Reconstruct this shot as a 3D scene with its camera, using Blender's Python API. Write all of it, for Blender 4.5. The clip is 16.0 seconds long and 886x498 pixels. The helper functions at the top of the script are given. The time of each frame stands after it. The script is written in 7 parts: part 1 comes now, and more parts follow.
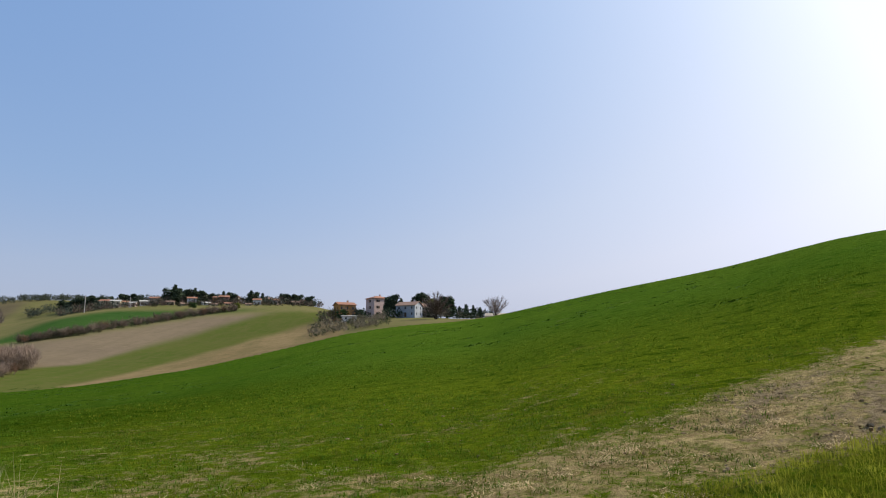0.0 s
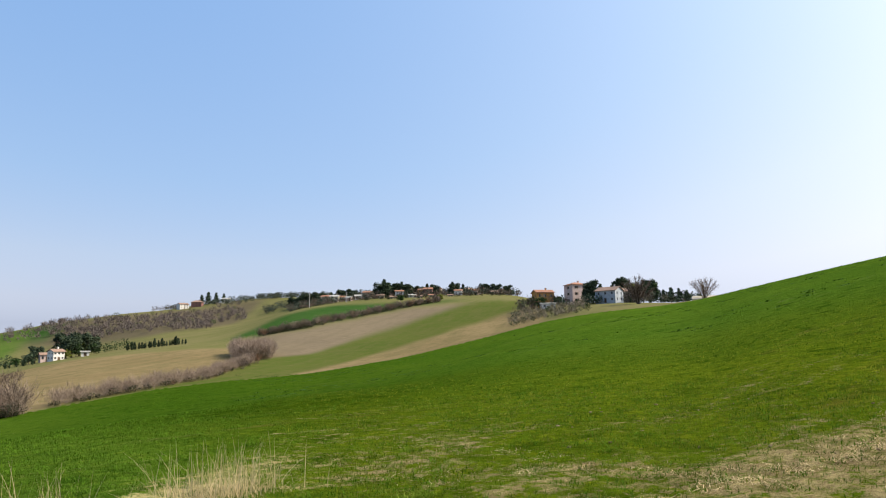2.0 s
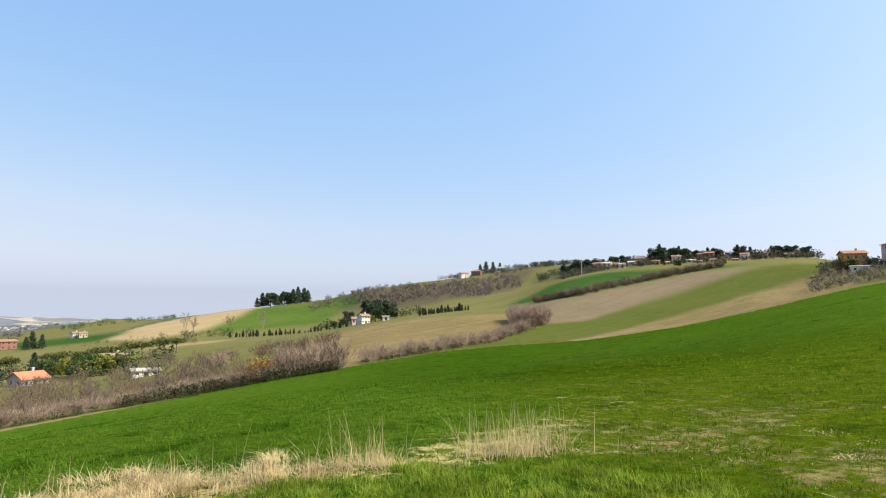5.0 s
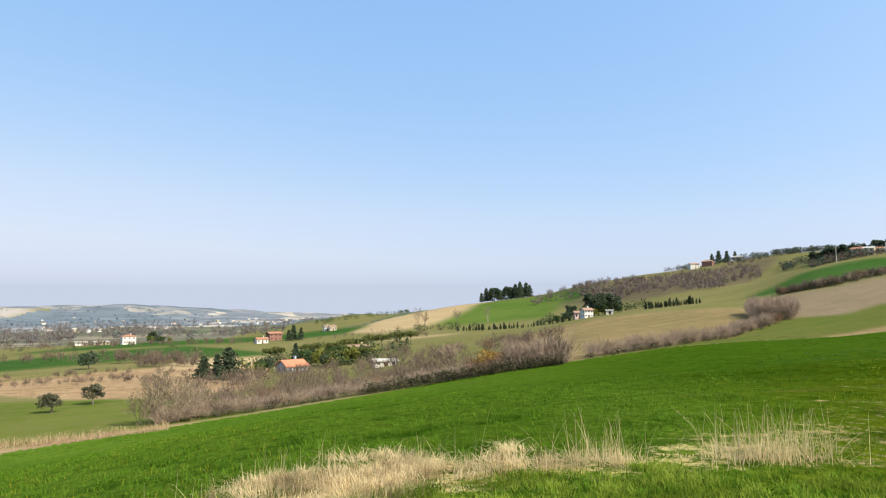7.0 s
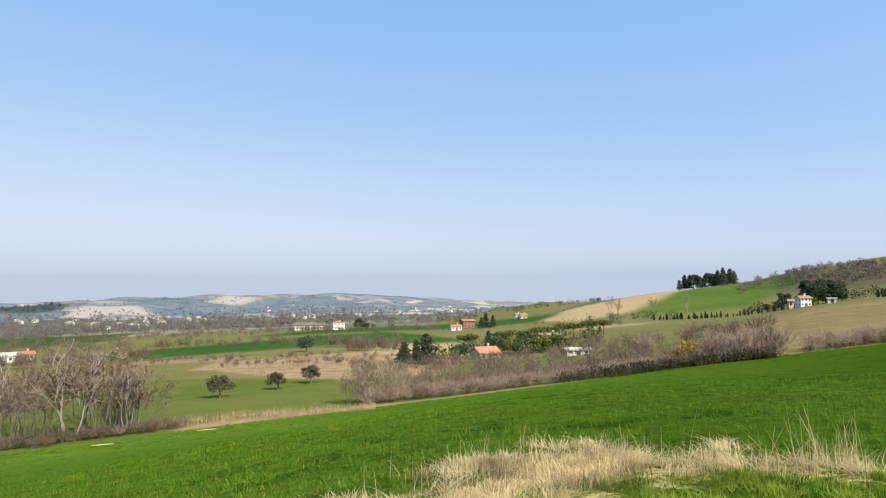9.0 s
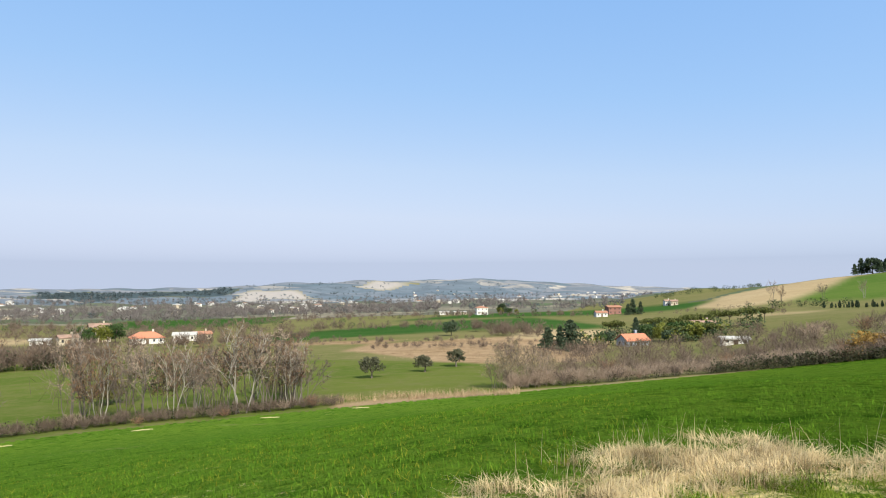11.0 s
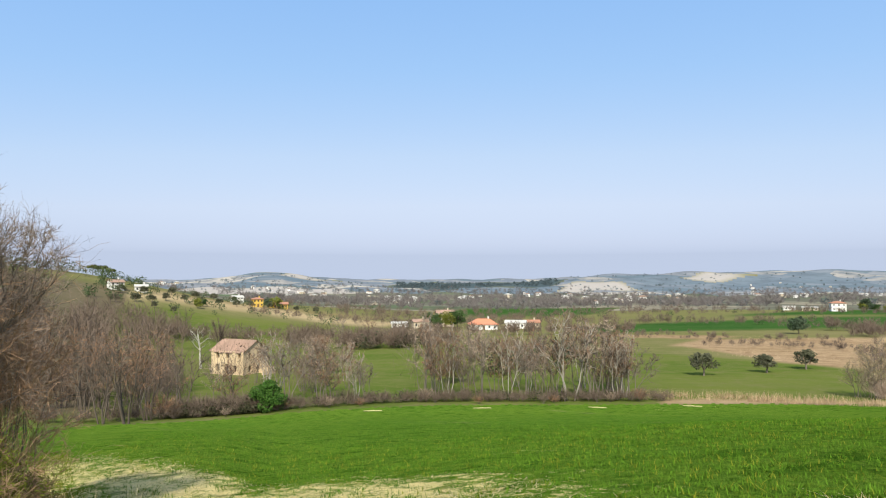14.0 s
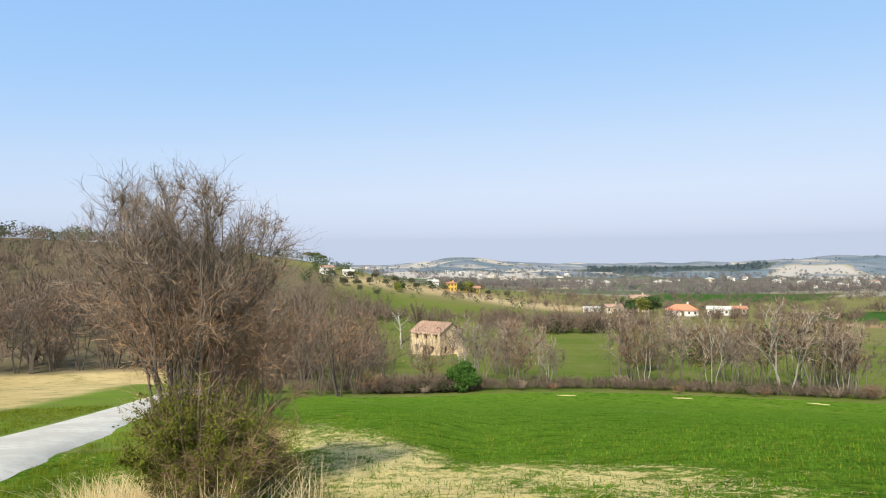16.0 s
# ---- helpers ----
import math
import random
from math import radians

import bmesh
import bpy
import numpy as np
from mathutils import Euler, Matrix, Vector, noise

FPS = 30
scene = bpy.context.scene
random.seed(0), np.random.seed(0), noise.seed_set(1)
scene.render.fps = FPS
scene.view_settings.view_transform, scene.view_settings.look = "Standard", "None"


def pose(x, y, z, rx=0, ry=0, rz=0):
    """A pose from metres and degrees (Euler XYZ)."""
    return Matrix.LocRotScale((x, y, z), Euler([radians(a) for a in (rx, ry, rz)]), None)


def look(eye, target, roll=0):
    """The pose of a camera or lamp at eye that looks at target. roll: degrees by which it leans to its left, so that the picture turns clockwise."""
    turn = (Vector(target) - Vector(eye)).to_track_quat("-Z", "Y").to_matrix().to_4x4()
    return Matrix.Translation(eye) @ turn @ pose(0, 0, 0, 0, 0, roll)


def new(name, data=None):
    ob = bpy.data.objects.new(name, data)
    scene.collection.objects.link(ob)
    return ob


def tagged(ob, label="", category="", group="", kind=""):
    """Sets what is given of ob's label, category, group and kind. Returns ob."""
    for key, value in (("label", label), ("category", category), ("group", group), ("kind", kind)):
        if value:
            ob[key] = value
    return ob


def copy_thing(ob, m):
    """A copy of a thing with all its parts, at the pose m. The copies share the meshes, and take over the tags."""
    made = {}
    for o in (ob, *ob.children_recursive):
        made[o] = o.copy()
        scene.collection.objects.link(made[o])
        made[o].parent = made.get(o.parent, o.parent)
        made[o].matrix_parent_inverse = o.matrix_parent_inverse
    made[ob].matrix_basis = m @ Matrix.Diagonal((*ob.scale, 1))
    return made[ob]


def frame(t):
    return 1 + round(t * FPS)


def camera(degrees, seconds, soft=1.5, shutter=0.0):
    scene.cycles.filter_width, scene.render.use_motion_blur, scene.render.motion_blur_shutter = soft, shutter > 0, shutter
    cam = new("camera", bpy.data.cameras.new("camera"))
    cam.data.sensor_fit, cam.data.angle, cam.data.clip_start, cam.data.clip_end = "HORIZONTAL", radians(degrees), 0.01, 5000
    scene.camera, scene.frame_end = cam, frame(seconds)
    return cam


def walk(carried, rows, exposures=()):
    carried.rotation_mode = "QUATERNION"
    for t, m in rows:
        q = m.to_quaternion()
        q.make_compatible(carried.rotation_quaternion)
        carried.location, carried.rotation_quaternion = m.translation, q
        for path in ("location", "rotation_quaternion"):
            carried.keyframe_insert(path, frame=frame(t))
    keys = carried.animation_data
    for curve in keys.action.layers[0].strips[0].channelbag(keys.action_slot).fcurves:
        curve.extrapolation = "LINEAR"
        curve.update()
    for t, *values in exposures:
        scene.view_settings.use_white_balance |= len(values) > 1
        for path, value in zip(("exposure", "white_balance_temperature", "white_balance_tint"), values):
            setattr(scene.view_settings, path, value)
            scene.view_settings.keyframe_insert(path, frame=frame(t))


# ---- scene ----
ROWS = [
    (0, -0.00, 9.34, 0.09),
    (0.5, 4.23, 9.25, 0.31),
    (1, 9.77, 9.24, 0.47),
    (1.5, 13.18, 8.98, 0.66),
    (2, 17.00, 8.41, 0.79),
    (2.5, 21.39, 7.81, 0.54),
    (3, 25.59, 7.66, 0.45),
    (3.5, 29.42, 7.16, 0.31),
    (6, 49.38, 5.47, 0.52),
    (6.5, 54.89, 5.44, 0.66),
    (7, 59.02, 5.43, 0.46),
    (7.5, 62.62, 5.69, 0.53),
    (8, 65.93, 5.64, 0.86),
    (8.5, 70.47, 5.00, 0.68),
    (9, 75.26, 4.55, 0.43),
    (11.5, 90.66, 3.21, 0.13),
    (12, 94.77, 3.04, -0.10),
    (12.5, 99.82, 2.81, 0.10),
    (13, 104.29, 2.75, 0.29),
    (13.5, 109.01, 2.82, -0.09),
    (14, 114.82, 2.71, 0.02),
    (14.5, 120.79, 2.43, -0.18),
    (15, 123.71, 2.04, 0.14),
    (15.5, 126.37, 1.95, 0.12),
    (16, 131.09, 1.41, 0.37),
]
# the camera is held out in front of a turning body
cam = camera(67.4, 16.0, 1.1)
ARM = 0.3
walk(cam, [(t, pose(-ARM * math.sin(radians(yaw)), ARM * math.cos(radians(yaw)), 1.6, 90 + pitch, roll, yaw)) for t, yaw, pitch, roll in ROWS],
     [(0.0, 0.10, 6350, 16), (1.5, 0.40, 6500, 14), (3.5, 0.71, 6650, 11), (7.0, 0.70, 6550, 10), (9.0, 0.60, 6350, 10), (13.5, 0.60, 6200, 9.5), (16.0, 0.67, 6350, 9)])

# ---- light ----
SUN_AZ, SUN_EL = -68.0, 40.0
world = bpy.data.worlds.new("sky")
scene.world = world
world.use_nodes = True
wn = world.node_tree.nodes
sky = wn.new("ShaderNodeTexSky")
sky.sky_type, sky.sun_disc = "NISHITA", False
sky.sun_elevation, sky.sun_rotation = radians(SUN_EL), radians(-SUN_AZ)
sky.altitude, sky.air_density, sky.dust_density, sky.ozone_density = 100, 0.4, 0.6, 1.5
# a thin spring haze: the clear sky's own brightness picks the tone, from blue overhead to lilac-white low down and towards the sun
split = wn.new("ShaderNodeSeparateColor")
world.node_tree.links.new(sky.outputs[0], split.inputs[0])
scale = wn.new("ShaderNodeMath")
scale.operation = "MULTIPLY"
world.node_tree.links.new(split.outputs[0], scale.inputs[0])
scale.inputs[1].default_value = 0.2
ramp = wn.new("ShaderNodeValToRGB")
SKY_TONES = [(0.10, (0.130, 0.312, 0.615)), (0.18, (0.188, 0.365, 0.62)), (0.30, (0.315, 0.436, 0.605)), (0.46, (0.412, 0.484, 0.606)), (0.70, (0.450, 0.502, 0.618))]
while len(ramp.color_ramp.elements) < len(SKY_TONES):
    ramp.color_ramp.elements.new(0.5)
for el_, (pos, tone) in zip(ramp.color_ramp.elements, SKY_TONES):
    el_.position, el_.color = pos, (*[v / 0.12 for v in tone], 1)
world.node_tree.links.new(scale.outputs[0], ramp.inputs[0])
# the haze scatters the sun's light forward: a dusty sky's glow is added round the sun
dusty = wn.new("ShaderNodeTexSky")
dusty.sky_type, dusty.sun_disc = "NISHITA", False
dusty.sun_elevation, dusty.sun_rotation = sky.sun_elevation, sky.sun_rotation
dusty.altitude, dusty.air_density, dusty.dust_density, dusty.ozone_density = 100, 0.4, 8.0, 0.0
parts = wn.new("ShaderNodeSeparateColor")
world.node_tree.links.new(dusty.outputs[0], parts.inputs[0])
glow = wn.new("ShaderNodeMapRange")
glow.inputs[1].default_value, glow.inputs[2].default_value = 0.35, 10.0
glow.inputs[3].default_value, glow.inputs[4].default_value = 0.0, 1.0
world.node_tree.links.new(parts.outputs[0], glow.inputs[0])
knee = wn.new("ShaderNodeMath")
knee.operation = "POWER"
world.node_tree.links.new(glow.outputs[0], knee.inputs[0])
knee.inputs[1].default_value = 0.65
gain = wn.new("ShaderNodeMath")
gain.operation = "MULTIPLY"
world.node_tree.links.new(knee.outputs[0], gain.inputs[0])
gain.inputs[1].default_value = 6.4
veil = wn.new("ShaderNodeMix")
veil.data_type, veil.blend_type = "RGBA", "ADD"
veil.inputs[0].default_value = 1.0
world.node_tree.links.new(ramp.outputs[0], veil.inputs[6])
world.node_tree.links.new(gain.outputs[0], veil.inputs[7])
wn["Background"].inputs["Strength"].default_value = 0.096
world.node_tree.links.new(veil.outputs[2], wn["Background"].inputs["Color"])

sun_data = bpy.data.lights.new("sun", "SUN")
sun_data.energy, sun_data.angle, sun_data.color = 5.0, radians(0.53), (1.0, 0.925, 0.75)
sun = new("sun", sun_data)
a, e = radians(SUN_AZ), radians(SUN_EL)
sun.matrix_world = look((0, 0, 300), Vector((0, 0, 300)) - Vector((-math.sin(a) * math.cos(e), math.cos(a) * math.cos(e), math.sin(e))))

# ---- materials ----


class Nodes:
    """A small helper to write node materials."""

    def __init__(self, name):
        self.mat = bpy.data.materials.new(name)
        self.mat.use_nodes = True
        self.tree = self.mat.node_tree
        self.bsdf = self.tree.nodes["Principled BSDF"]
        self.geo = self.tree.nodes.new("ShaderNodeTexCoord")
        self.coord = self.geo.outputs["Object"]

    def link(self, a, b):
        self.tree.links.new(a, b)

    def put(self, socket, value):
        if hasattr(value, "links"):
            self.link(value, socket)
        else:
            socket.default_value = value

    def noise(self, scale, detail=4, rough=0.6, stretch=None, turn=0.0, kind="ShaderNodeTexNoise", out=0):
        first = self.coord
        if turn:
            t = self.tree.nodes.new("ShaderNodeMapping")
            t.inputs["Rotation"].default_value = (0, 0, radians(turn))
            self.link(first, t.inputs["Vector"])
            first = t.outputs[0]
        m = self.tree.nodes.new("ShaderNodeMapping")
        m.inputs["Scale"].default_value = stretch or (1, 1, 1)
        self.link(first, m.inputs["Vector"])
        n = self.tree.nodes.new(kind)
        n.inputs["Scale"].default_value = scale
        if kind == "ShaderNodeTexNoise":
            n.inputs["Detail"].default_value, n.inputs["Roughness"].default_value = detail, rough
        self.link(m.outputs[0], n.inputs["Vector"])
        return n.outputs[out]

    def ramp(self, value, lo, hi):
        r = self.tree.nodes.new("ShaderNodeMapRange")
        r.interpolation_type = "SMOOTHSTEP"
        self.link(value, r.inputs[0])
        r.inputs[1].default_value, r.inputs[2].default_value = lo, hi
        return r.outputs[0]

    def mix(self, f, a, b, mode="MIX"):
        m = self.tree.nodes.new("ShaderNodeMix")
        m.data_type, m.blend_type = "RGBA", mode
        self.put(m.inputs[0], f)
        for s, v in ((m.inputs[6], a), (m.inputs[7], b)):
            self.put(s, v if hasattr(v, "links") else (*v, 1))
        return m.outputs[2]

    def math(self, op, a, b):
        m = self.tree.nodes.new("ShaderNodeMath")
        m.operation = op
        self.put(m.inputs[0], a)
        self.put(m.inputs[1], b)
        return m.outputs[0]

    def attr(self, name):
        n = self.tree.nodes.new("ShaderNodeAttribute")
        n.attribute_name = name
        return n.outputs["Fac"]

    def bump(self, h, strength, dist):
        b = self.tree.nodes.new("ShaderNodeBump")
        b.inputs["Strength"].default_value, b.inputs["Distance"].default_value = strength, dist
        self.link(h, b.inputs["Height"])
        self.link(b.outputs[0], self.bsdf.inputs["Normal"])

    def done(self, color, rough=0.9, spec=0.2):
        self.put(self.bsdf.inputs["Base Color"], color if hasattr(color, "links") else (*color, 1))
        self.put(self.bsdf.inputs["Roughness"], rough)
        self.bsdf.inputs["Specular IOR Level"].default_value = spec
        return self.mat


def leaf_mat(name, c1, c2, scale=1.5, rough=0.7, trans=0.0):
    """Leaves and twigs: each leaf or twig its own tone."""
    n = Nodes(name)
    g = n.tree.nodes.new("ShaderNodeNewGeometry")
    o = n.tree.nodes.new("ShaderNodeObjectInfo")
    f = n.math("ADD", n.math("MULTIPLY", g.outputs["Random Per Island"], 0.6), n.math("MULTIPLY", o.outputs["Random"], 0.4))
    col = n.mix(f, c1, c2)
    col = n.mix(n.ramp(n.noise(scale, 3), 0.35, 0.7), col, tuple(0.72 * v for v in c1))
    if trans:
        # thin blades let the sun through
        t = n.tree.nodes.new("ShaderNodeBsdfTranslucent")
        n.link(col, t.inputs["Color"])
        m = n.tree.nodes.new("ShaderNodeMixShader")
        m.inputs[0].default_value = trans
        n.link(n.bsdf.outputs[0], m.inputs[1])
        n.link(t.outputs[0], m.inputs[2])
        n.link(m.outputs[0], n.tree.nodes["Material Output"].inputs["Surface"])
    return n.done(col, rough, 0.0 if trans else 0.05)


def plain_mat(name, c1, c2, scale=3.0, rough=0.85, spec=0.2, bump=0.2, dist=0.01):
    n = Nodes(name)
    g = n.noise(scale, 5, 0.65)
    b = n.noise(scale * 0.13, 3)
    col = n.mix(n.ramp(g, 0.4, 0.7), n.mix(n.ramp(b, 0.35, 0.65), c1, c2), tuple(0.75 * v for v in c1))
    n.bump(g, bump, dist)
    return n.done(col, rough, spec)


ROAD_TURN = 146.4  # the lane runs along this bearing


def wheat_mat():
    """Young wheat with thin places, straw and bare soil by the verge."""
    n = Nodes("young_wheat")
    broad = n.ramp(n.noise(0.035, 4, stretch=(1, 1, 0.2)), 0.35, 0.68)
    green = n.mix(broad, (0.080, 0.158, 0.016), (0.120, 0.190, 0.021))
    tufts = n.noise(3.0, 6, 0.8)
    green = n.mix(n.ramp(tufts, 0.45, 0.72), green, (0.17, 0.24, 0.026))
    green = n.mix(n.math("MULTIPLY", n.ramp(n.noise(13, 5, 0.85), 0.50, 0.62), 0.5), green, (0.046, 0.10, 0.008))
    green = n.mix(n.ramp(n.noise(0.9, 6, 0.75), 0.50, 0.64), green, (0.046, 0.102, 0.009))
    leafy = n.ramp(n.noise(5.5, 4, 0.7), 0.42, 0.60)
    green = n.mix(n.math("MULTIPLY", leafy, 0.55), green, n.mix(1.0, green, (0.46, 0.52, 0.4), "MULTIPLY"))
    pale = n.ramp(n.noise(2.1, 5, 0.75), 0.55, 0.68)
    green = n.mix(n.math("MULTIPLY", pale, 0.5), green, n.mix(1.0, green, (1.5, 1.35, 1.0), "MULTIPLY"))
    specks = n.math("MULTIPLY", n.ramp(n.noise(11.0, 3, 0.6), 0.62, 0.70), n.ramp(n.noise(0.25, 3), 0.45, 0.6))
    green = n.mix(n.math("MULTIPLY", specks, 0.6), green, (0.20, 0.22, 0.05))
    clumps = n.ramp(n.noise(0.5, 2, 0.5), 0.66, 0.71)
    green = n.mix(n.math("MULTIPLY", n.math("MULTIPLY", clumps, n.attr("backlit")), n.ramp(n.noise(0.02, 2), 0.45, 0.58)), green, (0.016, 0.045, 0.004))
    thin = n.noise(0.16, 5, 0.7, stretch=(1.0, 0.16, 1), turn=-ROAD_TURN + 180)
    thin = n.math("MULTIPLY", n.ramp(thin, 0.60, 0.70), n.ramp(n.noise(0.9, 4), 0.4, 0.6))
    green = n.mix(n.math("MULTIPLY", thin, 0.45), green, (0.25, 0.21, 0.09))
    # the dim, backlit look of the sunward wheat is put into its colour
    green = n.mix(n.attr("backlit"), green, n.mix(1.0, green, (0.42, 0.49, 0.33), "MULTIPLY"))
    # yellower beside the trampled ground, with some backlit dimness painted in
    green = n.mix(n.attr("yellow_backlit"), green, n.mix(1.0, green, (0.95, 0.76, 0.36), "MULTIPLY"))
    verge = n.attr("verge")
    fibre = n.ramp(n.noise(9, 7, 0.85), 0.3, 0.7)
    # one straw in two painted tones: dull where backlit, bright where front-lit
    old = n.mix(fibre, (0.54, 0.425, 0.20), (0.13, 0.095, 0.042))
    old = n.mix(n.math("MULTIPLY", n.ramp(n.noise(2.6, 7, 0.9), 0.50, 0.60), 0.7), old, (0.17, 0.115, 0.055))
    front_lit = n.mix(fibre, (0.80, 0.65, 0.30), (0.52, 0.41, 0.165))
    straw = n.mix(n.attr("front_lit"), old, front_lit)
    straw = n.mix(n.ramp(n.noise(2.2, 6, 0.8), 0.48, 0.60), straw, n.mix(0.25, green, straw))
    # broken patches with ragged edges, drawn out along the tractor's way
    broken = n.math("MULTIPLY", n.math("SUBTRACT", n.noise(0.55, 8, 0.8, stretch=(1.0, 0.35, 1), turn=-ROAD_TURN + 180), 0.5), 2.6)
    tatter = n.math("MULTIPLY", n.math("SUBTRACT", n.noise(4.5, 7, 0.9), 0.5), 3.0)
    patch = n.math("ADD", n.math("ADD", verge, broken), tatter)
    col = n.mix(n.ramp(patch, 0.48, 0.78), green, straw)
    soil = n.math("ADD", n.attr("bare"), n.math("MULTIPLY", n.math("SUBTRACT", n.noise(0.8, 8, 0.85, stretch=(1.0, 0.5, 1), turn=-ROAD_TURN + 180), 0.5), 3.2))
    col = n.mix(n.ramp(soil, 0.62, 0.85), col, n.mix(n.ramp(n.noise(6, 6, 0.85), 0.35, 0.65), (0.10, 0.074, 0.042), (0.32, 0.25, 0.145)))
    n.bump(n.noise(5, 7, 0.85), 0.8, 0.18)
    return n.done(col, 0.95, 0.0)


def patchwork(name, cell, tones, fine):
    """Far fields: a patchwork of plots, each of its own crop or soil; the most distant tones include haze."""
    n = Nodes(name)
    v = n.noise(1 / cell, kind="ShaderNodeTexVoronoi", out=1, stretch=(1, 1, 0))
    s = n.tree.nodes.new("ShaderNodeSeparateColor")
    n.link(v, s.inputs[0])
    col = n.mix(n.ramp(s.outputs[0], 0.30, 0.34), tones[0], tones[1])
    col = n.mix(n.ramp(s.outputs[0], 0.55, 0.58), col, tones[2])
    col = n.mix(n.ramp(s.outputs[0], 0.80, 0.82), col, tones[3])
    g = n.noise(fine, 5, 0.7)
    col = n.mix(n.ramp(g, 0.4, 0.7), col, tuple(0.75 * v_ for v_ in tones[0]))
    return n.done(col, 1.0, 0.0)


# main tone, broad patches and grain of each crop or soil
FIELD_TONES = {
    "meadow": ((0.066, 0.098, 0.016), (0.102, 0.12, 0.025), (0.122, 0.117, 0.042)),
    "pasture": ((0.105, 0.112, 0.034), (0.138, 0.128, 0.05), (0.165, 0.138, 0.065)),
    "hill_green": ((0.052, 0.10, 0.016), (0.075, 0.118, 0.022), (0.09, 0.115, 0.03)),
    "crop": ((0.024, 0.066, 0.013), (0.034, 0.078, 0.016), (0.048, 0.086, 0.025)),
    "fallow": ((0.16, 0.124, 0.082), (0.178, 0.138, 0.088), (0.135, 0.108, 0.066)),
    "stubble": ((0.175, 0.128, 0.062), (0.22, 0.16, 0.08), (0.115, 0.10, 0.042)),
    "thin_crop": ((0.060, 0.086, 0.016), (0.078, 0.094, 0.021), (0.10, 0.096, 0.032)),
    "verge": ((0.085, 0.135, 0.016), (0.12, 0.165, 0.026), (0.10, 0.11, 0.032)),
    "strawfield": ((0.36, 0.265, 0.12), (0.44, 0.335, 0.16), (0.15, 0.135, 0.045)),
    "beige": ((0.32, 0.238, 0.128), (0.36, 0.272, 0.152), (0.275, 0.202, 0.11)),
    "reed": ((0.27, 0.185, 0.10), (0.32, 0.225, 0.13), (0.15, 0.09, 0.05)),
    "scrub": ((0.105, 0.085, 0.052), (0.122, 0.096, 0.06), (0.078, 0.07, 0.034)),
    # the two far tones have the haze of distance mixed in
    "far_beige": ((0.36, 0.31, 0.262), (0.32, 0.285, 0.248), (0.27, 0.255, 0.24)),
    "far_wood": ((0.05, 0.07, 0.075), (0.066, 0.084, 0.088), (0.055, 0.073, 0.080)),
}


def fields_mat():
    """All the fields and slopes: tones laid by plot, grain and faint drill rows."""
    n = Nodes("field_crops_and_soil")
    tone = [n.tree.nodes.new("ShaderNodeAttribute") for _ in range(3)]
    for node, name in zip(tone, ("tone_main", "tone_patch", "tone_grain")):
        node.attribute_name = name
    t = [node.outputs["Color"] for node in tone]
    base = n.mix(n.ramp(n.noise(0.025, 4, 0.65), 0.35, 0.65), t[0], t[1])
    grain = n.noise(0.35, 7, 0.78)
    col = n.mix(n.ramp(grain, 0.45, 0.72), base, t[2])
    rows = n.ramp(n.noise(0.22, 3, 0.6, stretch=(1.0, 0.05, 1.0), turn=-4), 0.45, 0.62)
    col = n.mix(n.math("MULTIPLY", rows, 0.35), col, t[2])
    fine = n.ramp(n.noise(2.6, 6, 0.85), 0.50, 0.66)
    col = n.mix(n.math("MULTIPLY", fine, 0.4), col, t[2])
    dark = n.ramp(n.noise(0.9, 5, 0.8), 0.55, 0.75)
    col = n.mix(n.math("MULTIPLY", dark, 0.35), col, n.mix(1.0, col, (0.6, 0.58, 0.5), "MULTIPLY"))
    n.bump(grain, 0.5, 0.25)
    return n.done(col, 0.95, 0.0)


M = {
    "wheat": wheat_mat(),
    "fields": fields_mat(),
    "valley": patchwork("valley_fields", 130, ((0.11, 0.11, 0.08), (0.085, 0.115, 0.06), (0.145, 0.135, 0.10), (0.21, 0.185, 0.135)), 0.03),
    # aerial haze is painted into the distant plots as grey-blue
    "far": patchwork("hazed_distant_fields", 230, ((0.15, 0.165, 0.185), (0.105, 0.135, 0.15), (0.195, 0.198, 0.205), (0.36, 0.32, 0.265)), 0.012),
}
M["far_green"] = patchwork("hazed_green_slopes", 170, ((0.125, 0.15, 0.172), (0.105, 0.135, 0.155), (0.155, 0.172, 0.19), (0.26, 0.24, 0.215)), 0.012)
KINDS = list(M)
SLOTS = KINDS + list(FIELD_TONES)

# ---- lie of the land: heights along bearings (degrees to the left of north), metres below or above the foot of the camera ----
BEARINGS, SLOPES = [], []


def profile(bearing, *knots):
    BEARINGS.append(bearing)
    SLOPES.append([(0.0, 0.0), (2.5, 0.0)] + list(knots))


profile(-50, (9, 0.6), (60, 10.67), (105, 18.98), (200, 26.16), (600, 33.04), (1500, 14.69), (4600, -22.49))
profile(-34, (9, 0.5), (60, 10.14), (110, 18.71), (200, 24.39), (600, 33.04), (1500, 14.69), (4600, -22.49))
profile(-21.8, (9, 0.35), (60, 7.48), (125, 16.37), (220, 21.62), (600, 33.04), (1500, 14.69), (4600, -22.49))
profile(-15, (9, 0.3), (70, 7.36), (135, 14.98), (230, 20.51), (600, 33.04), (1500, 14.69), (4600, -22.49))
profile(-8, (9, 0.2), (80, 6.49), (155, 13.34), (240, 18.38), (600, 33.04), (1500, 14.69), (4600, -22.49))
profile(-3, (9, 0.1), (90, 5.21), (185, 12.30), (270, 17.17), (600, 30.94), (1500, 14.69), (4600, -22.49))
profile(2.6, (9, 0.08), (100, 4.57), (215, 12.27), (300, 19.95), (600, 30.94), (1500, 14.69), (4600, -22.49))
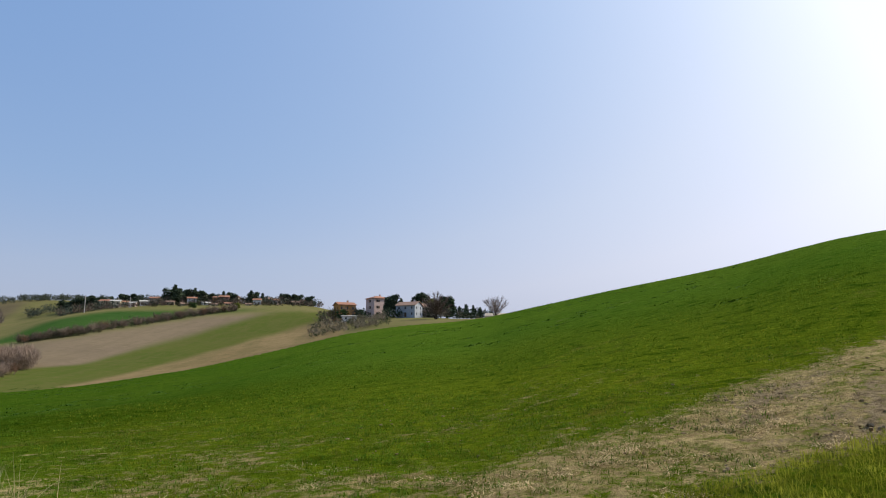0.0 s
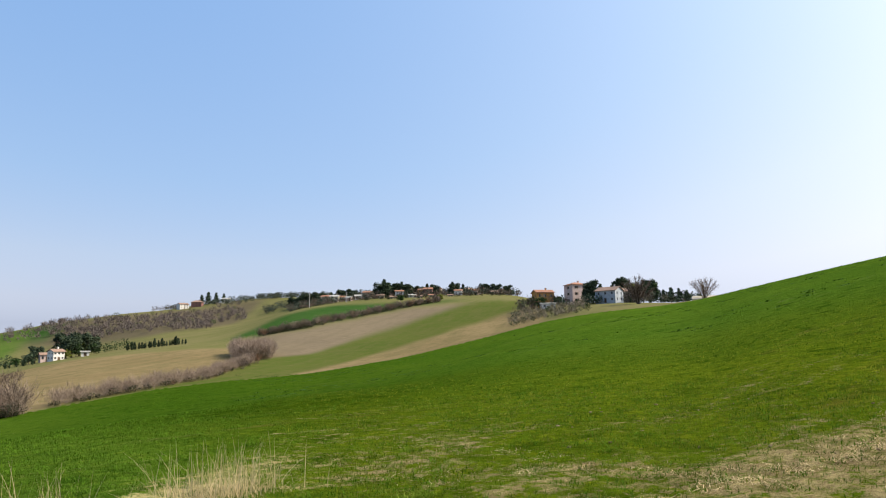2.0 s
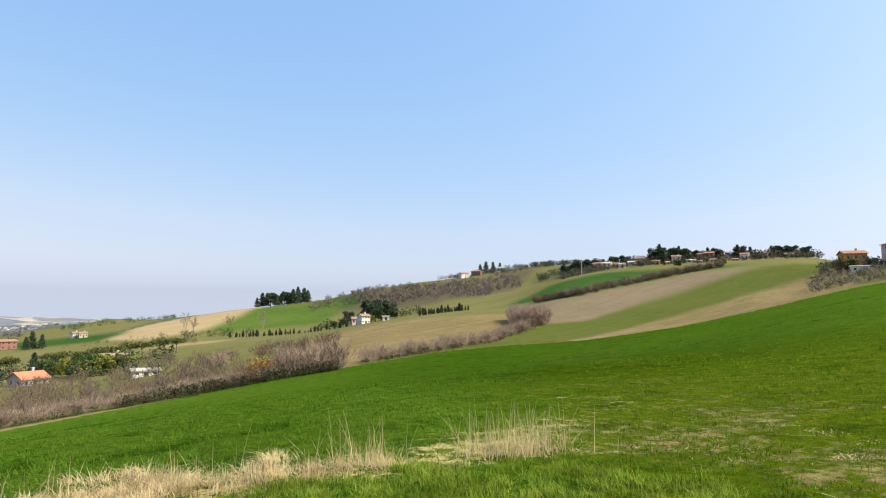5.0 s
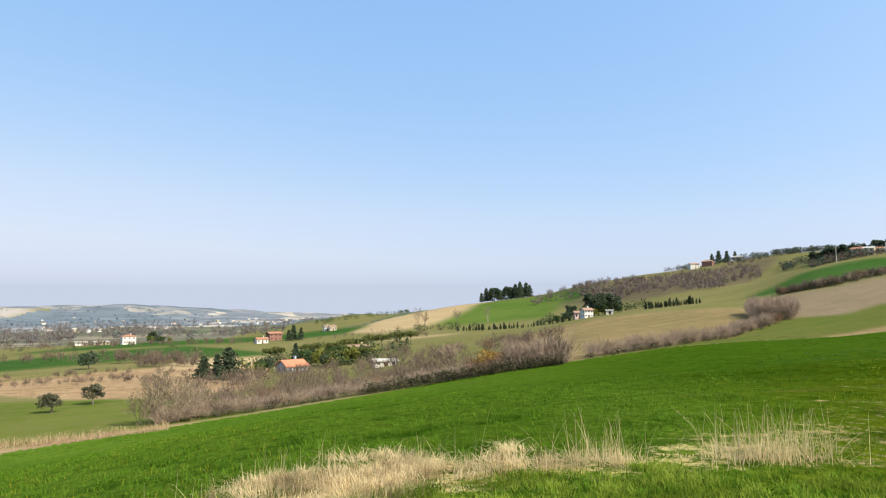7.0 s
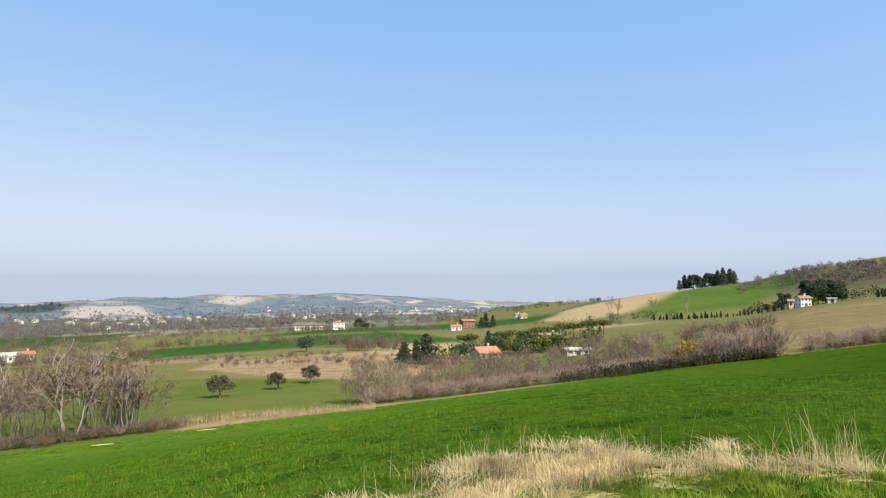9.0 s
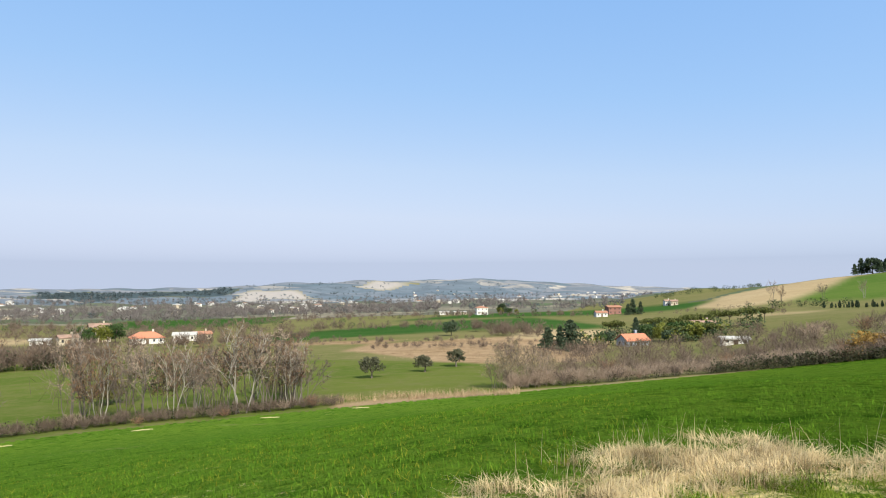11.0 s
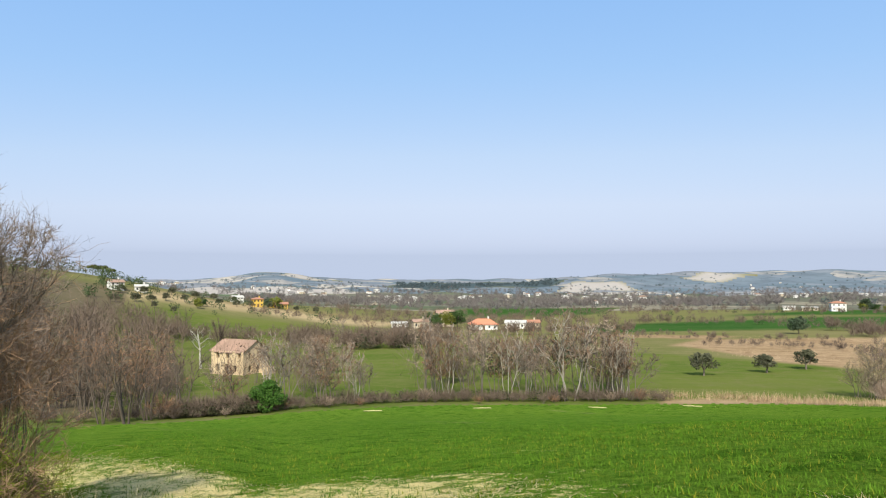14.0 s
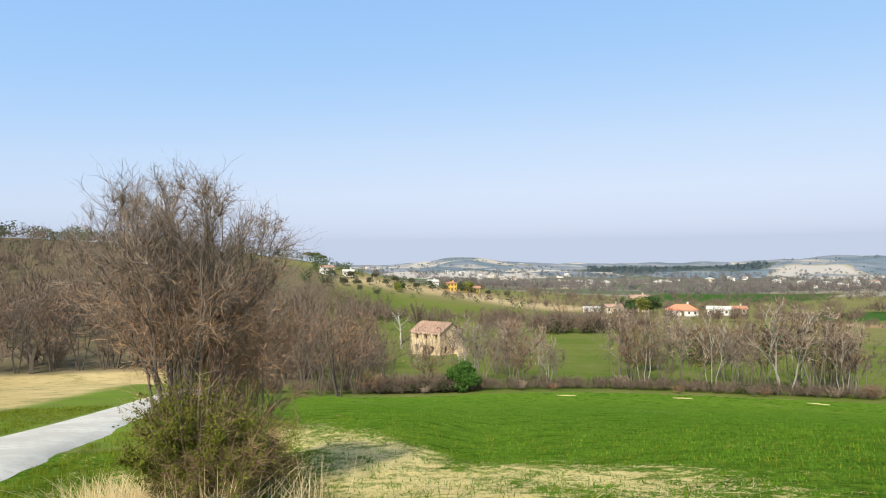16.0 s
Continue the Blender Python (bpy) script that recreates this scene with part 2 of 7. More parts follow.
profile(7.9, (9, 0.05), (110, 3.52), (225, 9.89), (300, 19.16), (360, 24.88), (700, 38.29), (1500, 17.31), (4600, -22.49))
profile(11, (9, 0.03), (110, 2.18), (215, 6.67), (330, 20.05), (430, 32.42), (520, 42.07), (800, 51.93), (1500, 22.55), (4600, -22.49))
profile(16, (9, 0.02), (100, -0.32), (195, 2.11), (300, 13.65), (400, 27.47), (460, 35.38), (540, 44.57), (800, 54.74), (1500, 22.55), (4600, -22.49))
profile(22, (9, 0), (90, -2.01), (172, -1.70), (250, 4.65), (330, 15.14), (430, 29.78), (520, 41.61), (640, 52.53), (900, 59.80), (1600, 23.94), (4600, -22.49))
profile(29, (9, 0), (80, -3.01), (148, -3.83), (220, 0.06), (300, 9.46), (400, 23.26), (440, 27.36), (520, 32.49), (800, 62.45), (1100, 70.81), (1800, 26.73), (4600, -22.49))
profile(34, (9, 0), (80, -3.85), (140, -4.27), (190, -2.05), (250, 2.47), (330, 7.65), (420, 14.43), (520, 19.76), (640, 31.78), (830, 60.37), (1100, 63.10), (1800, 26.73), (4600, -22.49))
profile(40, (9, -0.02), (70, -4.03), (128, -5.00), (190, -2.71), (260, 1.60), (330, 4.19), (420, 8.56), (520, 16.12), (640, 28.42), (830, 47.28), (1100, 51.55), (1800, 26.73), (4600, -22.49))
profile(46.5, (9, -0.05), (65, -4.66), (118, -6.55), (190, -4.04), (260, -1.35), (350, -1.15), (470, -0.86), (560, 7.46), (700, 29.71), (900, 36.17), (1800, 20.45), (4600, -22.49))
profile(51, (9, -0.08), (60, -4.81), (112, -7.41), (180, -6.26), (260, -5.44), (380, -5.70), (480, -4.68), (560, 0.62), (690, 14.85), (800, 19.06), (1800, 14.17), (4600, -22.49))
profile(56, (9, -0.1), (60, -5.34), (107, -8.42), (180, -8.46), (260, -8.39), (400, -8.53), (490, -7.81), (560, -2.31), (700, 10.40), (800, 12.77), (1800, 7.88), (4600, -22.49))
profile(62, (9, -0.15), (60, -6.30), (101, -9.64), (170, -11.48), (260, -11.57), (400, -11.32), (520, -8.38), (620, -3.27), (750, 0.29), (900, 0.81), (1800, -4.68), (4600, -22.49))
profile(68, (9, -0.2), (55, -6.42), (96, -10.53), (160, -13.52), (240, -14.76), (400, -15.16), (550, -14.72), (720, -9.71), (950, -3.37), (1800, -17.25), (3000, -16.73), (4600, -6.43))
profile(75, (9, -0.3), (55, -7.21), (91, -11.35), (150, -14.43), (240, -16.02), (400, -17.61), (560, -18.93), (900, -21.97), (1500, -25.89), (2600, -23.36), (3600, 14.17), (4600, 9.63))
profile(84, (9, -0.45), (50, -7.31), (85, -11.86), (165, -14.29), (230, -15.09), (400, -17.61), (560, -19.91), (900, -23.54), (1500, -25.89), (2500, -20.22), (3400, 44.33), (4600, 17.66))
profile(88, (9, -0.52), (50, -7.58), (83, -11.99), (165, -14.35), (230, -15.37), (410, -18.45), (580, -20.68), (1000, -25.46), (1600, -27.72), (2450, -21.92), (3350, 44.87), (4600, 17.66))
profile(92, (9, -0.6), (50, -7.85), (81, -12.10), (165, -14.43), (230, -15.69), (420, -19.31), (600, -21.45), (1100, -27.20), (1700, -29.56), (2400, -23.53), (3300, 39.61), (4600, 17.66))
profile(100, (9, -0.75), (45, -7.47), (79, -12.47), (160, -14.93), (230, -16.50), (430, -20.56), (600, -23.55), (1200, -27.73), (1900, -30.90), (3000, 26.73), (4600, 9.63))
profile(110, (9, -0.95), (45, -7.72), (78, -12.72), (160, -15.22), (230, -17.71), (310, -20.35), (500, -24.60), (1100, -28.17), (1900, -26.59), (2700, -17.25), (4000, 4.39), (4600, 3.21))
profile(118, (9, -1.1), (40, -6.90), (76, -12.55), (150, -14.96), (220, -17.65), (300, -19.90), (520, -23.38), (1100, -27.20), (1900, -23.27), (2700, -14.89), (4000, 1.60), (4600, 1.60))
profile(124, (9, -1.15), (40, -6.98), (75, -12.57), (140, -15.34), (210, -17.14), (300, -18.85), (430, -17.93), (560, -20.89), (1100, -27.20), (1900, -16.64), (2700, -3.11), (4000, 7.19), (4600, 5.61))
profile(128, (9, -1.2), (40, -7.05), (74, -12.52), (140, -15.59), (210, -16.77), (300, -16.22), (410, -14.51), (560, -17.96), (1100, -25.28), (1900, -14.98), (3000, 33.02), (4600, 17.66))
profile(129.8, (9, -1.2), (30, -5.00), (74, -12.65), (140, -15.71), (207, -16.87), (297, -15.52), (402, -12.79), (575, -17.47), (1100, -24.32), (1900, -14.98), (3000, 46.11), (4600, 17.66))
profile(133, (9, -1.2), (18, -2.52), (35, -5.84), (73, -12.59), (140, -15.84), (200, -16.95), (290, -14.11), (390, -10.32), (600, -16.21), (1100, -21.44), (1900, -14.98), (3000, 6.84), (4600, 5.61))
profile(140, (9, -1.22), (18, -2.42), (35, -5.58), (70, -11.88), (120, -15.05), (190, -13.69), (270, -10.19), (420, 1.23), (700, -2.07), (1500, -11.49), (4600, 1.60))
profile(145, (9, -1.25), (18, -2.46), (35, -5.39), (68, -11.13), (115, -14.15), (190, -11.35), (260, -7.48), (430, 7.60), (700, 7.71), (1500, -3.64), (4600, 1.60))
profile(155, (9, -1.25), (20, -2.80), (35, -4.89), (60, -8.01), (85, -11.26), (130, -10.23), (220, -3.01), (380, 12.88), (700, 16.26), (1500, 1.60), (4600, 1.60))
profile(165, (9, -1.15), (20, -2.54), (35, -4.45), (60, -7.26), (85, -10.65), (130, -8.86), (220, 0.45), (370, 15.81), (700, 21.15), (1500, 1.60), (4600, 1.60))
profile(185, (9, -0.6), (20, -1.21), (45, -3.93), (80, -3.99), (160, -1.19), (300, 6.84), (700, 13.82), (1500, 1.60), (4600, 1.60))
profile(230, (9, 0.2), (30, 1.08), (80, 3.00), (200, 8.58), (700, 19.93), (1500, 1.60), (4600, 1.60))
profile(275, (9, 0.5), (30, 3.17), (90, 11.06), (200, 19.10), (700, 26.04), (1500, 1.60), (4600, -14.46))

RINGS = np.concatenate([[0.0, 0.5, 1.0, 1.5, 2.0, 2.5], np.geomspace(3.0, 60.0, 95, endpoint=False), np.geomspace(60.0, 260.0, 130, endpoint=False), np.geomspace(260.0, 1200.0, 60, endpoint=False), np.geomspace(1200.0, 4600.0, 75)])
AZ = np.concatenate([np.arange(-38.0, 168.0, 0.3), np.arange(168.0, 322.0, 2.0)])


def curve(xs, ys, x):
    """Smooth monotone curve through knots."""
    xs, ys = np.asarray(xs, float), np.asarray(ys, float)
    h = np.diff(xs)
    s = np.diff(ys, axis=0) / h.reshape((-1,) + (1,) * (ys.ndim - 1))
    m = np.zeros_like(ys)
    a, b = s[:-1], s[1:]
    m[1:-1] = np.where(a * b > 0, 2 * a * b / np.where(a + b == 0, 1, a + b), 0)
    m[0], m[-1] = s[0], s[-1]
    i = np.clip(np.searchsorted(xs, x, side="right") - 1, 0, len(xs) - 2)
    shape = (-1,) + (1,) * (ys.ndim - 1)
    u, hh = ((x - xs[i]) / h[i]).reshape(shape), h[i].reshape(shape)
    return ys[i] * (2 * u**3 - 3 * u**2 + 1) + m[i] * hh * (u**3 - 2 * u**2 + u) + ys[i + 1] * (3 * u**2 - 2 * u**3) + m[i + 1] * hh * (u**3 - u**2)


def build_heights():
    rows = np.array([curve([k[0] for k in s], [k[1] for k in s], RINGS) for s in SLOPES])
    b = np.array(BEARINGS, float)
    b = np.concatenate([b[-2:] - 360, b, b[:2] + 360])
    rows = np.concatenate([rows[-2:], rows, rows[:2]])
    h = curve(b, rows, AZ)
    # ease the ground over between bearings
    n = int(np.sum(AZ < 168))
    w = np.exp(-0.5 * (np.arange(-14, 15) / 5.0) ** 2)
    w /= w.sum()
    pad = np.vstack([np.repeat(h[:1], 14, 0), h[:n], np.repeat(h[n - 1:n], 14, 0)])
    h[:n] = sum(w[k] * pad[k:k + n] for k in range(29))
    return h


HEIGHTS = build_heights()
AZ_CLOSED = np.append(AZ, AZ[0] + 360)
H_CLOSED = np.vstack([HEIGHTS, HEIGHTS[:1]])


def height(az, d):
    """Ground height at bearing az and distance d (arrays or numbers)."""
    az = (np.asarray(az, float) + 38.0) % 360 - 38.0
    d = np.clip(np.asarray(d, float), 0, RINGS[-1] - 1)
    i = np.clip(np.searchsorted(AZ_CLOSED, az, side="right") - 1, 0, len(AZ_CLOSED) - 2)
    j = np.clip(np.searchsorted(RINGS, d, side="right") - 1, 0, len(RINGS) - 2)
    u = (az - AZ_CLOSED[i]) / (AZ_CLOSED[i + 1] - AZ_CLOSED[i])
    v = (d - RINGS[j]) / (RINGS[j + 1] - RINGS[j])
    return (H_CLOSED[i, j] * (1 - u) + H_CLOSED[i + 1, j] * u) * (1 - v) + (H_CLOSED[i, j + 1] * (1 - u) + H_CLOSED[i + 1, j + 1] * u) * v


def at(az, d, up=0.0):
    """The place on the ground at bearing az and distance d."""
    a = radians(az)
    return Vector((-math.sin(a) * d, math.cos(a) * d, float(height(az, d)) + up))


EDGE_AZ = [-60, -34, -22, -15, -8, -3, 3, 8, 11, 16, 22, 29, 34, 40, 46.5, 51, 56, 62, 68, 75, 84, 92, 100, 110, 118, 128, 140, 148, 152, 175]
EDGE_D = [100, 110, 125, 135, 155, 185, 215, 225, 215, 195, 172, 148, 140, 128, 118, 112, 107, 101, 96, 91, 85, 81, 79, 78, 76, 74, 70, 66, 30, 6]

# ---- the ground: one sheet to the horizon ----
ROAD_DIR = Vector((-math.sin(radians(ROAD_TURN)), math.cos(radians(ROAD_TURN))))
ROAD_AT = Vector((5.94, 0.0))


def road_coords(x, y):
    """Distance to the right of the lane's middle line (seen uphill) and along it."""
    dx, dy = x - ROAD_AT[0], y - ROAD_AT[1]
    return -(dx * -ROAD_DIR[1] + dy * ROAD_DIR[0]), dx * ROAD_DIR[0] + dy * ROAD_DIR[1]


def smooth(x, lo, hi):
    u = np.clip((x - lo) / (hi - lo), 0, 1)
    return u * u * (3 - 2 * u)


def cover(az, d):
    """Which crop or soil lies at bearing az and distance d: index into SLOTS."""
    s = {k: i for i, k in enumerate(SLOTS)}
    out = np.full(az.shape, s["pasture"])
    wob = 1 + 0.004 * np.sin(az * 1.7) + 0.002 * np.sin(az * 4.3 + 1)
    edge = np.interp(az, EDGE_AZ, EDGE_D)

    def lay(name, a0, a1, near, far, d0=None):
        lo = np.interp(az, *near) if isinstance(near, tuple) else near
        hi = np.interp(az, *far) if isinstance(far, tuple) else far
        slant = az + np.clip((d - (lo + hi) / 2) / np.maximum(hi - lo, 1), -0.5, 0.5) * (2.4 if d0 is None else d0)
        out[(slant >= a0) & (slant < a1) & (d >= lo * wob) & (d < hi * wob)] = s[name]

    lay("valley", 60, 142, 560, 1700)
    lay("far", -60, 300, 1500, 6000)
    # hill fields beyond the wheat
    lay("thin_crop", 9, 33.2, 0, ([9, 14, 20, 28, 33], [400, 400, 350, 300, 280]))
    lay("stubble", 9, 30.5, 0, ([9, 14.4, 20, 28, 30.5], [330, 270, 225, 163, 150]))
    lay("fallow", 15, 33.5, ([15, 20, 28, 33.5], [385, 306, 220, 200]), ([15, 20, 24, 29, 33.5], [395, 385, 345, 306, 300]))
    lay("crop", 15.5, 35, ([15, 20, 24, 29, 35], [425, 400, 360, 318, 310]), ([15, 20, 26, 31, 35], [440, 425, 445, 400, 318]))
    lay("thin_crop", 32, 47, 0, ([32, 34, 36, 41, 47], [205, 178, 153, 133, 121]), 0.0)
    lay("stubble", 32.6, 53, ([32.6, 34, 36, 41, 46.5, 53], [197, 176, 152, 132, 122, 110]), ([33, 36, 46, 52], [235, 255, 255, 230]), 0.0)
    lay("scrub", 33, 51, ([33, 36, 41, 46, 51], [560, 520, 480, 540, 600]), ([33, 40, 46, 51], [760, 740, 690, 680]))
    lay("crop", 46.5, 52.5, ([46.5, 52.5], [600, 590]), ([46.5, 50, 52.5], [690, 720, 680]))
    lay("hill_green", 49, 62, ([49, 56, 62], [505, 500, 505]), ([49, 54, 57, 62], [700, 740, 660, 520]))
    lay("beige", 55.7, 70, ([55.7, 60, 64, 70], [672, 512, 450, 585]), ([55.7, 60, 66, 70], [760, 745, 620, 590]))
    lay("pasture", 62, 76, ([62, 66, 70, 76], [760, 640, 600, 570]), 960)
    lay("beige", 58, 64, 330, 352)
    lay("crop", 66, 92, ([66, 72, 80, 92], [520, 500, 470, 420]), ([66, 74, 84, 92], [620, 640, 560, 430]))
    # valley floor, near to far
    lay("meadow", 75, 152, 0, ([75, 84, 100, 118, 128, 140, 152], [128, 135, 160, 200, 215, 160, 120]))
    lay("reed", 74, 95, ([74, 80, 84, 88, 93, 95], [150, 140, 137, 142, 165, 180]), ([74, 80, 88, 95], [240, 238, 215, 205]))
    lay("reed", 80.5, 98, 0, ([80, 86, 98], [90, 87.5, 84]))
    lay("reed", 92, 105, ([92, 105], [205, 225]), ([92, 105], [225, 236]))
    lay("crop", 74, 108, ([74, 84, 90, 99, 108], [300, 285, 262, 246, 250]), ([74, 80, 90, 99, 108], [330, 450, 370, 312, 290]))
    lay("beige", 74.2, 80.8, 226, 292)
    lay("pasture", 103, 121, ([103, 110, 121], [165, 175, 210]), 310)
    lay("crop", 101, 114, 480, 650)
    lay("meadow", 122, 142, ([124, 130, 136, 142], [205, 205, 180, 160]), ([122, 130, 137, 142], [296, 300, 310, 270]))
    lay("beige", 119, 141, ([119, 125.5, 130.7, 137, 141], [308, 320, 335, 332, 318]), ([119, 125.5, 130.7, 137, 141], [358, 364, 394, 366, 345]))
    lay("stubble", 121, 139, ([121, 130, 139], [374, 384, 364]), ([121, 130, 139], [398, 408, 378]))
    lay("scrub", 141, 182, ([141, 150, 182], [95, 60, 55]), 360)
    lay("pasture", 141, 182, 360, 700)
    px, py = -np.sin(np.radians(az)) * d, np.cos(np.radians(az)) * d
    beside = road_coords(px, py)[0]
    out[(beside < -5.4) & (d < 91) & (az > 146) & (az < 182)] = s["strawfield"]
    out[(beside > -5.4) & (beside < 5.2) & (d < 91) & (az > 140)] = s["verge"]
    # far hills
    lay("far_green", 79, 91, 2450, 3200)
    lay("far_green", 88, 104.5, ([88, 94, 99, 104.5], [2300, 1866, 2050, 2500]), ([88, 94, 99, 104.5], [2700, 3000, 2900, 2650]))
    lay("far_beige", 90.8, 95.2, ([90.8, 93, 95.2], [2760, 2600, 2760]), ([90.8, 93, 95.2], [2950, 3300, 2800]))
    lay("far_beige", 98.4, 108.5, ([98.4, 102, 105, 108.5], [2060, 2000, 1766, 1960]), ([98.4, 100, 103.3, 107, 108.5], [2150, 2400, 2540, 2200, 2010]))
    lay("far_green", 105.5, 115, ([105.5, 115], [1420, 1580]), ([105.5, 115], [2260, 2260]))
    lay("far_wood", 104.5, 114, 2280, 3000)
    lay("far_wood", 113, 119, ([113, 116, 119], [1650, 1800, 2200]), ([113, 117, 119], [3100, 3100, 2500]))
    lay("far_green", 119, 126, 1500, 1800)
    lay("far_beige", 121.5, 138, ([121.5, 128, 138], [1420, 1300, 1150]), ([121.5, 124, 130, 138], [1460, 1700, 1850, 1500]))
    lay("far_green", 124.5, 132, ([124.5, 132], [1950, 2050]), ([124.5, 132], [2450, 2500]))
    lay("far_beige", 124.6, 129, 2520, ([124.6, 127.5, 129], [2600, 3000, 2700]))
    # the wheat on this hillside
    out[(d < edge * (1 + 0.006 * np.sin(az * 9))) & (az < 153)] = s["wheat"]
    out[(d < 16) & (az >= 153) & (beside > -3.0)] = s["wheat"]
    out[(d < edge) & (az > 290)] = s["wheat"]
    out[(d >= edge) & (d < edge + 1.2) & (az > 60) & (az < 83)] = s["beige"]
    return out


STRAW_AZ = [-40, -33, -25, -16, -8, 0, 4, 10, 18, 26, 34, 40, 44, 56, 66, 76, 84, 92, 100, 110, 122, 130, 137, 143, 148, 152]
STRAW_FAR = [23, 21.4, 17.5, 13.2, 10.8, 10.2, 10.3, 11.4, 15.5, 15, 12, 10.2, 8.5, 8.1, 7.8, 7.3, 6.8, 7.0, 8.0, 10.5, 10.8, 11.5, 15.5, 19, 22, 22]
STRAW_NEAR = [12, 10.4, 8.6, 7.0, 6.0, 5.0, 4.0, 6.6, 8.2, 8.6, 8.0, 7.6, 7.4, 7.0, 5.6, 4, 4, 4, 4, 4, 4, 4, 5, 6.5, 8, 9]
STRAW_SUM = [0.85, 0.9, 0.88, 0.76, 0.66, 0.66, 0.60, 0.55, 0.50, 0.46, 0.46, 0.58, 0.9, 1.0, 1.0, 0.8, 0.5, 0.45, 0.50, 0.6, 0.88, 1.0, 0.85, 0.66, 0.55, 0.3]


def straw_at(az, d):
    """How much straw and dead grass lies on the field's near edge."""
    far, near = np.interp(az, STRAW_AZ, STRAW_FAR), np.interp(az, STRAW_AZ, STRAW_NEAR)
    much = np.interp(az, STRAW_AZ, STRAW_SUM)
    strewn = 0.3 * (1 - smooth(az, 20, 42)) * (1 - smooth(d, 13, 26))
    return np.maximum(much * (1 - smooth(d / far, 0.80, 1.12)), strewn) * smooth(d / near, 0.86, 1.08) * (az < 200)


def build_ground():
    nA, nR = len(AZ), len(RINGS)
    aa, dd = np.meshgrid(AZ, RINGS[1:], indexing="ij")
    zz = HEIGHTS[:, 1:].copy()
    x, y = -np.sin(np.radians(aa)) * dd, np.cos(np.radians(aa)) * dd
    # furrows and humps
    rough = 0.012 * np.sin(x * 2.1 + 1.3 * np.sin(y * 1.3)) + 0.012 * np.sin(y * 2.7 + 1.1 * np.sin(x * 1.7)) + 0.02 * np.sin(x * 0.43 + y * 0.31) * smooth(dd, 5, 20)
    far = np.sin(np.radians(aa * 37)) * np.sin(dd * 0.011) + 0.6 * np.sin(np.radians(aa * 71) + dd * 0.007)
    rough += 0.035 * straw_at(aa, dd) * (np.sin(x * 5.1 + 2 * np.sin(y * 3.1)) * np.sin(y * 4.3 + 1.7 * np.sin(x * 3.7)))
    zz += rough * (1 - 0.5 * smooth(aa, 60, 100)) * smooth(dd, 2, 5) + far * 0.0017 * dd * smooth(dd, 500, 1200)
    verts = np.concatenate([[[0, 0, 0]], np.stack([x, y, zz], -1).reshape(-1, 3)])
    nr = nR - 1
    i, j = np.meshgrid(np.arange(nA), np.arange(nr - 1), indexing="ij")
    k = (i + 1) % nA
    quads = np.stack([1 + i * nr + j, 1 + i * nr + j + 1, 1 + k * nr + j + 1, 1 + k * nr + j], -1).reshape(-1, 4)
    tris = np.stack([np.zeros(nA, int), 1 + np.arange(nA) * nr, 1 + ((np.arange(nA) + 1) % nA) * nr], -1)
    me = bpy.data.meshes.new("ground")
    me.from_pydata(verts.tolist(), [], quads.tolist() + tris.tolist())
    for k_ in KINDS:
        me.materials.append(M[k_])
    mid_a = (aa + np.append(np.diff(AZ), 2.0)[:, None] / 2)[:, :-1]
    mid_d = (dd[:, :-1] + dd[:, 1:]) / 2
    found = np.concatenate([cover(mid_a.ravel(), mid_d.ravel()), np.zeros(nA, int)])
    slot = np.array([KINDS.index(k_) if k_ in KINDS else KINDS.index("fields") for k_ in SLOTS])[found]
    # tones of the fields, eased over one step of the sheet at their edges
    tones = np.array([FIELD_TONES.get(k_, FIELD_TONES["pasture"]) for k_ in SLOTS])
    rings = RINGS[1:]
    gap = np.gradient(rings)[None, :]
    mixed = np.zeros((nA, nr, 3, 3))
    for ua in (-0.4, -0.2, 0.0, 0.2, 0.4):
        for ud in (-0.5, -0.25, 0.0, 0.25, 0.5):
            got = cover((aa + 0.3 * ua * 3.2).ravel(), (dd + gap * ud * 2.6).ravel()).reshape(nA, nr)
            mixed += tones[got] / 25
    mixed = np.concatenate([np.zeros((1, 3, 3)) + tones[0], mixed.reshape(-1, 3, 3)])
    for k_, name in enumerate(("tone_main", "tone_patch", "tone_grain")):
        paint = me.attributes.new(name, "FLOAT_COLOR", "POINT")
        paint.data.foreach_set("color", np.column_stack([mixed[:, k_], np.ones(len(mixed))]).astype(np.float32).ravel())
    me.polygons.foreach_set("material_index", slot.astype(np.int32))
    me.polygons.foreach_set("use_smooth", np.ones(len(slot), bool))
    dist = np.hypot(verts[:, 0], verts[:, 1])
    azim = np.append([0.0], aa.ravel())
    verge = straw_at(azim, dist)
    azim = (azim + 180) % 360 - 180
    back = 1 - smooth(azim, -110, -55)
    # straw gets its brighter painted tone where the sun is behind the viewer
    front_lit = np.maximum(smooth(azim, 18, 48), back)
    low = smooth(azim, 12, 30)
    # where the wheat's colour is darkened for light coming from beyond it
    backlit = np.interp(azim, [-5, 10, 24, 38, 56, 80, 100], [0.56, 0.69, 0.94, 1.0, 0.64, 0.24, 0.0]) * np.maximum(smooth(dist, 12 - 5 * low, 40 - 14 * low), smooth(azim, 36, 56))
    yellow_backlit = (1 - smooth(azim, 20, 50)) * (1 - back) * (1 - smooth(dist, 12, 60))
    bare = (1 - smooth(azim, -26, -14)) * (1 - back) * smooth(dist, 8.5, 10.5) * (1 - smooth(dist, 14, 19)) * 0.75
    for name, val in (("verge", verge), ("bare", bare), ("front_lit", front_lit), ("backlit", backlit), ("yellow_backlit", yellow_backlit)):
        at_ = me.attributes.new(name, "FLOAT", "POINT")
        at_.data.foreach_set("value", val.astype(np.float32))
    me.update()
    me.validate()
    ob = new("ground", me)
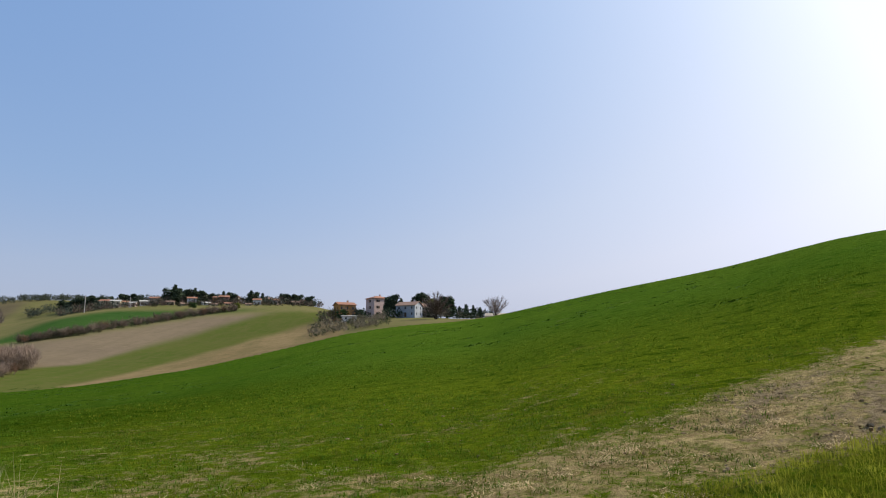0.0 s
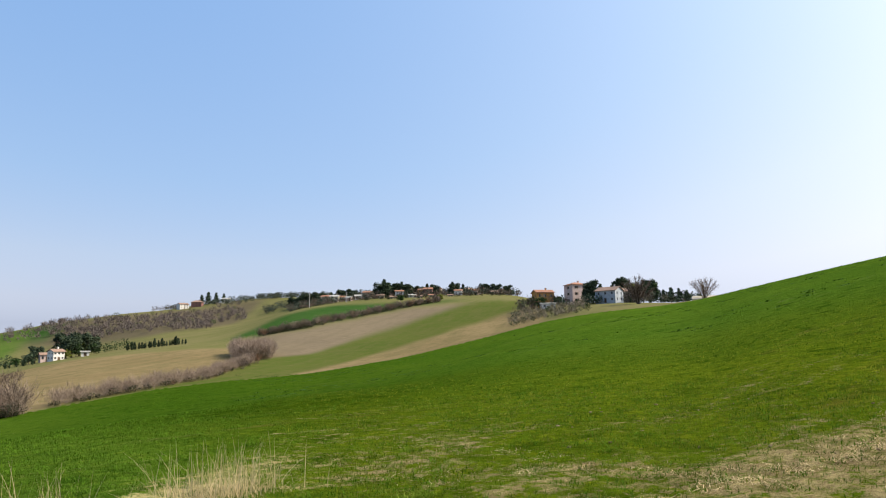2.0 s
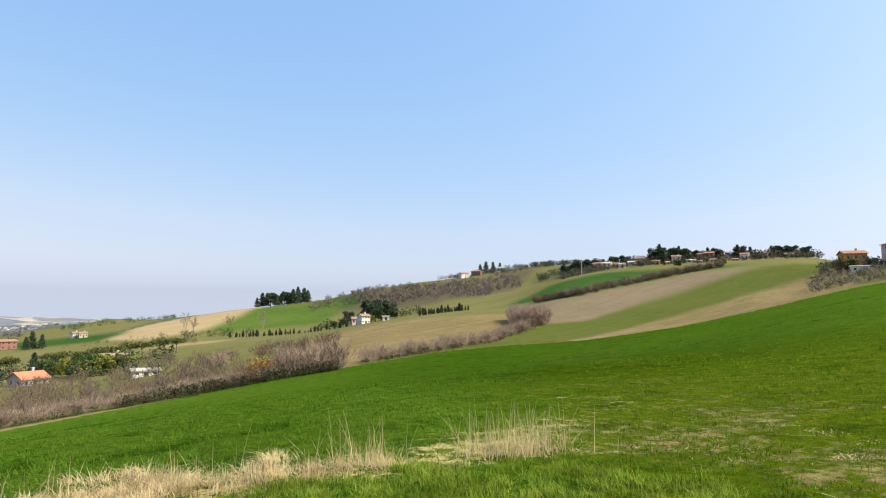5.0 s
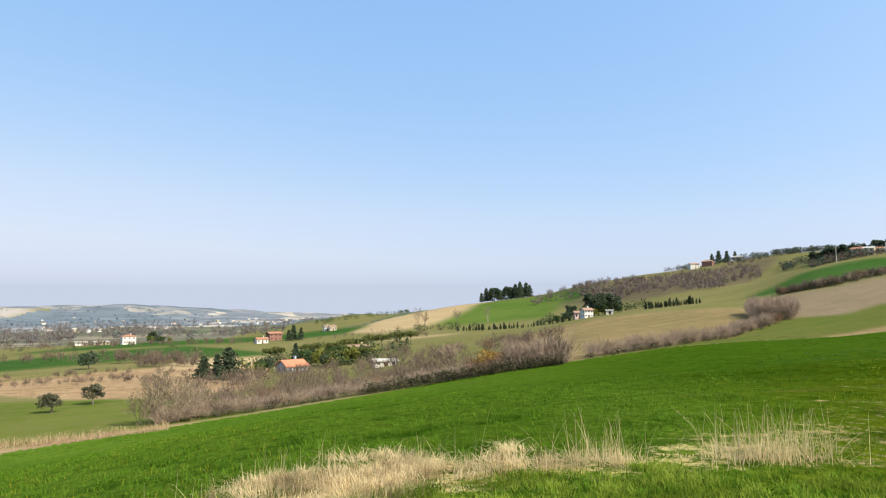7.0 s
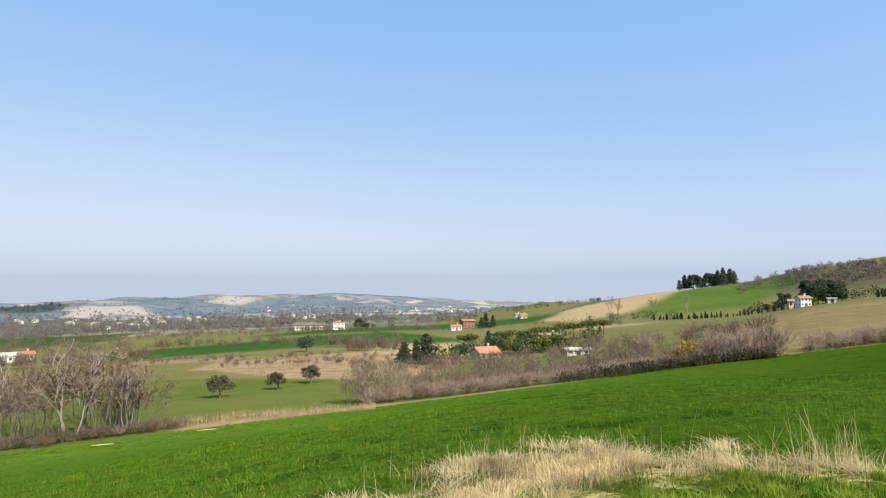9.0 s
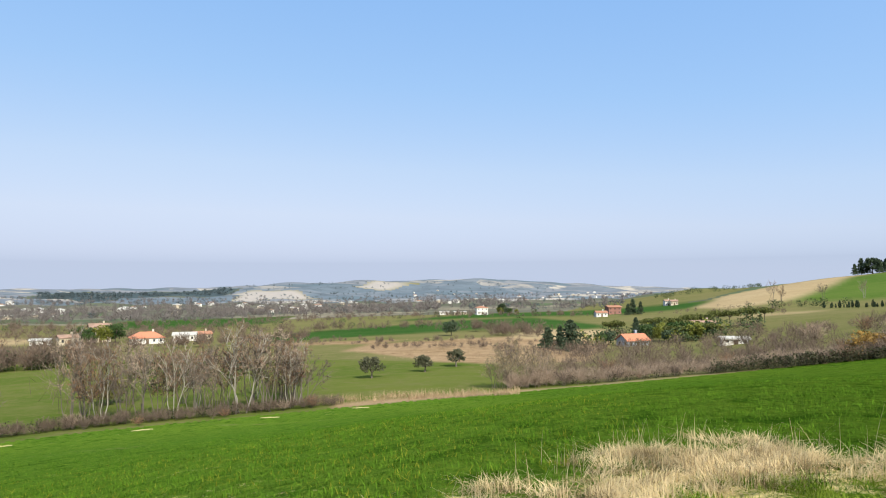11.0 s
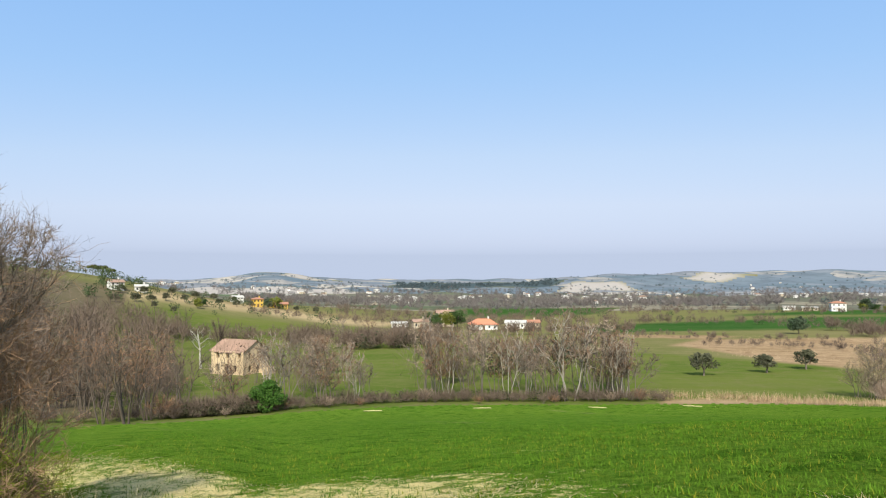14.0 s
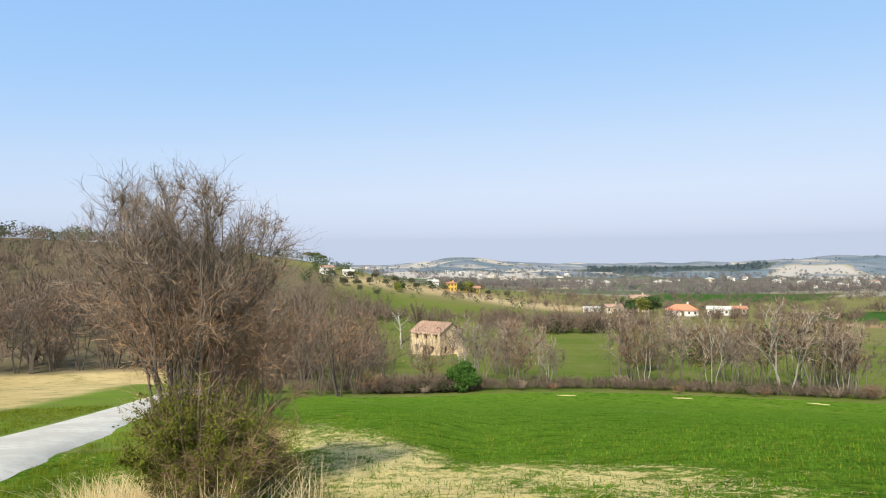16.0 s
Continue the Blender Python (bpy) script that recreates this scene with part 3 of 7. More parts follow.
    return tagged(ob, "rolling farmland of green wheat, meadow, tan and tilled fields", "ground", kind="structure")


build_ground()


# ---- makers ----
def part(name, me, material, parent=None, label=""):
    """One mesh object of one material, under a thing or a part."""
    if isinstance(me, bmesh.types.BMesh):
        bm, me = me, bpy.data.meshes.new(name)
        bm.to_mesh(me)
        bm.free()
    if not me.materials:
        me.materials.append(material)
    ob = new(name, me)
    ob.parent = parent
    if label:
        tagged(ob, label)
    return ob


def mesh_of(name, verts, faces):
    me = bpy.data.meshes.new(name)
    me.from_pydata(np.asarray(verts).tolist(), [], np.asarray(faces).tolist() if not isinstance(faces, list) else faces)
    me.update()
    return me


def thing(name, m, label, category, group="", kind=""):
    ob = new(name)
    ob.matrix_world = m
    return tagged(ob, label, category, group, kind)


def tube_mesh(name, segs, sides=4):
    """Tapered tubes: rows of start, end, start radius, end radius."""
    s = np.asarray(segs, float)
    p0, p1, r0, r1 = s[:, :3], s[:, 3:6], s[:, 6], s[:, 7]
    d = p1 - p0
    d /= np.linalg.norm(d, axis=1)[:, None] + 1e-9
    ref = np.where(np.abs(d[:, 2:3]) > 0.9, [[1.0, 0, 0]], [[0, 0, 1.0]])
    u = np.cross(d, ref)
    u /= np.linalg.norm(u, axis=1)[:, None]
    v = np.cross(d, u)
    n = len(s)
    th = np.arange(sides) * 2 * np.pi / sides
    ring = u[:, None] * np.cos(th)[None, :, None] + v[:, None] * np.sin(th)[None, :, None]
    verts = np.concatenate([p0[:, None] + ring * r0[:, None, None], p1[:, None] + ring * r1[:, None, None]], 1).reshape(-1, 3)
    k = np.arange(sides)
    base = (np.arange(n) * 2 * sides)[:, None]
    faces = np.stack([base + k, base + (k + 1) % sides, base + sides + (k + 1) % sides, base + sides + k], -1).reshape(-1, 4)
    return mesh_of(name, verts, faces)


def join_mesh(name, a, b, ma, mb):
    """Two meshes as one, with the second's own material."""
    bm = bmesh.new()
    bm.from_mesh(a)
    n = len(bm.faces)
    bm.from_mesh(b)
    bm.faces.ensure_lookup_table()
    for f in bm.faces[n:]:
        f.material_index = 1
    me = bpy.data.meshes.new(name)
    bm.to_mesh(me)
    bm.free()
    me.materials.append(ma)
    me.materials.append(mb)
    return me


def twig_mesh(name, segs, rng):
    """Twigs as slender tapering slivers."""
    s = np.asarray(segs, float)
    p0, p1, r0, r1 = s[:, :3], s[:, 3:6], s[:, 6:7], s[:, 7:8]
    d = p1 - p0
    side = np.cross(d, rng.normal(size=d.shape))
    side /= np.linalg.norm(side, axis=1)[:, None] + 1e-9
    verts = np.stack([p0 - side * r0, p0 + side * r0, p1 + side * r1, p1 - side * r1], 1).reshape(-1, 3)
    return mesh_of(name, verts, np.arange(len(verts)).reshape(-1, 4))


def leaf_mesh(name, centres, size, rng, aspect=1.6, up=0.0):
    """Many small leaf or needle-spray blades at the given places."""
    c = np.asarray(centres, float)
    n = len(c)
    a = rng.normal(size=(n, 3))
    a[:, 2] += up
    a /= np.linalg.norm(a, axis=1)[:, None]
    b = np.cross(a, rng.normal(size=(n, 3)))
    b /= np.linalg.norm(b, axis=1)[:, None]
    s = np.asarray(size) * rng.uniform(0.6, 1.3, n)
    a, b = a * (s * aspect)[:, None], b * s[:, None]
    verts = np.stack([c - a, c - b * 0.5, c + a, c + b * 0.5], 1).reshape(-1, 3)
    return mesh_of(name, verts, np.arange(4 * n).reshape(n, 4))


def unit(v):
    return v / (np.linalg.norm(v) + 1e-9)


def limb(out, rng, p, d, length, r0, r1, steps, wander, lift):
    """A wandering tapered limb; returns its nodes."""
    nodes = [(p, d, r0)]
    for k in range(steps):
        d = unit(d + rng.normal(size=3) * wander + np.array([0, 0, lift]))
        q = p + d * length / steps
        ra, rb = r0 + (r1 - r0) * k / steps, r0 + (r1 - r0) * (k + 1) / steps
        out.append((*p, *q, ra, rb))
        p = q
        nodes.append((p, d, rb))
    return nodes


def grow(rng, h, stems=1, spread=0.5, limbs=9, boughs=5, twigs=7, thick=0.018, bare=0.25, wisp=0.012, droop=0.0, lean=0.1, light=False, rise=0.75, crook=0.6, fan=False):
    """A leafless tree: trunk segments, branch segments and twig segments."""
    trunk, branch, twig = [], [], []
    for s in range(stems):
        d0 = unit(np.array([rng.normal() * lean * (1 + stems * 0.25), rng.normal() * lean * (1 + stems * 0.25), 1.0]))
        hh = h * (1 if s == 0 else rng.uniform(0.65, 0.98))
        if fan:
            # stems open like a vase to one even dome
            tip = lean * math.sqrt((s + 0.5) / stems)
            d0 = unit(np.array([math.cos(s * 2.4) * tip, math.sin(s * 2.4) * tip, 1.0]))
            hh = h * rng.uniform(0.88, 1.0)
        base = np.array([rng.normal() * 0.03 * h * (stems > 1), rng.normal() * 0.03 * h * (stems > 1), -0.15])
        r = h * thick / math.sqrt(stems)
        nodes = limb(trunk, rng, base, d0, hh * 0.86, r, r * 0.18, 8, 0.07, 0.04) if not light else limb(trunk, rng, base, d0, hh * 0.86, r, r * 0.18, 4, 0.07, 0.04)
        ns = len(nodes) - 1
        for i in range(limbs):
            u = bare + (0.97 - bare) * (i + rng.uniform(0, 0.9)) / limbs
            k = min(int(u * ns), ns - 1)
            p, d, rr = nodes[k]
            p = p + (nodes[k + 1][0] - p) * (u * ns - k)
            th = i * 2.4 + rng.uniform(-0.5, 0.5)
            out_d = unit(np.array([math.cos(th) * spread * 1.6, math.sin(th) * spread * 1.6, rise - droop]))
            ll = hh * (0.30 - 0.16 * abs(u - 0.72) if fan else 0.42 * (1 - u) + 0.16) * (0.6 + spread) * rng.uniform(0.8, 1.2)
            bn = limb(branch, rng, p, out_d, ll, rr * 0.5 + 0.0004 * h, 0.0011 * h, 2 if light else 4, 0.13, 0.07)
            nb = len(bn) - 1
            for j in range(boughs):
                v = 0.25 + 0.75 * (j + rng.uniform()) / boughs
                kk = min(int(v * nb), nb - 1)
                q, dd, rb = bn[kk + 1]
                side = unit(dd + rng.normal(size=3) * (crook + 0.05) + np.array([0, 0, 0.25 - droop]))
                sl = ll * rng.uniform(0.25, 0.5)
                sn = limb(branch, rng, q, side, sl, max(rb * 0.6, wisp), wisp * 0.9, 1 if light else 2, 0.15, 0.05)
                for w in range(twigs):
                    q2, d2, _ = sn[rng.integers(0, len(sn))]
                    td = unit(d2 + rng.normal(size=3) * crook + np.array([0, 0, 0.2 - droop]))
                    tl = sl * rng.uniform(0.35, 0.9)
                    mid = q2 + td * tl * 0.5
                    end = mid + unit(td + rng.normal(size=3) * 0.35) * tl * 0.5
                    if light:
                        twig.append((*q2, *end, wisp, wisp * 0.35))
                        continue
                    twig.append((*q2, *mid, wisp, wisp * 0.75))
                    twig.append((*mid, *end, wisp * 0.75, wisp * 0.35))
    return trunk, branch, twig


def in_dome(q, h, w, foot, lump=0.0, taper=1.4):
    """Whether q lies within a lumpy dome of height h and width w, widest at the height foot."""
    th = math.atan2(q[1], q[0])
    k = 1 + lump * (math.sin(3 * th + 5 * q[2] / h) + math.sin(5 * th + 1.7)) * 0.5
    a = math.hypot(q[0], q[1]) / (0.5 * w * k)
    b = (q[2] - foot) / ((h - foot) if q[2] > foot else taper * foot)
    return a * a + b * b < k


def vase(rng, h, w, stems=12, boughs=13, sprays=6, twigs=9, r0=0.01, wisp=0.0016, foot=0.6, light=False, lump=0.12, low=0.3, splay=0.10, angle=0.8, taper=1.4, wobble=0.010):
    """A leafless tree whose stems rise from one foot and open to a lumpy dome: stems, branches and twigs."""
    trunk, branch, twig = [], [], []
    n = 5 if light else 9
    for s in range(stems):
        th, f = s * 2.4 + rng.uniform(-0.3, 0.3), math.sqrt((s + 0.5) / stems)
        out = np.array([math.cos(th), math.sin(th), 0.0])
        phi = f * 1.15
        tip = out * 0.5 * w * math.sin(phi) * rng.uniform(0.8, 0.98) + np.array([0, 0, h * (foot + (1 - foot) * math.cos(phi) * rng.uniform(0.86, 0.98))])
        base = out * splay * f * h * 0.3 + np.array([0, 0, -0.15 * h * 0.25])
        bend = base * 0.5 + tip * np.array([0.30, 0.30, 0.52]) + rng.normal(size=3) * 0.02 * h
        u = np.linspace(0, 1, n)[:, None]
        path = (1 - u) ** 2 * base + 2 * u * (1 - u) * bend + u * u * tip
        path[1:-1] += rng.normal(size=(n - 2, 3)) * wobble * h
        r = r0 * h * rng.uniform(0.75, 1.15)
        for k in range(n - 1):
            trunk.append((*path[k], *path[k + 1], r * (1 - 0.88 * k / (n - 1)), r * (1 - 0.88 * (k + 1) / (n - 1))))
        for i in range(boughs):
            v = low + (0.99 - low) * (i + rng.uniform(0, 0.9)) / boughs
            k = min(int(v * (n - 1)), n - 2)
            p = path[k] + (path[k + 1] - path[k]) * (v * (n - 1) - k)
            along_ = unit(path[k + 1] - path[k])
            side = unit(np.cross(along_, rng.normal(size=3)))
            d = unit(along_ + side * angle * rng.uniform(0.6, 1.3) + np.array([0, 0, 0.15]))
            ll = h * 0.25 * (1.1 - 0.55 * v) * rng.uniform(0.6, 1.3)
            while ll > 0.05 * h and not in_dome(p + d * ll, h, w, foot * h, lump, taper):
                ll *= 0.8
            bn = limb(branch, rng, p, d, ll, max(r * (1 - 0.88 * v) * 0.55, wisp * 1.5), wisp * 1.3, 2 if light else 4, 0.16, 0.05)
            for j in range(sprays):
                q, dd, _ = bn[rng.integers(1 if j else len(bn) - 1, len(bn))]
                sd = unit(dd + rng.normal(size=3) * 0.55 + np.array([0, 0, 0.12]))
                sl = max(ll, 0.08 * h) * rng.uniform(0.25, 0.55)
                sn = limb(branch, rng, q, sd, sl, wisp * 1.25, wisp, 1 if light else 2, 0.2, 0.03)
                for _ in range(twigs):
                    q2, d2, _r = sn[rng.integers(0, len(sn))]
                    td = unit(d2 + rng.normal(size=3) * 0.6 + np.array([0, 0, 0.1]))
                    tl = sl * rng.uniform(0.35, 0.95)
                    mid = q2 + td * tl * 0.5
                    end = mid + unit(td + rng.normal(size=3) * 0.4) * tl * 0.5
                    if light:
                        twig.append((*q2, *end, wisp, wisp * 0.4))
                        continue
                    twig.append((*q2, *mid, wisp, wisp * 0.75))
                    twig.append((*mid, *end, wisp * 0.75, wisp * 0.35))
    return trunk, branch, twig


def fuzzy(rng, h, w, stems=12, twigs=700, wisp=0.003, foot=0.4, lump=0.2, arch=0.0, r0=0.006, reach=0.2, root=0.22):
    """A leafless shrub: thin stems that open from the foot and a soft mass of fine twigs."""
    trunk, twig, nodes = [], [], []
    for s in range(stems):
        th, f = s * 2.4 + rng.uniform(-0.4, 0.4), math.sqrt((s + 0.5) / stems)
        out = np.array([math.cos(th), math.sin(th), 0.0])
        tip = out * 0.46 * w * f + np.array([0, 0, h * (foot + (0.92 - foot) * math.sqrt(1 - f * f * 0.85)) * rng.uniform(0.7, 1.0) * (1 - arch * f)])
        base = out * root * w * f * rng.uniform(0.3, 1.2) + np.array([0, 0, -0.05 * h])
        bend = (base + tip) * 0.5 + np.array([0, 0, (0.08 + 0.5 * arch) * h]) - out * 0.06 * w
        u = np.linspace(0, 1, 5)[:, None]
        path = (1 - u) ** 2 * base + 2 * u * (1 - u) * bend + u * u * tip
        for k in range(4):
            trunk.append((*path[k], *path[k + 1], r0 * h * (1 - 0.2 * k), r0 * h * (0.8 - 0.2 * k)))
        nodes.append(path)
    for i in range(twigs):
        path = nodes[rng.integers(0, stems)]
        v = rng.uniform(0.2, 1.0) ** 0.8 * 3.999
        k = int(v)
        p = path[k] + (path[k + 1] - path[k]) * (v - k)
        d = unit(unit(path[k + 1] - path[k]) * 0.7 + rng.normal(size=3) * 0.55 + np.array([0, 0, 0.25 - arch]))
        tl = h * reach * rng.uniform(0.5, 1.4)
        while tl > 0.05 * h and not in_dome(p + d * tl, h, w, foot * h, lump):
            tl *= 0.75
        twig.append((*p, *(p + d * tl), wisp, wisp * 0.35))
    return trunk, twig


def bare_shrub(name, rng, m, mats, label, category="shrub", group="", leaves=0, leaf=None, leaf_size=0.02, **kw):
    trunk, twig = fuzzy(rng, **kw)
    ob = thing(name, m, label, category, group)
    part("trunk", tube_mesh("trunk", trunk, 3), mats[0], ob)
    part("crown", twig_mesh("crown", twig, rng), mats[1], ob)
    if leaves:
        t = np.array(twig)
        pick = t[rng.integers(0, len(t), leaves)]
        c = pick[:, :3] + (pick[:, 3:6] - pick[:, :3]) * rng.uniform(0, 1, (leaves, 1)) + rng.normal(size=(leaves, 3)) * 0.02
        part("foliage", leaf_mesh("foliage", c, leaf_size, rng), leaf, ob)
    return ob


def vase_tree(name, rng, m, mats, label, category="tree", group="", split=None, **kw):
    """A vase-shaped leafless tree; below the height split its shoots take the last material."""
    trunk, branch, twig = vase(rng, **kw)
    ob = thing(name, m, label, category, group)
    part("trunk", join_mesh("trunk", tube_mesh("trunk", trunk, 4 if kw.get("light") else 6), tube_mesh("limb", branch, 3), mats[0], mats[1]), mats[0], ob)
    t = np.array(twig)
    if split:
        under = t[:, 2] + rng.normal(size=len(t)) * 0.12 * kw["h"] < split
        part("lower_crown", twig_mesh("lower_crown", t[under], rng), mats[3], ob, "russet lower shoots")
        t = t[~under]
    part("crown", twig_mesh("crown", t, rng), mats[2], ob)
    return ob


def bare_tree(name, rng, m, mats, label, category="tree", group="", leaves=0, leaf=None, leaf_size=0.12, **kw):
    trunk, branch, twig = grow(rng, **kw)
    ob = thing(name, m, label, category, group)
    part("trunk", join_mesh("trunk", tube_mesh("trunk", trunk, 5 if not kw.get("light") else 4), tube_mesh("limb", branch, 3), mats[0], mats[1]), mats[0], ob)
    part("crown", twig_mesh("crown", twig, rng), mats[2], ob)
    if leaves:
        t = np.array(twig)
        pick = t[rng.integers(0, len(t), leaves)]
        c = pick[:, :3] + (pick[:, 3:6] - pick[:, :3]) * rng.uniform(0, 1, (leaves, 1)) + rng.normal(size=(leaves, 3)) * 0.05
        part("leaves", leaf_mesh("leaves", c, leaf_size, rng), leaf, ob)
    return ob


def crown_points(rng, kind, h, w, n):
    """Places of leaves for a crown of height h and width w."""
    if kind == "cypress":
        u = rng.uniform(0, 1, n)
        rad = w / 2 * np.sin(np.pi * np.clip(u, 0.02, 1) ** 0.6) ** 0.8 * rng.uniform(0.6, 1.05, n)
        th = rng.uniform(0, 6.283, n)
        return np.stack([rad * np.cos(th), rad * np.sin(th), h * (0.04 + 0.96 * u)], -1)
    if kind == "conifer":
        tiers = 11
        k = rng.integers(0, tiers, n)
        u = (k + rng.uniform(-0.15, 0.35, n)) / tiers
        arms = rng.integers(0, 7, n) + k * 0.37
        th = arms * 2 * np.pi / 7 + rng.normal(size=n) * 0.22
        f = rng.uniform(0.05, 1, n) ** 0.6
        rad = w / 2 * (1.05 - u) ** 0.75 * f * (0.75 + 0.35 * np.sin(arms * 5 + k * 1.9))
        return np.stack([rad * np.cos(th), rad * np.sin(th), h * (0.12 + 0.88 * u) - 0.18 * rad], -1)
    # rounded, broken crowns of clumps
    m = {"umbrella": 16, "olive": 14, "round": 22, "bush": 18}[kind]
    th = rng.uniform(0, 6.283, m)
    if kind == "umbrella":
        rr = w / 2 * np.sqrt(rng.uniform(0, 1, m)) * 0.85
        cz = h * (0.70 + 0.14 * (1 - (rr / (w / 2)) ** 2)) + rng.normal(size=m) * 0.03 * h
        size = 0.2 * w
        flat = 0.6
    else:
        rr = w / 2 * np.sqrt(rng.uniform(0, 1, m)) * 0.75
        lo = {"olive": 0.35, "round": 0.3, "bush": 0.18}[kind]
        top = np.sqrt(np.clip(1 - (rr / (w / 2)) ** 2, 0.05, 1))
        cz = h * (lo + (0.9 - lo) * rng.uniform(0, 1, m) * top)
        size = 0.19 * w
        flat = 0.8
    c = np.stack([rr * np.cos(th), rr * np.sin(th), cz], -1)
    k = rng.integers(0, m, n)
    off = rng.normal(size=(n, 3))
    off /= np.linalg.norm(off, axis=1)[:, None]
    off *= (rng.uniform(0, 1, n) ** 0.35)[:, None] * size * rng.uniform(0.7, 1.2, m)[k][:, None]
    off[:, 2] *= flat
    pts = c[k] + off
    pts[:, 2] = np.maximum(pts[:, 2], 0.02 * h)
    return pts


def leafy_tree(name, rng, m, kind, h, w, mats, label, category="tree", group="", n=1500, leaf=0.12, forks=4, trunk_r=0.03):
    ob = thing(name, m, label, category, group)
    segs = []
    if kind in ("conifer", "cypress"):
        limb(segs, rng, np.array([0, 0, -0.2]), np.array([0, 0, 1.0]), h * 0.97, h * trunk_r * 0.7, 0.02, 6, 0.01, 0.05)
    else:
        nodes = limb(segs, rng, np.array([0, 0, -0.2]), np.array([0.05, 0, 1.0]), h * (0.75 if kind == "umbrella" else 0.45), h * trunk_r, h * trunk_r * 0.6, 5, 0.06, 0.05)
        for i in range(forks):
            th = i * 6.283 / forks + rng.uniform(0, 0.8)
            limb(segs, rng, nodes[-1][0], unit(np.array([math.cos(th), math.sin(th), 0.8])), 0.42 * w, h * trunk_r * 0.5, 0.02, 4, 0.12, 0.03)
    part("trunk", tube_mesh("trunk", segs, 6), mats[0], ob)
    part("crown", leaf_mesh("crown", crown_points(rng, kind, h, w, n), leaf, rng, up=0.3), mats[1], ob)
    return ob


def spin(az, d, scale=1.0, turn=None, up=0.0):
    """A pose standing on the ground at bearing az, distance d."""
    p = at(az, d, up)
    t = random.uniform(0, 360) if turn is None else turn
    s = scale if isinstance(scale, tuple) else (scale, scale, scale)
    return pose(*p, 0, 0, t) @ Matrix.Diagonal((*s, 1))


def scatter(protos, spots, wide=1.0):
    """Stand things at (az, d, scale) spots: the prototypes first, then copies of them."""
    for i, (az, d, sc) in enumerate(spots):
        ob = protos[i % len(protos)]
        m = spin(az, d)
        s = (sc * wide * random.uniform(0.85, 1.15), sc * wide * random.uniform(0.85, 1.15), sc)
        if i < len(protos):
            ob.matrix_basis = m
            ob.scale = s
        else:
            c = copy_thing(ob, m)
            c.scale = s


def along(rng, knots, step, jitter=1.0, lo=0.8, hi=1.2):
    """Spots along a line of (az, d, size) knots, a step in metres apart."""
    pts = []
    for (a0, d0, s0), (a1, d1, s1) in zip(knots, knots[1:]):
        p, q = at(a0, d0), at(a1, d1)
        n = max(1, int((q - p).length / step))
        for i in range(n):
            u = (i + rng.uniform(0, 1) * 0.8) / n
            x = p.lerp(q, u) + Vector((rng.normal() * jitter, rng.normal() * jitter, 0))
            pts.append((math.degrees(math.atan2(-x.x, x.y)), math.hypot(x.x, x.y), (s0 + (s1 - s0) * u) * rng.uniform(lo, hi)))
    return pts


# ---- bark, twigs and leaves ----
BARK = plain_mat("grey_brown_bark", (0.126, 0.105, 0.084), (0.160, 0.134, 0.109), 8, 0.9)
PALE_BARK = plain_mat("pale_bark", (0.290, 0.262, 0.22), (0.20, 0.178, 0.15), 6, 0.85)
DARK_BARK = plain_mat("dark_bark", (0.075, 0.06, 0.048), (0.10, 0.08, 0.06), 8, 0.9)
TWIG = leaf_mat("brown_twigs", (0.113, 0.084, 0.064), (0.177, 0.134, 0.102))
RED_TWIG = leaf_mat("reddish_twigs", (0.164, 0.095, 0.058), (0.265, 0.158, 0.095))
PINK_TWIG = leaf_mat("pale_pinkish_twigs", (0.25, 0.185, 0.138), (0.345, 0.262, 0.198))
GREY_TWIG = leaf_mat("grey_twigs", (0.158, 0.103, 0.068), (0.242, 0.169, 0.116))
PINE = leaf_mat("dark_pine_needles", (0.042, 0.062, 0.036), (0.078, 0.102, 0.058))
# evergreen colour lightened and greyed to paint in haze over the ridge
RIDGE_GREEN = leaf_mat("hazed_ridge_evergreens", (0.055, 0.067, 0.048), (0.088, 0.10, 0.07))
SUNNY_PINE = leaf_mat("sunlit_pine_needles", (0.062, 0.076, 0.022), (0.115, 0.122, 0.036))
CYPRESS = leaf_mat("cypress_sprays", (0.030, 0.049, 0.027), (0.054, 0.074, 0.041))
OLIVE = leaf_mat("olive_leaves", (0.06, 0.063, 0.036), (0.105, 0.105, 0.066))
EVERGREEN = leaf_mat("evergreen_leaves", (0.03, 0.058, 0.017), (0.058, 0.092, 0.03))
DULL = leaf_mat("dull_evergreen_leaves", (0.045, 0.066, 0.026), (0.08, 0.10, 0.046))
YELLOW_GREEN = leaf_mat("yellow_green_leaves", (0.10, 0.12, 0.02), (0.18, 0.18, 0.04))
OCHRE = leaf_mat("ochre_dead_leaves", (0.22, 0.13, 0.035), (0.34, 0.21, 0.06))
BRAMBLE = leaf_mat("bramble_leaves", (0.095, 0.112, 0.016), (0.185, 0.19, 0.036), trans=0.35)
DRY = leaf_mat("dry_grass", (0.64, 0.495, 0.27), (0.88, 0.72, 0.43), trans=0.45)
REED = leaf_mat("dry_reeds", (0.32, 0.225, 0.13), (0.46, 0.34, 0.21))
GRASS = leaf_mat("verge_grass", (0.11, 0.145, 0.010), (0.21, 0.225, 0.022), trans=0.5)
LUSH = leaf_mat("lush_grass", (0.165, 0.235, 0.024), (0.33, 0.395, 0.06), trans=0.45)
WHEAT = leaf_mat("wheat_blades", (0.054, 0.122, 0.009), (0.098, 0.180, 0.015), trans=0.12)
YOUNG = leaf_mat("yellowing_blades", (0.127, 0.151, 0.020), (0.235, 0.230, 0.048), trans=0.5)
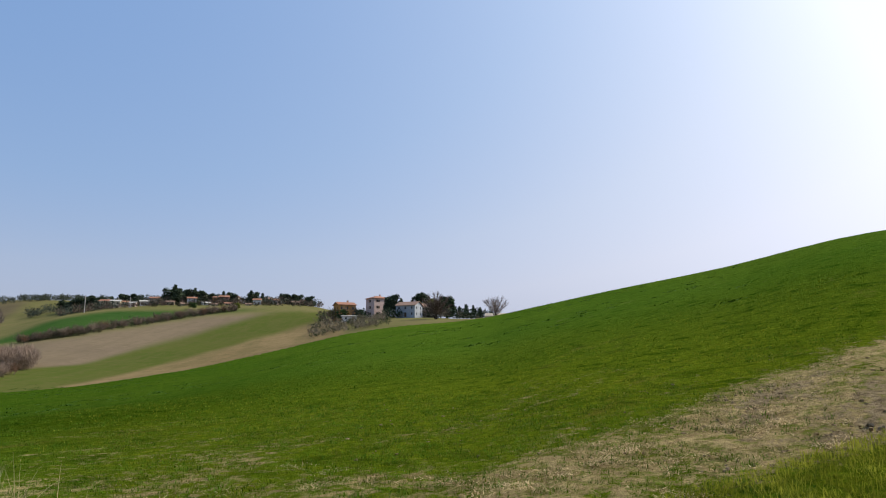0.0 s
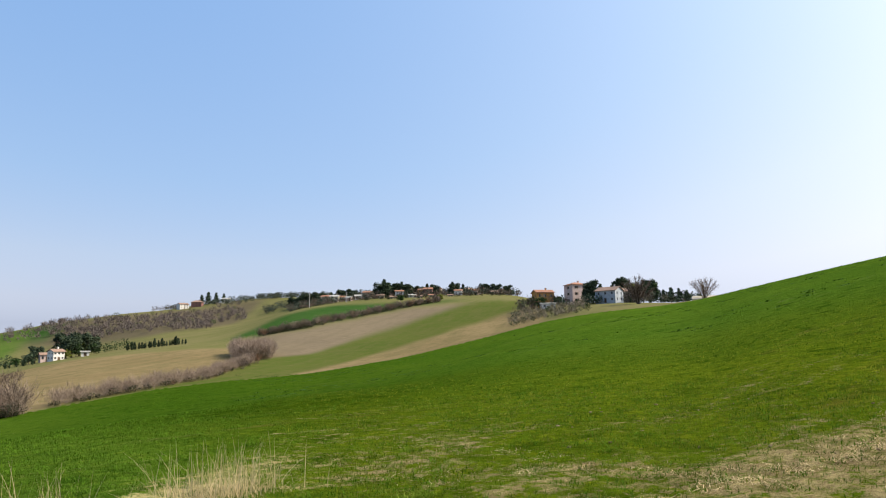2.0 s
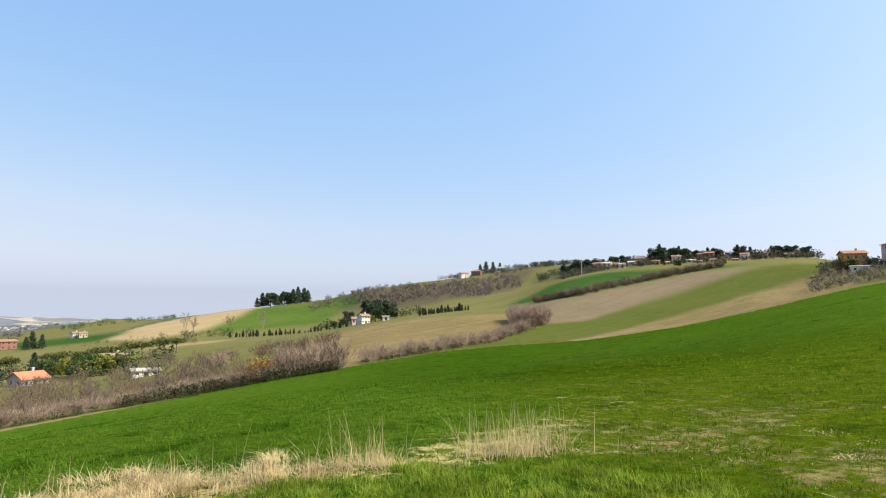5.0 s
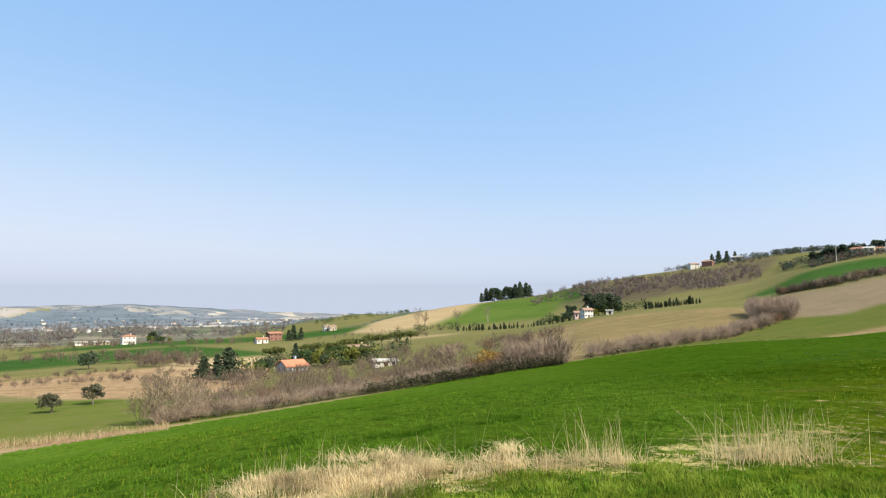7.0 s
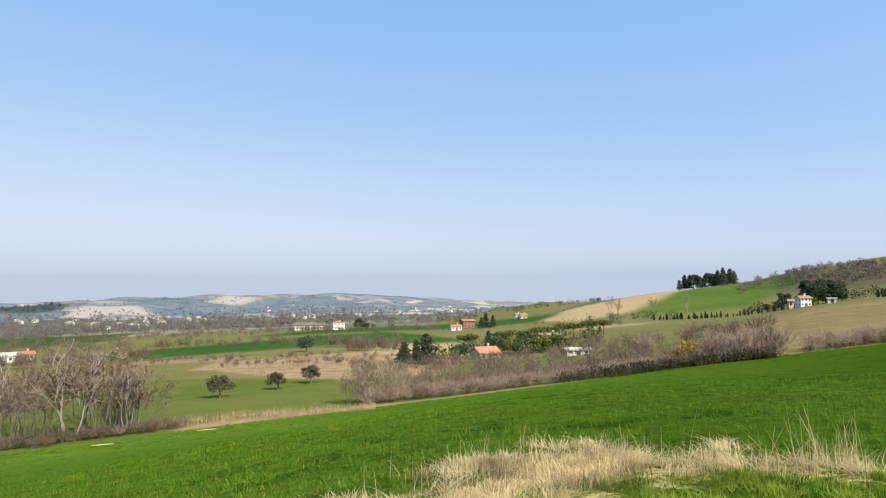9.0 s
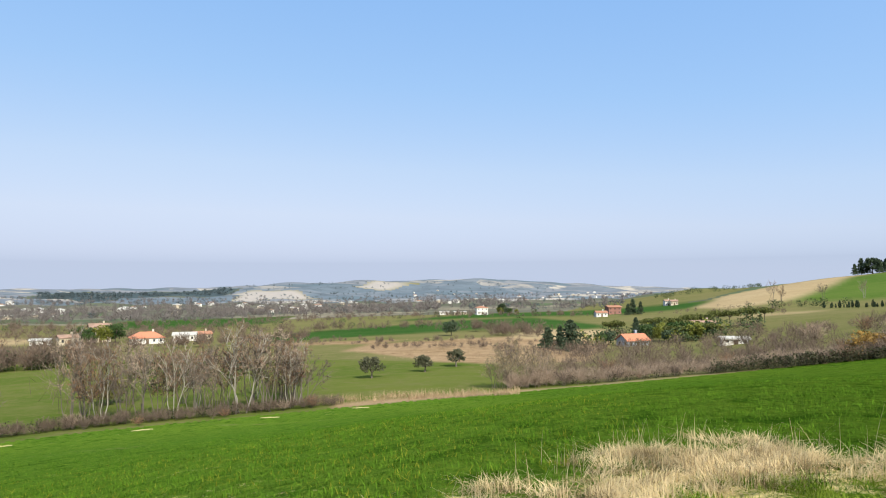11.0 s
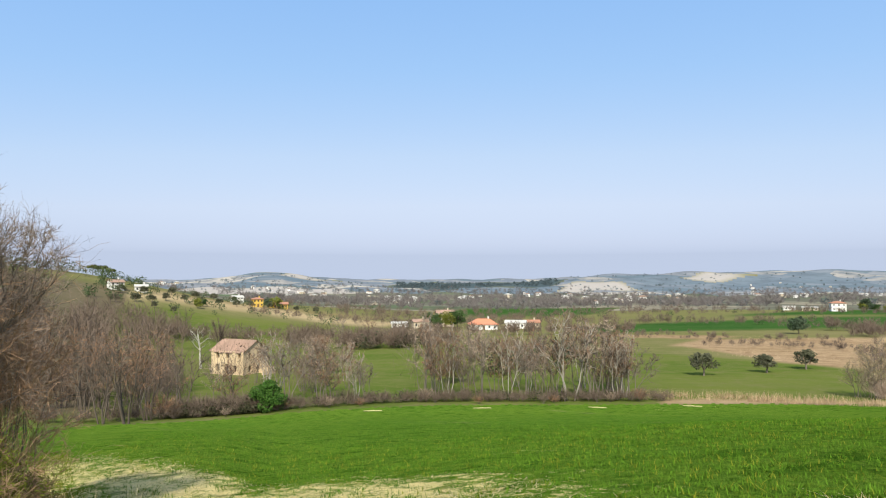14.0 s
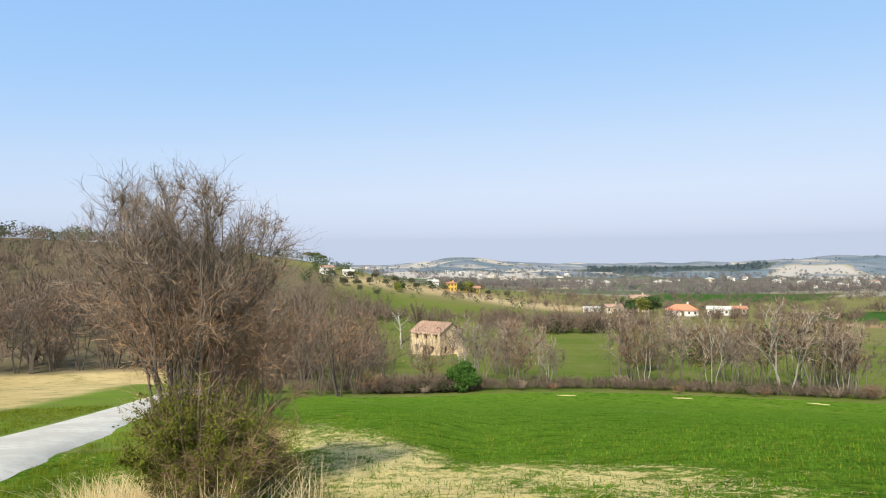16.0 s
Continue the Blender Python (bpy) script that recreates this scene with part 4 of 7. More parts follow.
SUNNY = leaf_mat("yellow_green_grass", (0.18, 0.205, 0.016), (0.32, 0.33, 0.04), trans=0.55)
OLD_STRAW = leaf_mat("weathered_straw", (0.24, 0.175, 0.085), (0.44, 0.34, 0.175), trans=0.35)
DARK_WEED = leaf_mat("dark_weeds", (0.033, 0.087, 0.009), (0.054, 0.117, 0.015))
HEDGE = leaf_mat("dull_hedge_leaves", (0.040, 0.044, 0.023), (0.066, 0.062, 0.035))
rng = np.random.default_rng(7)

# ---- leafless shrubs of the hedges: prototypes of one metre-scaled size ----
shrub_protos = []
for i, tw in enumerate((TWIG, RED_TWIG, TWIG, PINK_TWIG)):
    shrub_protos.append(bare_shrub("hedge_shrub", rng, Matrix(), (DARK_BARK if i % 2 else BARK, tw),
                                   ("tangled leafless brown hedge shrub", "leafless reddish-brown hedge shrub", "thin leafless brown hedge shrub", "pale pinkish-brown leafless hedge shrub")[i],
                                   "shrub", "hedgerow shrubs", h=1.0, w=1.0, stems=12, twigs=800, wisp=0.0032, foot=0.42, lump=0.3, r0=0.0034, reach=0.17, root=0.05))
hedges = []
hedges += along(rng, [(48.6, 113.5, 3.9), (52, 111, 3.6), (56, 107, 2.4), (60, 103.5, 1.9)], 2.6, 0.8, 0.5, 1.3)
hedges += along(rng, [(60, 104, 1.8), (66, 101, 1.8), (72, 98, 2.1), (78, 94, 2.2), (81.5, 91, 2.8)], 3.2, 0.9, 0.5, 1.3)
hedges += along(rng, [(49.2, 118, 4.2), (56, 115, 3.0), (64, 112, 2.5), (72, 106, 2.5), (79, 101, 2.8)], 4.0, 1.6, 0.6, 1.25)
hedges += along(rng, [(32.6, 196, 3.4), (34, 176, 2.4), (36, 152, 2.0), (41, 132, 1.7), (46.5, 122, 1.4)], 3.4, 0.9, 0.5, 1.4)
hedges += along(rng, [(17.4, 420, 4.6), (20.2, 392, 4.6), (24.3, 352, 4.4), (28.9, 311, 4.4), (32.4, 303, 4.4)], 4.5, 1.2)
hedges += along(rng, [(50, 165, 4.0), (57, 160, 4.5), (63, 150, 5.0)], 5, 5)
hedges += along(rng, [(96, 83, 1.3), (110, 80, 1.4), (122, 79, 1.6), (134, 76, 1.9), (141, 74, 1.9)], 2.6, 1.2, 0.4, 1.5)
hedges += along(rng, [(112, 172, 3.6), (118, 178, 4.2), (124, 180, 4.6), (128, 170, 4.0)], 3.0, 2.5)
hedges += along(rng, [(135.5, 116, 5.0), (138, 112, 6.0), (142, 106, 5.5), (147, 98, 5.5)], 2.4, 2.5)
hedges += along(rng, [(146, 88, 4.0), (152, 93, 4.2), (158, 96, 4.0), (166, 98, 4.0)], 2.4, 2.0)
scatter(shrub_protos, hedges, 1.45)

# ---- larger leafless trees ----
big_protos = [
    vase_tree("leafless_tree", rng, Matrix(), (BARK, BARK, TWIG), "leafless grey-brown tree by the field ditch", "tree", "ditch trees", h=0.94, w=0.86, stems=4, boughs=11, sprays=4, twigs=8, r0=0.0095, wisp=0.0022, foot=0.62, light=True, low=0.35, splay=0.12, wobble=0.02),
    vase_tree("leafless_tree", rng, Matrix(), (PALE_BARK, PALE_BARK, GREY_TWIG), "pale-trunked leafless tree by the field ditch", "tree", "ditch trees", h=1.0, w=0.62, stems=3, boughs=11, sprays=4, twigs=8, r0=0.0105, wisp=0.0021, foot=0.66, light=True, low=0.34, splay=0.2, angle=0.7, wobble=0.022),
    vase_tree("leafless_tree", rng, Matrix(), (BARK, DARK_BARK, RED_TWIG), "reddish-brown leafless tree by the field ditch", "tree", "ditch trees", h=0.9, w=0.9, stems=4, boughs=11, sprays=4, twigs=8, r0=0.0095, wisp=0.0023, foot=0.58, light=True, low=0.28, splay=0.14, wobble=0.02),
    vase_tree("leafless_tree", rng, Matrix(), (BARK, BARK, PINK_TWIG), "thin pinkish-brown leafless tree by the field ditch", "tree", "ditch trees", h=0.96, w=0.68, stems=4, boughs=10, sprays=4, twigs=8, r0=0.009, wisp=0.0021, foot=0.64, light=True, low=0.36, splay=0.25, angle=0.7, wobble=0.022),
]
ditch = [(99.0, 84, 6.2), (100.3, 83.5, 6.8), (101.4, 84.5, 8.2), (102.3, 83, 8.8), (103.4, 85, 9.2), (104.3, 82, 9.4), (105.2, 84, 8.6), (106.6, 82.5, 5.4), (107.8, 83, 6.6),
         (109.2, 82, 7.8), (110.4, 84, 7.4), (111.6, 82, 8.0), (113.0, 83, 6.2), (114.4, 82.5, 8.0), (115.4, 81, 8.6), (116.4, 82, 8.2), (121.4, 81, 4.8), (122.2, 83, 5.2), (124.3, 79, 7.2),
         (125.2, 82, 6.4), (127.8, 80, 7.8), (128.6, 84, 7.0), (132.0, 79, 5.4), (133.4, 82, 5.2), (137.0, 78, 4.6), (139.6, 80, 5.2), (141.2, 77, 6.0)]
behind = [(100.8, 92, 7.6), (103.0, 95, 8.4), (108.6, 96, 7.4), (112.4, 98, 7.6), (126.6, 96, 7.0), (129.6, 104, 7.6), (130.4, 112, 6.4), (126.0, 118, 6.2), (137.2, 104, 7.4), (138.8, 98, 8.0), (140.2, 92, 8.6), (141.6, 88, 8.4), (143.0, 84, 8.6), (144.4, 90, 8.0), (146.0, 86, 7.4), (148.5, 84, 7.6), (153.0, 82, 7.2), (155.0, 84, 7.0), (157.2, 80, 8.0), (159.6, 82, 7.4), (161.4, 70, 8.2), (163.6, 80, 7.8)]
behind += [(165.4, 76, 8.0), (118.4, 186, 8.0), (116.2, 192, 9.0), (121.0, 196, 7.0), (123.6, 190, 7.0), (7.6, 290, 6), (8.4, 296, 6.4), (60.6, 500, 11.0), (61.2, 506, 13.0), (57.8, 520, 10.0), (55.2, 512, 11.0)]
bank_rng = np.random.default_rng(17)
more = [(bank_rng.uniform(99.5, 117), bank_rng.uniform(84, 93), bank_rng.uniform(4.5, 9)) for _ in range(9)] + [(bank_rng.uniform(121, 130), bank_rng.uniform(84, 118), bank_rng.uniform(4, 6.5)) for _ in range(5)]
more += [(bank_rng.uniform(136, 147), bank_rng.uniform(70, 110), bank_rng.uniform(6, 9)) for _ in range(14)] + [(bank_rng.uniform(147, 167), bank_rng.uniform(78, 140), bank_rng.uniform(6, 9)) for _ in range(28)]
stand = ditch + behind + more
scatter(big_protos, [(a_, d_, 1.12 * s_) for a_, d_, s_ in stand if a_ < 136])
WILLOW = leaf_mat("yellowish_willow_twigs", (0.24, 0.19, 0.105), (0.34, 0.275, 0.16))
bare_shrub("bare_oak", rng, spin(133.3, 198, 1.0), (DARK_BARK, TWIG), "dark round leafless tree on the meadow behind the ruin", "tree", h=8.6, w=7.6, stems=12, twigs=1500, wisp=0.022, foot=0.5, lump=0.2, r0=0.012, reach=0.13, root=0.03)
willow = vase_tree("willow_tree", rng, spin(81.9, 92, 1.0), (BARK, BARK, WILLOW), "yellowish leafless willow at the hedge's end", "tree", "hedge willows", h=6.6, w=5.4, stems=5, boughs=11, sprays=5, twigs=9, r0=0.008, wisp=0.013, foot=0.6, light=True, low=0.25, splay=0.2, wobble=0.02)
for az_, d_, s_ in ((80.4, 93, 0.85), (83.2, 93, 0.7), (78.9, 96, 0.7)):
    copy_thing(willow, spin(az_, d_, s_))
slope_protos = [
    vase_tree("bare_slope_tree", rng, Matrix(), (DARK_BARK, DARK_BARK, (TWIG, RED_TWIG)[i]), ("dark leafless tree at the foot of the steep hillside", "russet-brown leafless tree at the foot of the steep hillside")[i], "tree", "hillside trees", h=1.0, w=(0.8, 0.66)[i], stems=3, boughs=9, sprays=4, twigs=7, r0=0.012, wisp=0.002, foot=0.6, light=True, low=0.3, splay=0.15, wobble=0.022)
    for i in range(2)]
scatter(slope_protos, [(a_, max(d_, 93.0) if a_ > 149 else d_, 1.12 * s_) for a_, d_, s_ in stand if a_ >= 136])
vase_tree("bare_oak", rng, spin(162.8, 92, 1.0), (DARK_BARK, DARK_BARK, TWIG), "spreading dark leafless oak at the edge of the straw field", "tree", h=9.5, w=9.0, stems=2, boughs=9, sprays=5, twigs=7, r0=0.03, wisp=0.016, foot=0.6, low=0.34, splay=0.02, wobble=0.02, angle=1.0, light=True)
bare_shrub("bare_oak", rng, spin(0.6, 258, 1.0), (DARK_BARK, TWIG), "broad round leafless tree beside the hamlet houses", "tree", h=11.5, w=14.0, stems=18, twigs=3600, wisp=0.034, foot=0.45, lump=0.16, r0=0.012, reach=0.13, root=0.03)
bare_shrub("bare_oak", np.random.default_rng(23), spin(-4.5, 246, 1.0), (DARK_BARK, GREY_TWIG), "round leafless tree on the crest beside a barn", "tree", h=8.4, w=11.5, stems=22, twigs=2200, wisp=0.024, foot=0.45, lump=0.16, r0=0.009, reach=0.15, root=0.03)

# ---- olives on the meadow, conifers, cypresses, umbrella pines ----
olives = [leafy_tree("olive_tree", rng, Matrix(), "olive", 1.0, 1.1, (BARK, OLIVE), "grey-green round olive tree standing on the meadow", "tree", "olive trees", 1300, 0.04, 4, 0.05) for _ in range(2)]
scatter(olives, [(93.6, 113, 3.7), (89.1, 121, 3.3), (86.4, 130, 3.5), (141, 300, 4), (139.6, 310, 4), (138.4, 318, 3.6), (137.4, 330, 4), (136, 340, 4), (134.8, 345, 3.6), (133.4, 352, 3.8), (132, 356, 3.6),
                (139, 345, 4), (137, 362, 4), (135.2, 372, 4), (133.8, 384, 4), (132.2, 392, 4), (140.6, 335, 4), (138.2, 298, 3), (136.8, 288, 3), (130.9, 368, 3.6), (129.4, 372, 3.5), (127.2, 376, 3.6), (125.6, 380, 4)])
pines = [leafy_tree("conifer_tree", rng, Matrix(), "conifer", 1.0, 0.72, (DARK_BARK, PINE), "dark green conifer with ragged layered boughs", "tree", "conifers", 1300, 0.04) for _ in range(2)]
pine_spots = [(77.6, 188, 6.4), (71.4, 240, 7)]
pine_spots += [(51.6, 742, 14), (51.9, 750, 17), (52.4, 738, 19), (52.8, 748, 17), (53.2, 744, 14), (53.8, 746, 13), (54.2, 740, 12), (54.9, 748, 14), (55.3, 752, 16), (55.7, 745, 11)]
pine_spots += [(22.0, 505, 14), (21.6, 510, 11), (20.5, 500, 11.5), (18.3, 512, 9), (16.1, 500, 10), (15.2, 512, 8), (26.5, 545, 8), (28.2, 565, 9)]
pine_spots += [(-2.0, 290, 6.5), (-2.6, 286, 6), (-3.2, 284, 5), (-1.4, 284, 5.5), (3.6, 312, 9)]
pine_spots += [(71.0, 470, 9), (71.6, 476, 11), (72.0, 470, 8), (36.9, 790, 12), (36.4, 795, 14), (35.8, 800, 12), (35.2, 805, 10)]
scatter(pines, pine_spots)
cypresses = [leafy_tree("cypress_tree", rng, Matrix(), "cypress", 1.0, 0.4, (DARK_BARK, CYPRESS), "slim dark cypress in a row along the lane", "tree", "cypress row", 500, 0.05) for _ in range(2)]
row = along(rng, [(37.8, 313, 3.3), (42.2, 309, 2.9)], 1.0, 0.3, 0.6, 1.2) + along(rng, [(47.9, 312, 2.2), (52, 330, 2.8), (57.6, 385, 3.2)], 2.2, 0.5, 0.5, 1.2)
scatter(cypresses, row)
umbrellas = [leafy_tree("umbrella_pine", rng, Matrix(), "umbrella", 1.0, 1.1, (DARK_BARK, SUNNY_PINE), "broad flat-topped yellow-green umbrella pine", "tree", "umbrella pines", 1300, 0.04, 5, 0.028) for _ in range(2)]
scatter(umbrellas, [(142.6, 425, 6), (142.0, 428, 6.5), (141.3, 424, 5.5), (61.8, 265, 6), (63.0, 262, 6.5), (64.2, 268, 6), (65.2, 270, 6.5), (66.2, 262, 6), (67.2, 255, 6.4), (68.6, 246, 6.2), (69.6, 242, 6.6), (70.4, 252, 6.0), (72.9, 246, 6.0), (73.5, 250, 5.4), (65.6, 212, 4.6), (66.6, 216, 5.0), (67.8, 210, 4.6), (69.0, 216, 4.8)])
rounds = [leafy_tree("evergreen_tree", rng, Matrix(), "round", 1.0, 1.0, (DARK_BARK, (EVERGREEN, YELLOW_GREEN, PINE)[i]), ("round green evergreen tree in a garden", "yellow-green tree coming into leaf", "dark green rounded evergreen tree")[i], "tree", "garden trees", 1100, 0.045) for i in range(3)]
garden_spots = [(66.4, 214, 5.0), (67.0, 222, 5.6), (68.9, 208, 4.2), (70.6, 226, 5.4), (69.9, 244, 5.6), (65.8, 224, 5.2), (68.4, 225, 6.0), (69.2, 230, 5.4), (70.2, 238, 5.0), (67.6, 214, 6.4), (69.6, 214, 5.2), (73.6, 205, 4.8), (74.2, 200, 4.0), (66.8, 206, 5.6), (71.0, 232, 5), (113.6, 310, 9), (114.4, 306, 8), (115.3, 312, 7), (115.8, 306, 8), (82.6, 535, 6.5), (82.2, 540, 6), (81.8, 538, 5.5), (81.2, 534, 4.5), (86.8, 240, 6.0)]
garden_spots += [(134.6, 332, 4.0), (128.9, 379, 7), (129.5, 384, 6), (8.6, 290, 6), (9.4, 300, 6), (7.2, 292, 5), (45.6, 330, 6.5), (44.9, 335, 7), (45.9, 340, 7.5), (44.4, 332, 5), (46.2, 326, 4), (48.6, 330, 5), (49.4, 326, 4), (135.0, 320, 5), (108.5, 125, 3.4), (107.2, 118, 4.2), (114.0, 100, 4.4), (104.6, 130, 4.5), (20.6, 440, 5), (17.2, 430, 5), (0.2, 292, 9), (-0.4, 296, 10), (0.8, 298, 9)]
scatter(rounds, garden_spots)
broad = leafy_tree("garden_cedar", rng, spin(76.7, 180, 1.0), "conifer", 8.4, 9.6, (DARK_BARK, PINE), "broad dark cedar with layered boughs above the hedge", "tree", "garden cedars", 2600, 0.3)
copy_thing(broad, spin(78.6, 184, 0.72))
dark = leafy_tree("cedar_tree", rng, spin(52.2, 752, 1.5), "round", 8.6, 8.4, (DARK_BARK, PINE), "broad dark green evergreen standing among houses", "tree", "", 2000, 0.36)
copy_thing(dark, spin(82.4, 536, 0.7))
copy_thing(dark, spin(-0.3, 296, 0.8))
copy_thing(dark, spin(1.8, 304, 0.9))
copy_thing(dark, spin(4.2, 290, 0.8))
for a_, d_, s_ in ((53.5, 750, 1.2), (54.6, 746, 1.2), (45.9, 332, 0.75), (45.4, 338, 0.85), (44.8, 334, 0.7), (46.3, 342, 0.9), (48.2, 338, 0.6), (20.2, 502, 0.95), (21.0, 506, 1.0), (22.1, 500, 1.15), (17.8, 508, 0.8), (15.9, 505, 0.85), (13.4, 520, 0.8), (12.4, 515, 0.8), (24.8, 535, 0.8), (25.7, 545, 0.85), (27.6, 560, 0.95), (28.6, 565, 0.95), (29.6, 575, 0.9), (19.0, 515, 0.7), (11.3, 512, 0.75)):
    copy_thing(dark, spin(a_, d_, (1.25 * s_, 1.25 * s_, s_), None, -2.4 * s_ * (a_ < 31)))
ochre = leafy_tree("ochre_shrub", rng, spin(55.5, 109, 1.0), "bush", 4.0, 4.6, (BARK, OCHRE), "shrub with ochre dead leaves in the hedge", "shrub", "hedgerow shrubs", 1500, 0.13)
copy_thing(ochre, spin(54.6, 111, 0.85))


# a dead white tree and leaning pale saplings below the ruin
BLEACHED = plain_mat("bleached_dead_wood", (0.46, 0.43, 0.37), (0.38, 0.35, 0.30), 6, 0.85)
dead = bare_tree("dead_tree", rng, spin(134.7, 140, 1.0), (BLEACHED, BLEACHED, BLEACHED), "dead white leafless tree near the ruined farmhouse", "tree", h=8.6, stems=1, spread=0.55, limbs=10, boughs=3, twigs=2, thick=0.032, bare=0.5, wisp=0.012, lean=0.03)
sapling = bare_tree("leaning_sapling", rng, spin(139.4, 78, 1.0), (PALE_BARK, PALE_BARK, TWIG), "thin pale sapling leaning over the ditch", "tree", "leaning saplings", h=3.8, stems=1, spread=0.3, limbs=4, boughs=2, twigs=3, thick=0.016, bare=0.5, wisp=0.006, lean=0.35)
copy_thing(sapling, spin(136.8, 79, 0.9))

IVY = leaf_mat("ivy_leaves", (0.03, 0.075, 0.012), (0.06, 0.12, 0.022))
leafy_tree("ivy_bush", np.random.default_rng(31), spin(129.4, 76.4, 1.0), "bush", 3.4, 4.6, (DARK_BARK, IVY), "bright green ivy-covered bush by the ditch", "bush", "", 6500, 0.10)

# ---- houses ----
WHITE = plain_mat("white_render", (0.64, 0.62, 0.58), (0.56, 0.54, 0.50), 1.2, 0.85)
CREAM = plain_mat("cream_render", (0.48, 0.41, 0.30), (0.42, 0.36, 0.27), 1.2, 0.85)
ROSE = plain_mat("pale_pink_render", (0.58, 0.44, 0.39), (0.52, 0.40, 0.35), 1.2, 0.85)
ORANGE = plain_mat("orange_render", (0.50, 0.24, 0.07), (0.44, 0.22, 0.07), 1.2, 0.85)
YELLOW = plain_mat("yellow_render", (0.50, 0.33, 0.06), (0.44, 0.29, 0.07), 1.2, 0.85)
RED = plain_mat("brick_red_render", (0.24, 0.12, 0.095), (0.21, 0.11, 0.09), 1.2, 0.85)
BLUE_GREY = plain_mat("blue_grey_render", (0.36, 0.39, 0.43), (0.32, 0.35, 0.39), 1.2, 0.85)
TILE = plain_mat("terracotta_tiles", (0.34, 0.165, 0.10), (0.29, 0.15, 0.095), 2.5, 0.85, bump=0.5, dist=0.05)
NEW_TILE = plain_mat("bright_orange_tiles", (0.48, 0.185, 0.10), (0.42, 0.175, 0.105), 2.5, 0.8, bump=0.5, dist=0.05)
OLD_TILE = plain_mat("weathered_pinkish_tiles", (0.31, 0.20, 0.145), (0.20, 0.135, 0.10), 1.4, 0.9, bump=0.6, dist=0.05)
STONE = plain_mat("yellowish_rubble_stone", (0.54, 0.42, 0.26), (0.37, 0.275, 0.175), 1.6, 0.92, bump=0.8, dist=0.06)
SHEET = plain_mat("pale_sheet_roof", (0.44, 0.42, 0.37), (0.38, 0.36, 0.33), 1.5, 0.7)
PANE = plain_mat("dark_window_glass", (0.035, 0.04, 0.045), (0.05, 0.055, 0.06), 2, 0.15, 0.5, 0.0)
SHUTTER = plain_mat("brown_shutter", (0.12, 0.075, 0.045), (0.10, 0.07, 0.045), 6, 0.7)


def box(bm, x0, x1, y0, y1, z0, z1):
    v = [bm.verts.new((x, y, z)) for z in (z0, z1) for x, y in ((x0, y0), (x1, y0), (x1, y1), (x0, y1))]
    for f in ((3, 2, 1, 0), (4, 5, 6, 7), (0, 1, 5, 4), (1, 2, 6, 5), (2, 3, 7, 6), (3, 0, 4, 7)):
        bm.faces.new([v[i] for i in f])


def wall_side(bm, length, height, thick, holes, m):
    """A wall of real thickness with openings (x0, x1, z0, z1) through it, laid along x, its outer face at y = 0."""
    xs = sorted({0.0, length, *[h[0] for h in holes], *[h[1] for h in holes]})
    zs = sorted({0.0, height, *[h[2] for h in holes], *[h[3] for h in holes]})
    before = set(bm.verts)
    for x0, x1 in zip(xs, xs[1:]):
        for z0, z1 in zip(zs, zs[1:]):
            cx, cz = (x0 + x1) / 2, (z0 + z1) / 2
            if not any(h[0] < cx < h[1] and h[2] < cz < h[3] for h in holes):
                box(bm, x0, x1, 0, thick, z0, z1)
    for v in bm.verts:
        if v not in before:
            v.co = m @ v.co


def roof_mesh(w, l, h, pitch, over, kind, thick=0.18):
    """Gable roof with its ridge along x, or a hip roof; a slab of real thickness."""
    x, y = l / 2 + over, w / 2 + over
    rise = y * pitch
    drop = over * pitch
    bm = bmesh.new()
    ridge = x - (y * 0.85 if kind == "hip" else 0)
    ridge = max(ridge, 0.02)
    lo = h - drop
    top = [(-x, -y, lo), (x, -y, lo), (x, y, lo), (-x, y, lo), (-ridge, 0, lo + rise), (ridge, 0, lo + rise)]
    a = [bm.verts.new((p[0], p[1], p[2] + thick)) for p in top]
    b = [bm.verts.new(p) for p in top]
    for q, s in ((a, 1), (b, -1)):
        for f in ((0, 1, 5, 4), (2, 3, 4, 5), (1, 2, 5), (3, 0, 4)):
            if kind != "hip" and len(f) == 3:
                continue
            bm.faces.new([q[i] for i in f][::s])
    rim = ((0, 1), (1, 2), (2, 3), (3, 0)) if kind == "hip" else ((0, 1), (1, 5), (5, 2), (2, 3), (3, 4), (4, 0))
    for i, j in rim:
        bm.faces.new([a[j], a[i], b[i], b[j]])
    return bm


